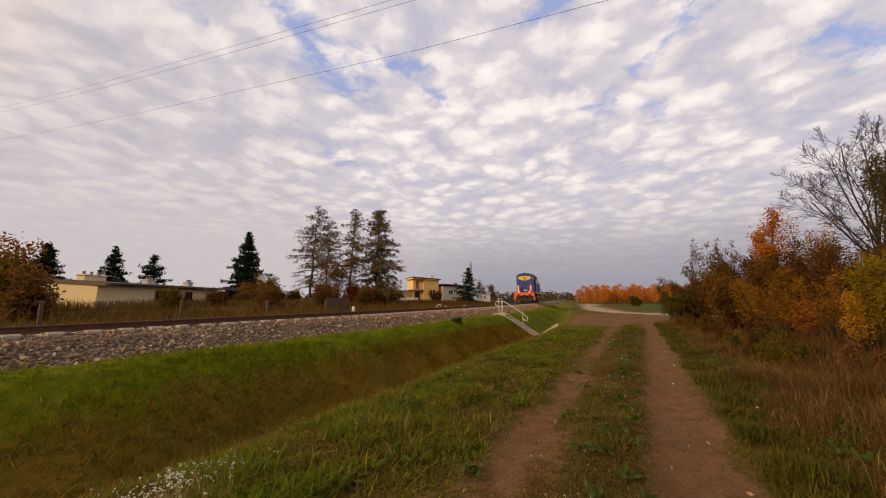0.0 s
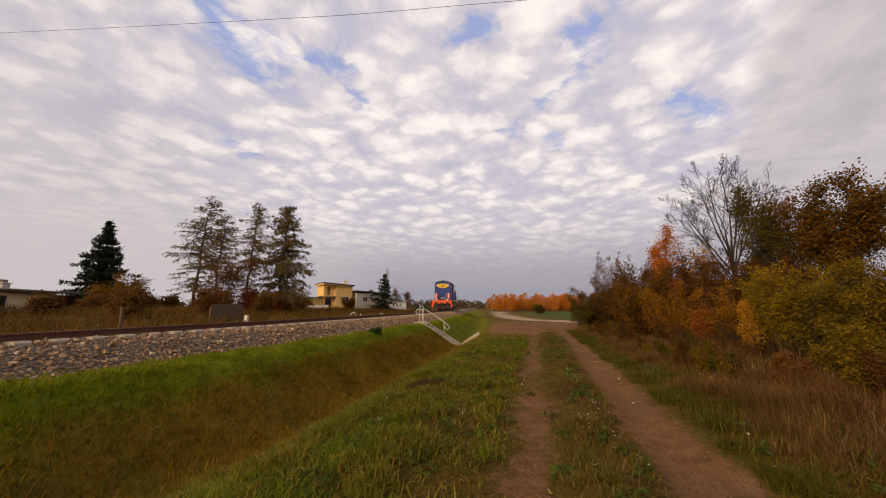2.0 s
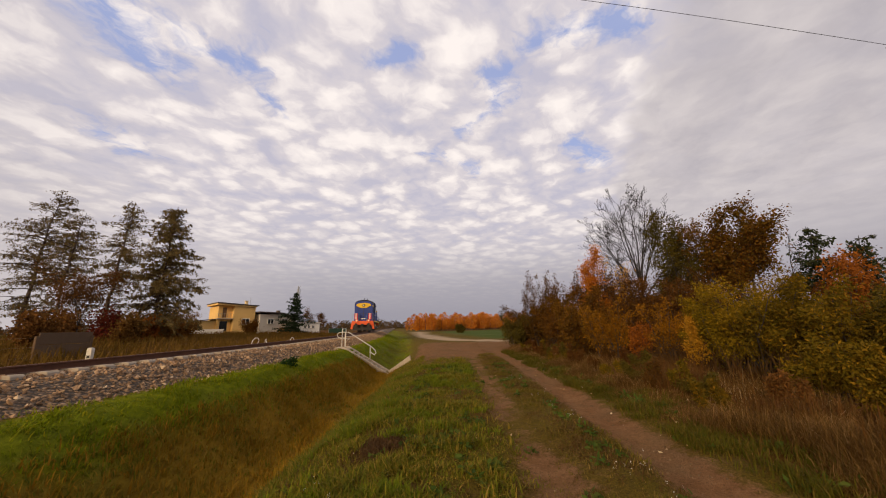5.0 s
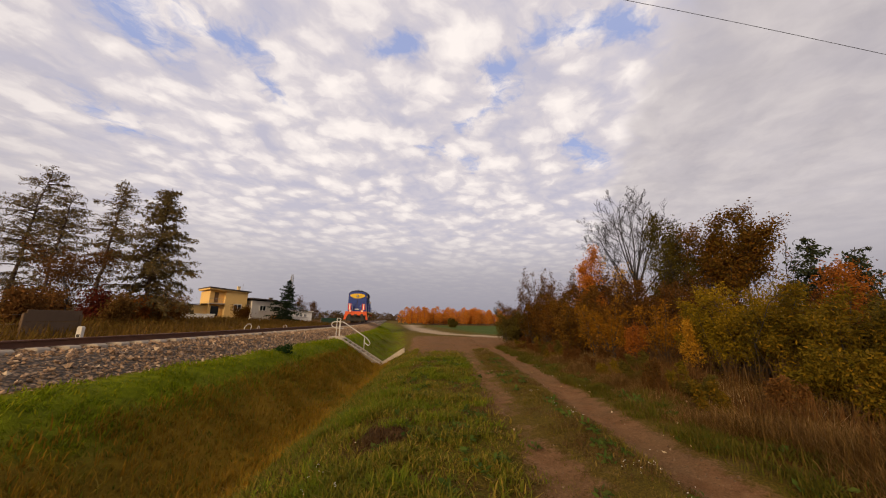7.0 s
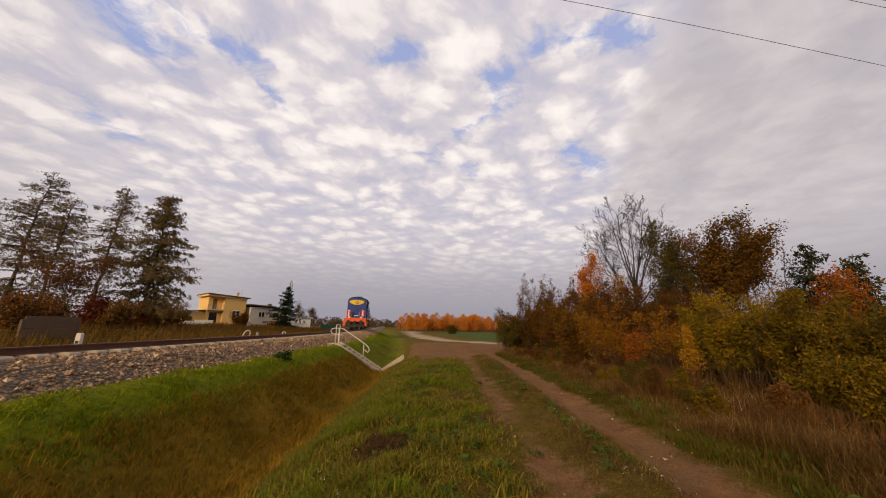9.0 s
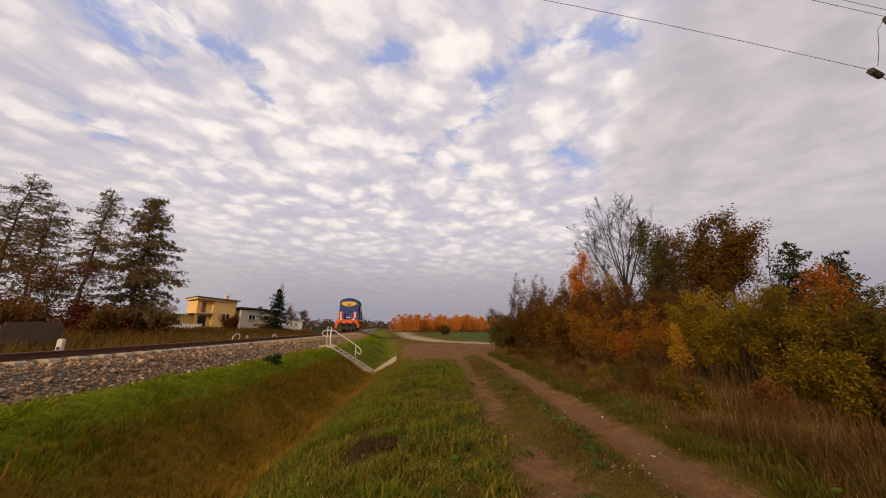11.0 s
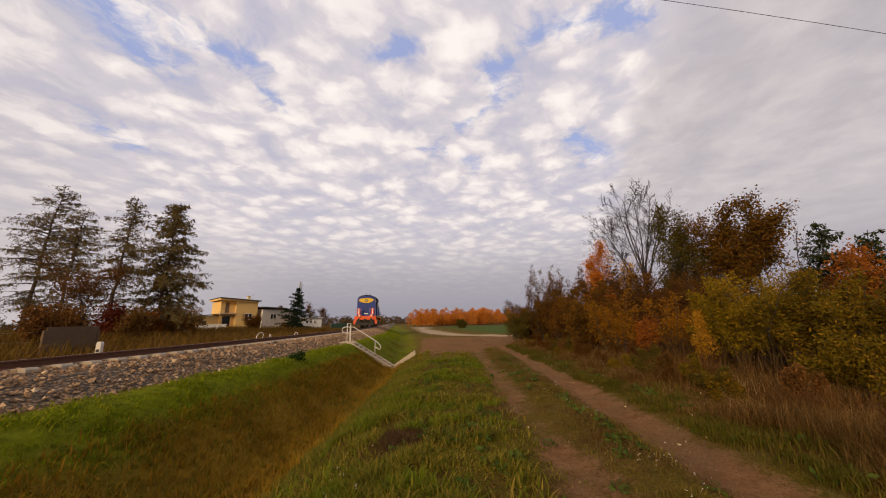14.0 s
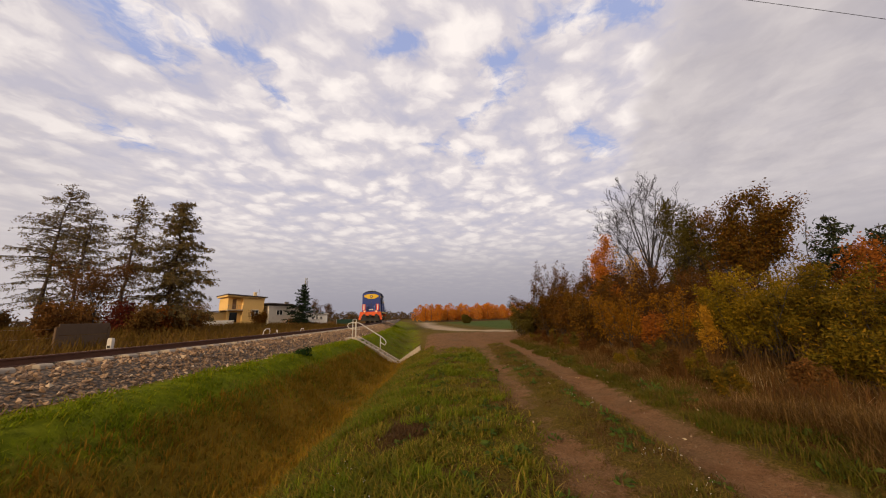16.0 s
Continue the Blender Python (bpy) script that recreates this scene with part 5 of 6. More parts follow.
    rows = (
        # metres across and along the path, height, width
        (green, ((2.5, 31.1, 2.4, 2.4), (3.8, 32.8, 2.3, 2.6), (8.8, 12.7, 2.2, 2.0), (7.9, 11.2, 1.9, 2.0), (11.2, 14.0, 2.8, 2.2), (9.4, 11.4, 2.2, 2.0))),
        (olive, ((4.1, 34.8, 2.6, 2.6), (4.1, 30.2, 3.6, 2.6), (4.6, 28.0, 3.5, 2.4), (5.0, 25.7, 3.3, 2.4), (5.4, 24.0, 3.2, 2.2), (6.0, 35.4, 4.6, 2.8), (6.4, 31.1, 4.4, 2.6), (7.5, 28.5, 4.3, 2.6), (4.1, 22.1, 2.4, 1.7))),
        (rust, ((6.5, 24.0, 3.3, 2.0), (13.9, 14.6, 3.5, 2.4), (10.7, 11.2, 2.7, 2.2), (10.7, 8.9, 2.5, 2.0), (13.1, 18.7, 3.2, 2.2), (12.4, 16.6, 2.8, 2.0))),
        (brown, ((8.8, 26.8, 4.4, 2.6), (10.1, 25.0, 4.2, 2.6), (12.4, 27.1, 4.8, 2.8), (7.5, 26.3, 4.3, 2.4), (10.7, 22.8, 4.0, 2.4), (7.7, 25.1, 3.7, 2.2), (7.7, 23.4, 3.6, 2.2), (8.3, 22.5, 3.5, 2.2), (8.9, 21.6, 3.4, 2.2), (9.4, 20.7, 3.3, 2.2), (9.6, 19.2, 3.0, 2.0), (10.3, 27.2, 4.3, 2.4), (11.5, 25.3, 4.1, 2.4), (11.5, 22.9, 3.6, 2.2), (10.3, 18.7, 2.8, 2.0), (10.7, 17.6, 2.7, 2.0), (14.9, 12.8, 3.3, 2.2), (9.4, 9.4, 2.2, 1.8), (9.2, 7.1, 2.1, 1.8))),
        (yellow, ((4.7, 20.6, 2.3, 1.4), (5.2, 19.9, 2.5, 1.3), (6.4, 17.9, 2.4, 1.4))),
        (willow_kind, ((6.9, 16.6, 2.5, 1.9), (6.6, 15.3, 2.6, 2.1), (6.9, 14.5, 2.7, 2.0), (7.9, 15.6, 2.8, 2.2))),
        (lime, ((7.0, 14.1, 2.6, 1.8), (7.2, 13.5, 2.4, 1.8), (7.3, 12.8, 2.4, 1.8), (7.4, 12.3, 2.2, 1.8), (5.6, 11.3, 1.1, 1.0))),
    )
    kinds = [(spot, leaf, label) for (label, leaf), spots in rows for spot in spots]
    for k, ((v, w, h, wide), leaf, label) in enumerate(kinds):
        few = leaf is LEAF_BROWN
        far = w > 21
        thin = leaf is LEAF_YELLOW and w > 17
        willow = leaf in (LEAF_YELLOW, LEAF_LIME, LEAF_WILLOW)
        plant("shrub", label, "shrub", from_path(v, w), WILD, h * (1.12 if few else 1.2 if leaf is LEAF_OLIVE else 1.1), 10, 0.022, leaf, 0.07 if far else 0.040 if willow else 0.048, 6 if far else 8, 0.11 if far else 0.075, BARK_DARK, 400 + k, 0.36, "thicket beside the path", width=wide * 1.2, bare_top=0.15 if few else 0.5 if thin else 0.05, long=2.7 if willow else 1.6, hollow=0.5 if far else 0.9)


build_right_bushes()


def build_far_woods():
    rng = np.random.default_rng(9)
    at, segs = [], []
    for k in range(150):
        x, y = rng.uniform(52.5, 165), 0
        y = 118 + 0.10 * (x - 40) + rng.uniform(0, 16)
        h = rng.uniform(3.6, 7.4)
        segs.append((np.array([x, y, 0]), np.array([x, y, h * 0.9]), 0.10, 0.03))
        n = 420
        f = rng.uniform(0.05, 1.0, n)
        r = h * rng.uniform(0.30, 0.46) * np.sin(np.pi * np.clip(f, 0.02, 0.98)) ** 0.5 * (1.1 - 0.45 * f)
        a = rng.uniform(0, math.tau, n)
        rr = r * np.sqrt(rng.uniform(0.2, 1, n))
        at.append(np.stack([x + rr * np.cos(a), y + rr * np.sin(a), 0.3 + f * h * 0.97], 1))
    wood = thing("orange_wood", "far belt of orange autumn birches beyond the field", "trees", kind="stuff")
    lv, lf = leaves(rng, np.concatenate(at), 0.38, long=1.2)
    raw("crown", lv, lf, LEAF_WOOD, wood)
    v, f = tubes(segs, 4)
    raw("trunk", v, f, BARK, wood)
    at = []
    for k in range(640):
        az = radians(rng.uniform(-75, 100))
        d = rng.uniform(330, 480)
        x, y = d * math.sin(az), d * math.cos(az)
        h = rng.uniform(5, 9.5) * (1.3 if rng.uniform() < 0.1 else 1)
        n = 110
        f = rng.uniform(0, 1, n)
        r = h * 0.8 * np.sqrt(np.clip(1.05 - f, 0, 1))
        a = rng.uniform(0, math.tau, n)
        at.append(np.stack([x + r * np.cos(a), y + r * np.sin(a), f * h], 1))
    ob = raw("far_woods", *leaves(rng, np.concatenate(at), 1.25, long=1.2), FAR_WOOD)
    tagged(ob, "distant brown woods along the horizon", "trees", kind="stuff")
    plant("field_bush", "round dark green bush standing in the field", "shrub", (46.0, 82), BUSH, 2.0, 8, 0.05, LEAF_GREEN, 0.16, 6, 0.2, BARK_DARK, 501, 0.4)


build_far_woods()

# ---------------------------------------------------------------- the locomotive


def arch(width, z_side, z_top, z_floor, n=10, inset=0.0):
    """Cross-section of a body with a rounded roof: points (x, z)."""
    h = width / 2 - inset
    pts = [(-h, z_floor), (h, z_floor), (h, z_side)]
    for k in range(1, n):
        a = math.pi * k / n
        pts.append((h * math.cos(a), z_side + (z_top - z_side) * math.sin(a) ** 0.8))
    pts.append((-h, z_side))
    return pts


def railing(points, posts, radius, name, material, parent, drop):
    """A hand rail along points with posts that go down by drop."""
    bm = tube(points, radius, 6)
    for p in posts:
        tube([p, (p[0], p[1], p[2] - drop)], radius, 6, bm)
    return part(name, bm, material, parent)


def build_locomotive(s_front):
    x, y, a = on_track(s_front + 8.5)
    hx, hy = math.sin(a), math.cos(a)
    loco = thing("diesel_locomotive", "blue and yellow diesel locomotive with orange buffer beam on the track", "locomotive",
                 (float(x) - 8.5 * hx, float(y) - 8.5 * hy, RAIL_TOP), -math.degrees(float(a)))
    # frame and deck
    part("deck", boxes((-1.52, 1.52, 0.55, 16.35, 1.42, 1.60), (-0.9, 0.9, 1.2, 15.8, 1.05, 1.42), bevel=0.02), BLACK, loco)
    for side in (-1, 1):
        part("deck_stripe", boxes((side * 1.535 - 0.02, side * 1.535 + 0.02, 2.6, 16.2, 1.46, 1.66), bevel=0.006), YELLOW, loco, "yellow painted deck edge")
    # short hood with the rounded roof
    part("front_hood", prism(arch(2.66, 4.02, 4.62, 1.60), 1, 1.45, 3.75, 0.03), BLUE, loco)
    roof = [(-1.36, 4.06)] + [(1.36 * -math.cos(math.pi * k / 14), 4.06 + 0.72 * math.sin(math.pi * k / 14) ** 0.8) for k in range(1, 14)] + [(1.36, 4.06)]
    roof += [(p[0] * 0.95, p[1] - 0.07) for p in roof[::-1]]
    part("front_roof", prism(roof, 1, 1.62, 3.7), ROOF_BLUE, loco, "dark rounded roof")
    # yellow band with its pointed lower edge
    for side in (-1, 1):
        part("side_band", boxes((side * 1.335 - 0.008, side * 1.335 + 0.008, 1.47, 3.74, 3.78, 4.0)), YELLOW, loco)
    top = [(1.22 * math.cos(math.pi * k / 12), 3.98 + 0.30 * math.sin(math.pi * k / 12) ** 0.8) for k in range(13)]
    top = [(x * 0.88, z) for x, z in top]
    shape = [(0.40, 3.56), (1.07, 3.86)] + top + [(-1.07, 3.86), (-0.40, 3.56)]
    part("front_band", prism(shape, 1, 1.415, 1.44), YELLOW, loco, "yellow warning panel")
    lamp = part("head_lamp", disc(bmesh.new(), (0, 1.38, 3.92), 1, 0.19, 0.14, 20), BLACK, loco, smooth=False)
    part("lens", disc(bmesh.new(), (0, 1.30, 3.92), 1, 0.10, 0.04, 20), GLOW, lamp, "lit round glass lens")
    part("hood_door", boxes((-0.03, 0.03, 1.425, 1.45, 1.9, 3.4), (-0.7, 0.7, 1.428, 1.45, 2.72, 2.75)), ROOF_BLUE, loco)
    # cab
    cab = part("cab", prism(arch(3.02, 4.05, 4.78, 1.60), 1, 3.75, 6.35, 0.03), BLUE, loco)
    roof = [(-1.58, 4.02)] + [(1.58 * -math.cos(math.pi * k / 14), 4.02 + 0.82 * math.sin(math.pi * k / 14) ** 0.8) for k in range(1, 14)] + [(1.58, 4.02)]
    roof += [(p[0] * 0.94, p[1] - 0.06) for p in roof[::-1]]
    part("cab_roof", prism(roof, 1, 3.6, 6.5), ROOF_BLUE, loco, "dark rounded cab roof")
    for side in (-1, 1):
        for y0, y1 in ((4.05, 4.65), (4.75, 5.35), (5.45, 6.05)):
            w = part("side_window", boxes((side * 1.515 - 0.02, side * 1.515 + 0.02, y0, y1, 2.95, 3.85), bevel=0.01), GREY, cab)
            part("pane", boxes((side * 1.54 - 0.006, side * 1.54 + 0.006, y0 + 0.05, y1 - 0.05, 3.0, 3.8)), DARK_GLASS, loco, "dark window glass")
        w = boxes((side * 1.42 - 0.09, side * 1.42 + 0.09, 3.72, 3.75, 2.9, 3.85))
        part("front_window", w, DARK_GLASS, loco, "narrow dark cab window")
        part("number_bar", boxes((side * 1.517 - 0.006, side * 1.517 + 0.006, 4.5, 5.2, 2.45, 2.58)), WHITE, loco, "white lettering")
    # long hood
    part("engine_hood", prism([(-1.2, 1.60), (1.2, 1.60), (1.2, 3.72), (0.95, 3.98), (-0.95, 3.98), (-1.2, 3.72)], 1, 6.35, 15.35, 0.03), BLUE, loco)
    for side in (-1, 1):
        part("hood_stripe", boxes((side * 1.21 - 0.008, side * 1.21 + 0.008, 6.4, 15.3, 3.42, 3.66)), YELLOW, loco, "yellow stripe")
        part("louvre", boxes(*[(side * 1.22 - 0.015, side * 1.22 + 0.015, 7.2, 8.2, 2.75 + k * 0.09, 2.81 + k * 0.09) for k in range(8)]), BLACK, loco, "dark louvred grille")
        for k in range(5):
            y0 = 8.7 + k * 1.25
            part("hood_door", boxes((side * 1.215 - 0.012, side * 1.215 + 0.012, y0, y0 + 1.1, 1.9, 3.3), bevel=0.006), BLUE, loco)
        part("radiator_grille", boxes(*[(side * 1.225 - 0.015, side * 1.225 + 0.015, 14.95 - 0.0, 15.3, 2.0 + k * 0.12, 2.08 + k * 0.12) for k in range(10)]), ROOF_BLUE, loco)
        railing([(side * 1.0, 6.5, 4.25), (side * 1.0, 15.2, 4.25)], [(side * 1.0, 6.5 + k * 1.45, 4.25) for k in range(7)], 0.02, "roof_rail", YELLOW, loco, 0.3)
        railing([(side * 1.48, 6.4, 2.55), (side * 1.48, 15.9, 2.55)], [(side * 1.48, 6.5 + k * 1.55, 2.55) for k in range(7)], 0.018, "side_rail", BLUE, loco, 0.95)
    part("exhaust_stack", disc(disc(bmesh.new(), (0, 7.1, 4.35), 2, 0.36, 0.75, 20), (0, 7.1, 4.74), 2, 0.40, 0.06, 20), GREY, loco, "grey metal exhaust stack")
    part("fan_housing", disc(boxes((-0.8, 0.8, 12.2, 14.4, 3.98, 4.28), bevel=0.04), (0, 13.3, 4.33), 2, 0.68, 0.12, 20), BLUE, loco)
    # front platform: beam, lamps, warning boards, railings
    part("buffer_beam", boxes((-1.50, 1.50, 0.42, 0.58, 1.05, 1.62), bevel=0.03), ORANGE, loco, "orange-red painted beam")
    part("rear_beam", boxes((-1.50, 1.50, 16.35, 16.5, 1.05, 1.62), bevel=0.03), ORANGE, loco)
    for side in (-1, 1):
        hous = part("marker_lamp", disc(bmesh.new(), (side * 0.85, 0.40, 1.66), 1, 0.20, 0.24, 18), ORANGE, loco)
        part("lens", disc(bmesh.new(), (side * 0.85, 0.27, 1.66), 1, 0.12, 0.03, 18), GLOW, hous, "lit lamp lens")
        board = part("warning_board", boxes((side * 1.0 - 0.22, side * 1.0 + 0.22, 0.80, 0.84, 1.85, 2.75), bevel=0.008), RED, loco, "red board with a white middle stripe")
        part("stripe", boxes((side * 1.0 - 0.07, side * 1.0 + 0.07, 0.79, 0.81, 1.86, 2.74)), WHITE, board, "white stripe")
        part("plough_wing", prism([(side * 1.15, 1.35), (side * 1.52, 1.62), (side * 1.72, 0.45), (side * 1.45, 0.45)], 1, 0.46, 0.56, 0.01), ORANGE, loco, "orange-red step plate")
        part("steps", boxes(*[(side * 1.30 - 0.22, side * 1.30 + 0.22, 0.62 + k * 0.14, 0.95 + k * 0.14, 0.45 + k * 0.38, 0.49 + k * 0.38) for k in range(3)]), BLACK, loco)
        buf = part("buffer", tube([(side * 0.88, 0.5, 1.06), (side * 0.88, 0.05, 1.06)], 0.10, 12), BLACK, loco)
        part("buffer_plate", disc(bmesh.new(), (side * 0.88, 0.02, 1.06), 1, 0.23, 0.05, 18), BLACK, buf)
        railing([(side * 0.55, 0.62, 2.6), (side * 1.46, 0.62, 2.6), (side * 1.46, 1.4, 2.6)], [(side * 0.55, 0.62, 2.6), (side * 1.46, 0.62, 2.6)], 0.018, "front_rail", GREY, loco, 1.0)
        railing([(side * 0.55, 16.2, 2.6), (side * 1.46, 16.2, 2.6), (side * 1.46, 15.4, 2.6)], [(side * 0.55, 16.2, 2.6), (side * 1.46, 16.2, 2.6), (side * 1.0, 16.2, 2.6)], 0.018, "rear_rail", GREY, loco, 1.0)
        part("sand_pipe", tube([(side * 0.75, 1.2, 1.2), (side * 0.75, 1.1, 0.3)], 0.03, 6), BLACK, loco)
        part("fuel_plate", boxes((side * 1.30 - 0.01, side * 1.30 + 0.01, 7.9, 10.0, 0.85, 1.15)), YELLOW, loco, "yellow panel")
    part("number_bar", boxes((-0.3, 0.3, 1.425, 1.44, 1.9, 2.02)), WHITE, loco, "white lettering")
    part("coupler", boxes((-0.15, 0.15, 0.0, 0.5, 0.9, 1.2), (-0.22, 0.22, -0.08, 0.06, 0.92, 1.18), bevel=0.03), BLACK, loco)
    part("plough", prism([(-1.35, 0.28), (1.35, 0.28), (1.25, 0.95), (-1.25, 0.95)], 1, 0.50, 0.60, 0.02), BLACK, loco)
    part("fuel_tank", prism([(-1.28, 0.45), (1.28, 0.45), (1.28, 1.25), (1.0, 1.42), (-1.0, 1.42), (-1.28, 1.25)], 1, 6.9, 10.1, 0.04), BLACK, loco)
    part("horn", tube([(0.4, 3.2, 4.72), (0.4, 3.2, 4.95), (0.4, 2.8, 4.97)], 0.04, 8), BLACK, loco)
    part("aerial", tube([(0, 2.2, 4.7), (0, 2.2, 5.05)], 0.03, 6), BLACK, loco)
    for y0 in (2.1, 10.7):
        bogie = part("bogie", boxes((-1.12, -0.95, y0 - 0.9, y0 + 5.1, 0.45, 0.85), (0.95, 1.12, y0 - 0.9, y0 + 5.1, 0.45, 0.85), (-0.95, 0.95, y0 + 0.9, y0 + 1.15, 0.5, 0.8), (-0.95, 0.95, y0 + 3.0, y0 + 3.25, 0.5, 0.8), bevel=0.03), BLACK, loco)
        for k in range(3):
            for side in (-1, 1):
                bm = disc(bmesh.new(), (side * 0.76, y0 + 2.1 * k, 0.525), 0, 0.525, 0.12, 28)
                disc(bm, (side * 0.69, y0 + 2.1 * k, 0.525), 0, 0.55, 0.03, 28)
                part("wheel", bm, BLACK, bogie)
                part("axle_box", boxes((side * 1.16 - 0.10, side * 1.16 + 0.10, y0 + 2.1 * k - 0.2, y0 + 2.1 * k + 0.2, 0.32, 0.74), bevel=0.03), BLACK, bogie)
    return loco


def lamp_glass():
    m, n, b = surface("lit_lamp_glass", 0.3)
    b.inputs["Base Color"].default_value = (0.6, 0.55, 0.42, 1)
    b.inputs["Emission Color"].default_value = (1.0, 0.82, 0.5, 1)
    b.inputs["Emission Strength"].default_value = 0.12
    return m


GLOW = lamp_glass()
build_locomotive(37.0)

# ---------------------------------------------------------------- steps down the embankment


def build_embankment_steps(s_at):
    x, y, a = on_track(s_at)
    # local x runs away from the track, local y along it
    st = thing("embankment_steps", "pale concrete steps with white tube railings down the embankment", "stairs", (float(x), float(y), 0), -math.degrees(float(a)))
    u0, z0, u1, z1 = 3.25, 0.56, 5.95, -1.13
    n = 9
    rise, run = (z0 - z1) / n, (u1 - u0) / n
    for k in range(n):
        part("step", boxes((u0 + k * run - 0.04, u0 + (k + 1) * run + 0.02, -0.42, 0.42, z0 - (k + 1) * rise - 0.10, z0 - k * rise - 0.06), bevel=0.012), CONCRETE, st)
    for yy in (-0.54, 0.54):
        beam = [(u0 - 0.15, z0 + 0.06), (u0 + 0.1, z0 + 0.06), (u1 + 0.25, z1 + 0.06), (u1 + 0.25, z1 - 0.25), (u1, z1 - 0.25), (u0 - 0.15, z0 - 0.3)]
        part("stringer", prism(beam, 1, yy - 0.11, yy + 0.11, 0.015), CONCRETE, st, "rough pale concrete side beam")
    part("landing", boxes((u0 - 0.95, u0 - 0.05, -0.65, 0.65, z0 - 0.22, z0 + 0.02), bevel=0.02), CONCRETE, st)
    part("foot_slab", boxes((u1 - 0.05, u1 + 0.55, -0.7, 0.7, z1 - 0.2, z1 + 0.01), bevel=0.02), CONCRETE, st)
    part("gutter_beam", prism([(u1 + 0.15, z1 - 0.15), (u1 + 0.22, z1 + 0.14), (u1 + 1.62, -0.06), (u1 + 1.68, -0.5)], 1, 0.14, 0.36, 0.015), CONCRETE, st, "sloping concrete kerb up the other bank")
    slope = (z1 - z0) / (u1 - u0)
    yy, long, h0, h1 = 0.60, 1.65, 1.0, 0.60

    def on(u, h):
        return (u, yy, z0 + (u - u0) * slope * (u > u0) + h)
    # loop at the top, slope, loop at the foot
    pts = [on(u0 + 0.1, h1), on(u0 - 0.45, h1 - 0.03), on(u0 - 0.68, h1 + 0.06), on(u0 - 0.76, (h0 + h1) / 2), on(u0 - 0.68, h0 - 0.06), on(u0 - 0.45, h0), on(u0 + 0.05, h0)]
    pts += [on(u0 + long, h0), on(u0 + long + 0.22, h0 - 0.08), on(u0 + long + 0.30, (h0 + h1) / 2), on(u0 + long + 0.20, h1 - 0.02), on(u0 + long - 0.05, h1)]
    rail = part("railing", tube(pts, 0.03, 8), RAIL_PAINT, st, "white painted tube railing", smooth=True)
    for u in (u0 - 0.2, u0 + long - 0.1):
        part("post", tube([on(u, -0.1), on(u, h0 - 0.02)], 0.03, 8), RAIL_PAINT, rail, smooth=True)
    gate = [(u0 - 0.12, -0.45, z0 - 0.1), (u0 - 0.12, -0.45, z0 + 1.22), (u0 - 0.12, 0.45, z0 + 1.22), (u0 - 0.12, 0.45, z0 - 0.1)]
    part("top_frame", tube(gate, 0.03, 8), RAIL_PAINT, st, "white painted tube frame")
    return st


build_embankment_steps(10.6)

# ---------------------------------------------------------------- marker post, fence


def build_marker_post():
    x, y = -5.95, 21.7
    z = 0.42
    bm = prism([(-0.085, 0.0), (0.085, 0.0), (0.085, 0.84), (0.055, 0.9), (-0.055, 0.9), (-0.085, 0.84)], 1, -0.07, 0.07, 0.012)
    ob = thing("marker_post", "short white concrete kilometre post beside the track", "post", (x, y, z), -20)
    part("stone", bm, PALE, ob)
    for k in range(2):
        part("figure_bar", boxes((-0.05, 0.05, -0.078, -0.072, 0.36 + k * 0.17, 0.46 + k * 0.17)), BLACK, ob, "black painted figures")


build_marker_post()


PANEL = 5.5


STAINED = painted("dark_stained_concrete", (0.12, 0.074, 0.042), 0.95, grime=0.6, scale=1.5, dirt=(0.08, 0.05, 0.03), relief=0.5)


def build_fence():
    fence = thing("fence", "old concrete post fence with wire mesh beyond the track", "fence", kind="structure")
    posts = np.append(np.arange(PANEL - 40.6, PANEL + 1, 5.8), PANEL + 2.9)
    post_mesh = None
    for k, s in enumerate(posts):
        x, y, a = on_track(s, -11.5)
        z = float(height(np.array([float(x)]), np.array([float(y)]))[0])
        if post_mesh is None:
            ob = part("post", boxes((-0.07, 0.07, -0.07, 0.07, -0.2, 1.2), bevel=0.015), STAINED, fence)
            post_mesh = ob.data
        else:
            ob = new("post", post_mesh)
            ob.parent = fence
        ob.matrix_basis = pose(float(x), float(y), z, 1.5 * math.sin(k * 2.3), 2.0 * math.sin(k * 1.7), -math.degrees(float(a)))
    bm = bmesh.new()
    for h in (0.15, 0.65, 1.12):
        pts = []
        for s in posts:
            x, y, a = on_track(s, -11.5)
            pts.append((float(x), float(y), float(height(np.array([float(x)]), np.array([float(y)]))[0]) + h))
        tube(pts, 0.003, 4, bm)
    part("wire", bm, GREY, fence)
    for at in (PANEL,):
        xa, ya, a = on_track(at, -11.5)
        z = float(height(np.array([float(xa)]), np.array([float(ya)]))[0])
        pan = part("panel", boxes((-0.03, 0.03, 0.08, 2.82, 0.0, 0.74), (-0.03, 0.03, 0.08, 2.82, 0.76, 1.38), bevel=0.012), STAINED, fence, "stained precast concrete panel")
        pan.matrix_basis = pose(float(xa), float(ya), z, 0, 0, -math.degrees(float(a)))


build_fence()

# ---------------------------------------------------------------- houses


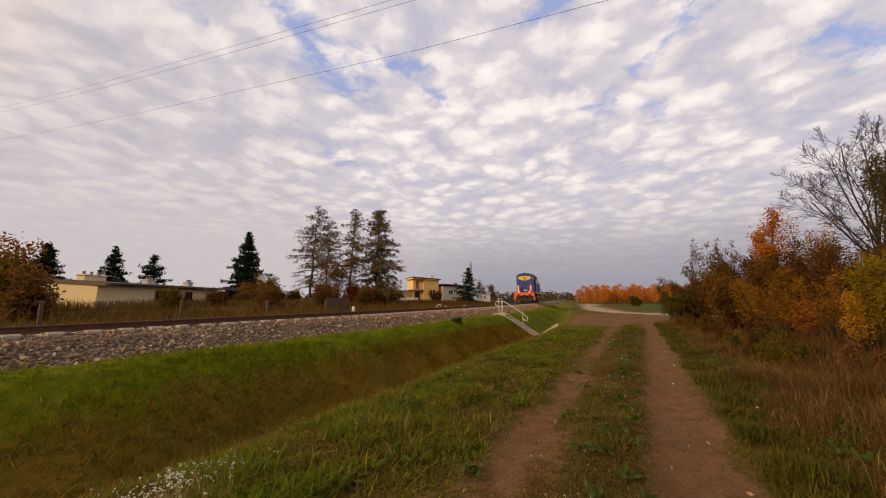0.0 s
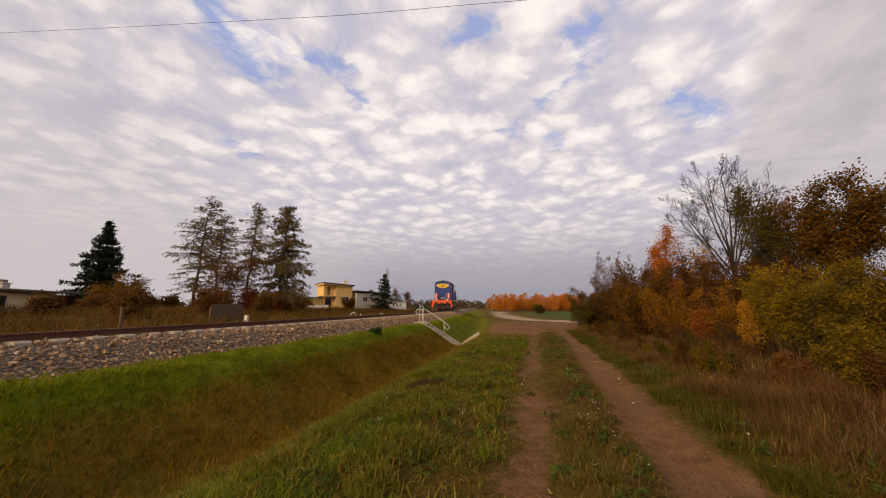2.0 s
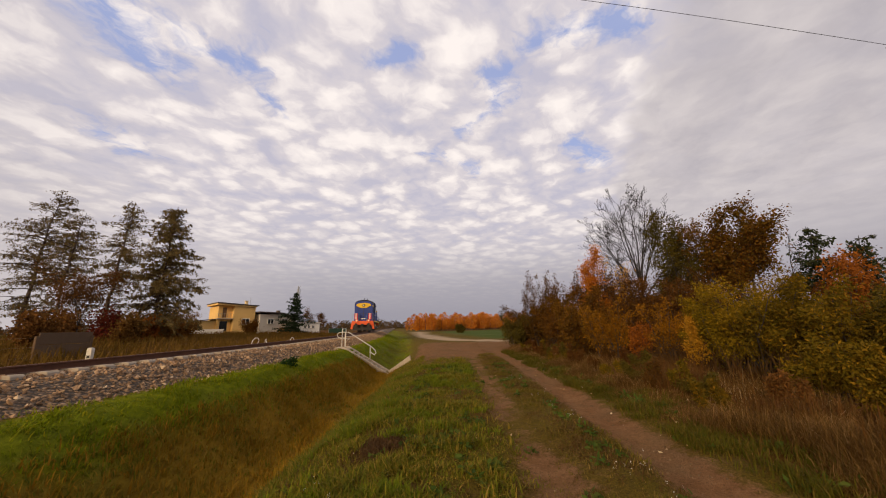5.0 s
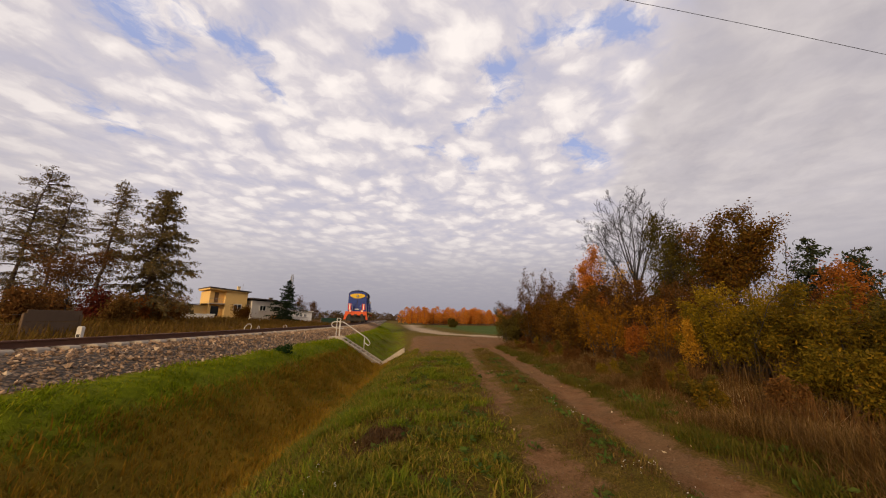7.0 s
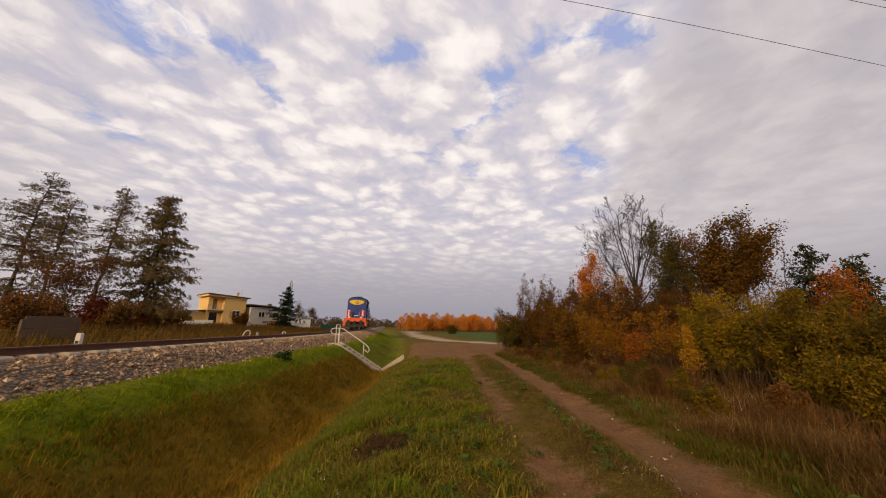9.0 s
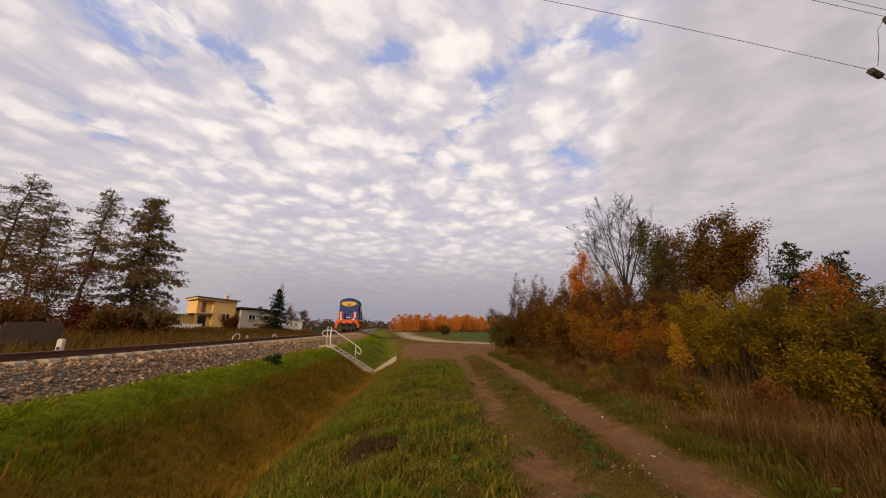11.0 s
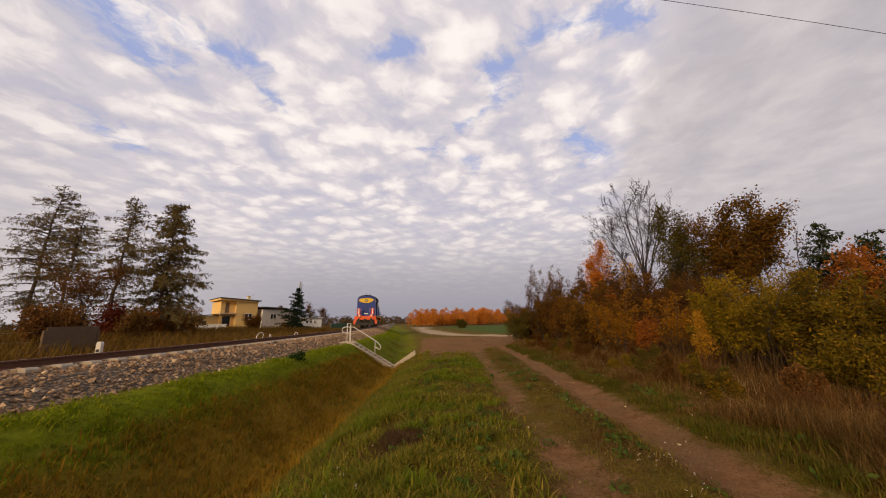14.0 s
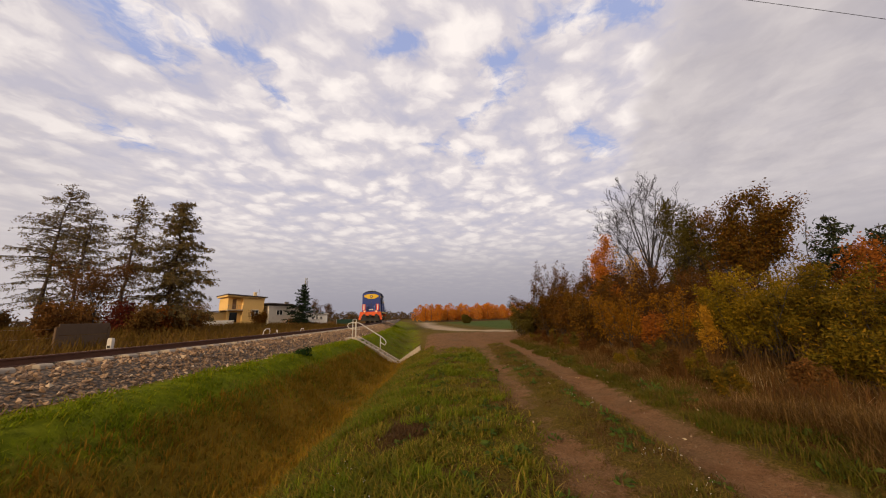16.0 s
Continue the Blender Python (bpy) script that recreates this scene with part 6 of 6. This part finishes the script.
def window(parent, x, z, w, h, glass=None, frame_mat=None):
    """A window in a wall that faces local -y at y = 0."""
    f = part("window", boxes((x, x + w, -0.05, 0.06, z, z + 0.08), (x, x + w, -0.05, 0.06, z + h - 0.08, z + h), (x, x + 0.08, -0.05, 0.06, z + 0.08, z + h - 0.08), (x + w - 0.08, x + w, -0.05, 0.06, z + 0.08, z + h - 0.08), (x + w / 2 - 0.04, x + w / 2 + 0.04, -0.05, 0.06, z + 0.08, z + h - 0.08)), frame_mat or WHITE, parent)
    part("pane", boxes((x + 0.08, x + w - 0.08, -0.02, 0.02, z + 0.08, z + h - 0.08)), glass or DARK_GLASS, f, "dark window glass")
    part("sill", boxes((x - 0.08, x + w + 0.08, -0.16, 0.0, z - 0.07, z - 0.01)), CONCRETE, f)
    return f


def wall_with_holes(x0, x1, z0, z1, holes, thick=0.3):
    """A wall in local y 0..thick with square openings (x, z, w, h)."""
    bm = bmesh.new()
    xs = sorted({x0, x1, *[h[0] for h in holes], *[h[0] + h[2] for h in holes]})
    for a, b in zip(xs, xs[1:]):
        cuts = sorted((h[1], h[1] + h[3]) for h in holes if h[0] <= a + 1e-6 and h[0] + h[2] >= b - 1e-6)
        z = z0
        for lo, hi in cuts:
            if lo > z:
                box(bm, a, b, 0, thick, z, lo)
            z = hi
        if z < z1:
            box(bm, a, b, 0, thick, z, z1)
    return bm


def build_yellow_house():
    ob = thing("yellow_house", "two-storey yellow plastered house with a balcony and flat dark roof", "house", (-7.7, 82.0, -0.35), 19)
    ob.scale = (0.84, 0.84, 1.0)
    holes = [(4.7, 3.3, 1.7, 1.2)]
    part("wall", wall_with_holes(2.9, 7.5, 0, 6.9, holes), PLASTER, ob)
    window(ob, 4.7, 3.3, 1.7, 1.2)
    # recessed left bay with the balcony
    bay = wall_with_holes(0.0, 2.9, 0, 7.1, [(0.9, 4.65, 0.85, 2.0), (0.5, 2.1, 1.6, 1.9)])
    bmesh.ops.translate(bm := bay, vec=(0, 1.3, 0), verts=bay.verts)
    part("wall", bay, PLASTER, ob)
    part("balcony_door", boxes((0.9, 1.75, 1.38, 1.46, 4.65, 6.65)), TIMBER, ob, "dark brown balcony door")
    part("garage_door", boxes((0.5, 2.1, 1.38, 1.46, 2.1, 4.0)), DARK_GLASS, ob)
    part("balcony", boxes((-0.3, 2.9, -0.1, 1.3, 4.35, 4.55), bevel=0.02), CONCRETE, ob)
    railing([(-0.2, 1.2, 5.4), (-0.2, 0.0, 5.4), (2.85, 0.0, 5.4)], [(-0.2 + k * 0.6, 0.0, 5.4) for k in range(6)], 0.025, "balcony_rail", GREY, ob, 0.9)
    part("side_wall", boxes((0.0, 0.3, 1.6, 9.0, 0, 6.9), (7.2, 7.5, 0.3, 9.0, 0, 6.7), (0.3, 7.2, 8.7, 9.0, 0, 6.7)), PLASTER, ob)
    part("side_wall", boxes((2.9, 3.2, 0.3, 1.3, 0, 6.9)), PLASTER, ob)
    slab = prism([(-0.7, 7.42), (8.1, 6.95), (8.1, 7.13), (-0.7, 7.60)], 1, -0.6, 9.5, 0.02)
    part("roof", slab, ROOF, ob, "thin dark flat roof")
    part("fascia", prism([(-0.6, 7.1), (7.6, 6.72), (7.6, 6.92), (-0.6, 7.40)], 1, -0.35, 9.2), PLASTER, ob)
    part("chimney", boxes((6.3, 6.9, 4.0, 4.6, 6.9, 8.2), (6.22, 6.98, 3.92, 4.68, 8.2, 8.3)), CREAM, ob)
    part("aerial", tube([(7.1, 3.0, 6.9), (7.1, 3.0, 8.9)], 0.03, 6), GREY, ob)
    # low annexe
    part("annexe_wall", boxes((-3.6, 0.0, 2.0, 7.5, 0, 4.1)), PLASTER, ob)
    part("annexe_roof", prism([(-4.2, 4.0), (0.0, 4.35), (0.0, 4.5), (-4.2, 4.15)], 1, 1.5, 8.0), ROOF, ob)
    wall = tagged(part("garden_wall", boxes((-5.0, 2.6, 0, 0.25, 0, 2.0), (-5.1, 2.7, -0.08, 0.33, 2.0, 2.12), bevel=0.02), WHITE), "low white garden wall before the yellow house", "wall")
    wall.matrix_basis = pose(-8.9, 76.0, 0, 0, 0, 10)


def build_pale_house():
    ob = thing("pale_house", "low pale plastered house with a dark sloping roof", "house", (-0.8, 84.0, 0.0), 24)
    holes = [(1.6, 3.0, 1.3, 1.1), (4.6, 3.0, 1.3, 1.1)]
    part("wall", wall_with_holes(0, 7.6, 0, 5.0, holes), PALE, ob)
    for h in holes:
        window(ob, *h)
    part("side_wall", boxes((0, 0.3, 0.3, 8, 0, 5.0), (7.3, 7.6, 0.3, 8, 0, 4.4), (0.3, 7.3, 7.7, 8, 0, 4.4)), PALE, ob)
    part("roof", prism([(-0.4, 5.3), (4.6, 5.15), (8.6, 3.8), (8.6, 4.0), (4.7, 5.38), (-0.4, 5.55)], 1, -0.6, 8.5, 0.02), ROOF, ob, "dark sloping roof")
    part("chimney", boxes((5.0, 5.6, 3, 3.6, 4.6, 5.9), (4.92, 5.68, 2.92, 3.68, 5.9, 6.0)), OLD_CONCRETE, ob)
    part("porch", boxes((4.2, 7.4, -1.5, 0.0, 0, 2.1), bevel=0.03), ORANGE_PLASTER, ob, "orange painted porch base")


ORANGE_PLASTER = painted("orange_plaster", (0.5, 0.2, 0.05), 0.9, grime=0.2)


def build_white_house():
    ob = thing("white_house", "small white flat-roofed building with three windows", "house", (7.9, 95.5, 0.0), 12)
    holes = [(1.0, 1.95, 0.7, 0.75), (2.0, 1.95, 0.7, 0.75), (3.0, 1.95, 0.7, 0.75)]
    part("wall", wall_with_holes(-1.9, 5.0, 0, 3.2, holes), WHITE, ob)
    for h in holes:
        window(ob, *h)
    part("side_wall", boxes((-1.9, -1.6, 0.3, 6, 0, 3.2), (4.7, 5.0, 0.3, 6, 0, 3.2), (-1.6, 4.7, 5.7, 6, 0, 3.2)), WHITE, ob)
    part("roof", boxes((-2.2, 5.3, -0.3, 6.3, 3.2, 3.42), bevel=0.02), PALE, ob)
    for k, (x, y, h, c) in enumerate(((11.5, 112, 7.0, LEAF_BROWN), (15.0, 110, 5.5, LEAF_BROWN))):
        plant("bare_tree", "rounded brown half-bare tree behind the white house", "tree", (x, y), TREE, h, 1, 0.10, c, 0.16, 1, 0.3, BARK, 600 + k, bare_top=0.5)


def build_mast():
    x, y = 7.9, 104.4
    ob = thing("radio_mast", "thin grey lattice radio mast with aerials", "mast", (x, y, 0), 15)
    for k, (a, b) in enumerate(((-0.35, -0.2), (0.35, -0.2), (0.0, 0.4))):
        part("leg", tube([(a, b, 0), (a * 0.7, b * 0.7, 13.4)], 0.05, 6), GREY, ob)
    bm = bmesh.new()
    c = [(-0.35, -0.2), (0.35, -0.2), (0.0, 0.4)]
    for k in range(13):
        f = 1 - 0.3 * k / 13
        for i in range(3):
            p, q = c[i], c[(i + 1) % 3]
            tube([(p[0] * f, p[1] * f, k * 1.03), (q[0] * f, q[1] * f, (k + 1) * 1.03)], 0.03, 4, bm)
    part("bracing", bm, GREY, ob)
    for k in range(3):
        a = k * math.tau / 3
        part("aerial", boxes((0.36 * math.cos(a) - 0.07, 0.36 * math.cos(a) + 0.07, 0.36 * math.sin(a) - 0.05, 0.36 * math.sin(a) + 0.05, 11.0, 12.6), bevel=0.02), GREY, ob)


def build_mesh_screen():
    ob = thing("green_screen", "dark green mesh screen beside the track", "fence", (12.7, 82.0, 0), 20)
    part("screen", boxes((0, 4.4, -0.02, 0.02, 0.1, 1.8), bevel=0.005), MESH_GREEN, ob)
    for k in range(3):
        part("post", boxes((k * 2.2 - 0.04, k * 2.2 + 0.04, 0.03, 0.11, 0, 1.9)), GREY, ob)


def build_hoops():
    for k, (x, y, w, h, tilt) in enumerate(((-1.0, 38.0, 0.5, 1.15, 14), (0.0, 38.3, 0.12, 1.0, 0), (2.2, 39.6, 0.35, 1.05, 0))):
        ob = thing("hoop_barrier", "white painted steel tube hoop in the weeds", "barrier", (x, y, 0.0), 20, "white hoops")
        pts = [(-w / 2, 0, -0.1), (-w / 2, 0, h - 0.2), (-w / 4, 0, h), (w / 4, 0, h), (w / 2, 0, h - 0.2), (w / 2, 0, -0.1)]
        part("tube", tube([(p[0] + p[2] * math.tan(radians(tilt)), p[1], p[2]) for p in pts], 0.025, 8), WHITE, ob, smooth=True)


def build_low_house():
    ob = thing("low_house", "long single-storey cream plastered house with a dark low roof", "house", (-28.9, 27.6, 0.0), 95)
    # local x runs along the long front, which faces local -y
    holes = [(6.2, 1.35, 1.6, 1.35), (10.6, 1.35, 1.3, 1.35), (14.6, 1.35, 1.0, 1.25)]
    part("wall", wall_with_holes(0, 17.0, 0, 3.05, holes), CREAM, ob)
    for h in holes:
        window(ob, *h, frame_mat=TIMBER)
    part("gable_wall", prism([(0.3, 0), (6.0, 0), (6.0, 3.3), (0.3, 3.02)], 0, 0.0, 0.3), CREAM, ob)
    part("back_wall", boxes((0.3, 17.0, 8.7, 9.0, 0, 3.4), (16.7, 17.0, 0.3, 8.7, 0, 3.15)), CREAM, ob)
    part("roof", prism([(-0.7, 3.06), (4.6, 3.42), (9.6, 3.1), (9.6, 3.28), (4.6, 3.62), (-0.7, 3.24)], 0, 0.35, 23.4, 0.01), ROOF, ob, "dark brown low-pitched roof")
    part("verge_board", prism([(-0.7, 2.95), (4.6, 3.31), (9.6, 3.0), (9.6, 3.2), (4.6, 3.55), (-0.7, 3.16)], 0, -0.12, 0.34), TIMBER, ob)
    part("porch_roof", prism([(6.4, 2.55), (10.4, 2.2), (10.4, 2.32), (6.4, 2.7)], 0, -2.6, 0.0), TIMBER, ob)
    part("porch_wall", boxes((-0.2, 0.0, 6.2, 10.2, 0, 2.3)), CREAM, ob)
    part("drain_pipe", tube([(9.0, -0.12, 3.0), (9.0, -0.12, 0.2)], 0.06, 8), TIMBER, ob)
    for x, y, w, m in ((3.8, 4.6, 2.2, CREAM), (12.0, 5.2, 1.2, PALE), (18.5, 4.8, 0.9, PALE)):
        ch = part("chimney", boxes((x, x + w, y, y + 0.7, 3.2, 4.1), (x - 0.08, x + w + 0.08, y - 0.08, y + 0.78, 4.1, 4.2), bevel=0.01), m, ob)
        part("chimney_pot", boxes(*[(x + 0.15 + k * w / 3, x + 0.3 + k * w / 3, y + 0.25, y + 0.4, 4.2, 4.5) for k in range(3)]), OLD_CONCRETE, ch)
    part("lean_to", boxes((17.0, 23.2, 1.5, 7.0, 0, 3.0)), TIMBER, ob)
    part("dish_aerial", tube([(6.2, 5, 3.5), (6.2, 5, 5.1), (5.6, 5, 5.1), (6.8, 5, 5.1)], 0.03, 6), GREY, ob)
    # picket fence before it
    fence = thing("picket_fence", "weathered brown picket fence before the low house", "fence", (-25.4, 24.5, 0.0), 95)
    first = None
    for k in range(88):
        if first is None:
            p = part("picket", boxes((0, 0.13, -0.015, 0.015, 0.1, 1.65), bevel=0.005), TIMBER, fence)
            first = p.data
        else:
            p = new("picket", first)
            p.parent = fence
        p.matrix_basis = pose(k * 0.26, 0, 0.03 * math.sin(k * 1.9), 0, 1.5 * math.sin(k * 2.7), 0)
    part("fence_rail", boxes((0, 22.8, 0.02, 0.06, 0.45, 0.55), (0, 22.8, 0.02, 0.06, 1.25, 1.35)), TIMBER, fence)
    for k in range(9):
        part("fence_post", boxes((k * 2.85 - 0.06, k * 2.85 + 0.06, 0.06, 0.18, 0, 1.7)), OLD_CONCRETE, fence)


build_yellow_house()
build_pale_house()
build_white_house()
build_mast()
build_mesh_screen()
build_hoops()
build_low_house()


def build_left_plants():
    for k, (x, y, h, leaf, label) in enumerate((
            (-27.5, 20.5, 4.6, LEAF_ORANGE_DULL, "rusty orange tree before the low house"),
            (-25.0, 18.5, 3.4, LEAF_LIME, "yellow-green shrub behind the track"),
            (-22.5, 18.0, 2.6, LEAF_UNDER, "brown half-bare shrub behind the fence"),
            (-22.5, 27.5, 1.5, LEAF_LIME, "yellow-green shrub before the low house"),
            (-24.5, 36.0, 1.2, LEAF_UNDER, "brown half-bare shrub before the low house"),
            (-25.5, 42.0, 1.3, LEAF_UNDER, "brown half-bare shrub before the low house"),
            (-26.0, 46.5, 1.8, LEAF_UNDER, "brown half-bare shrub behind the fence"),
            (-27.5, 51.0, 4.2, LEAF_YELLOW, "yellowing shrub beside the spruce tree"),
            (-17.5, 33.0, 2.2, LEAF_UNDER, "brown half-bare shrub behind the fence"),
            (-14.0, 38.5, 2.4, LEAF_UNDER, "brown half-bare shrub behind the fence"),
            (-10.5, 43.0, 2.6, LEAF_UNDER, "brown half-bare shrub behind the fence"),
            (-2.2, 78.0, 2.6, LEAF_OLIVE, "rust-brown shrub beside the yellow house"),
            (-14.0, 80.0, 5.0, LEAF_UNDER, "brown half-bare shrub beside the yellow house"))):
        plant("shrub", label, "shrub", (x, y), BUSH_FAR, h, 6, 0.04, leaf, 0.14, 5, 0.25, BARK_DARK, 700 + k, 0.35, "shrubs beyond the track")


build_left_plants()

# ---------------------------------------------------------------- overhead line


def build_power_line():
    base = (20.6, 3.6)
    pole = thing("power_pole", "grey concrete power pole with a steel crossarm", "pole", (base[0], base[1], 0), 22)
    part("shaft", tube([(0, 0, -0.3), (0, 0, 13.2)], [0.22, 0.13], 10), OLD_CONCRETE, pole)
    part("crossarm", boxes((-0.06, 0.06, -1.3, 1.3, 12.35, 12.5), (-0.06, 0.06, -0.3, 1.6, 10.4, 10.55), bevel=0.01), GREY, pole)
    ends = (((17.3, 5.45, 10.74), 10.5), ((17.4, 4.78, 12.45), 12.4), ((17.5, 4.45, 12.32), 12.4))
    for k, (e, zp) in enumerate(ends):
        e = np.array(e)
        # string of glass discs between wire and crossarm
        ins = thing("insulator", "string of dark ribbed porcelain insulators", "insulator", tuple(e), group="insulators on the power line")
        toward = np.array([base[0] - 0.2, base[1] + (1.2, 0.9, 0.5)[k], zp]) - e
        line = toward / np.linalg.norm(toward)
        bm = bmesh.new()
        for j in range(6):
            p = line * (0.15 + j * 0.12)
            tube([tuple(p), tuple(p + line * 0.035)], [0.11, 0.05], 12, bm)
        part("discs", bm, PORCELAIN, ins)
        part("link", tube([(0, 0, 0), tuple(toward)], 0.016, 6), GREY, ins)
        # the wire itself, sagging slightly and climbing away
        dy, rise, sag = ((0.4972, 0.16194, 0.00027), (0.4766, 0.16469, 0.00035), (0.50, 0.200, 0.00030))[k]
        pts = [(e[0] - q, e[1] + dy * q, e[2] + rise * q + sag * q * q + (0.24 * math.sin(math.pi * q / 18) if k == 0 and q < 18 else 0)) for q in np.linspace(0, 92, 40)]
        w = tagged(part("power_cable", tube(pts, 0.008, 5), WIRE_MAT), "thin dark overhead power cable", "cable", "overhead cables")
    pts = [(17.3, 5.25, 10.72), (17.05, 5.1, 11.2), (17.05, 5.0, 11.9), (17.4, 4.75, 12.45)]
    tagged(part("jumper_wire", tube(pts, 0.008, 5), WIRE_MAT), "thin hanging jumper wire between insulators", "cable")
    far = thing("power_pole", "tall grey steel power pole with crossarms", "pole", (17.4 - 92.2, 4.78 + 0.4766 * 92.2, 0), 22)
    part("shaft", tube([(0, 0, -0.3), (0, 0, 34.5)], [0.45, 0.16], 10), GREY, far)
    part("crossarm", boxes((-0.08, 0.08, -2.2, 2.6, 30.4, 30.6), (-0.08, 0.08, -0.5, 2.6, 27.9, 28.1)), GREY, far)


build_power_line()


def build_foreground_branch():
    """A leafy branch that reaches in beside the path."""
    plant("young_oak", "young oak with dark green leaves beside the path", "tree", (7.2, 3.65), TREE, 3.8, 1, 0.03, LEAF_GREEN, 0.075, 1, 0.06, BARK_DARK, 801, width=0.8, bare_top=0.3)


build_foreground_branch()
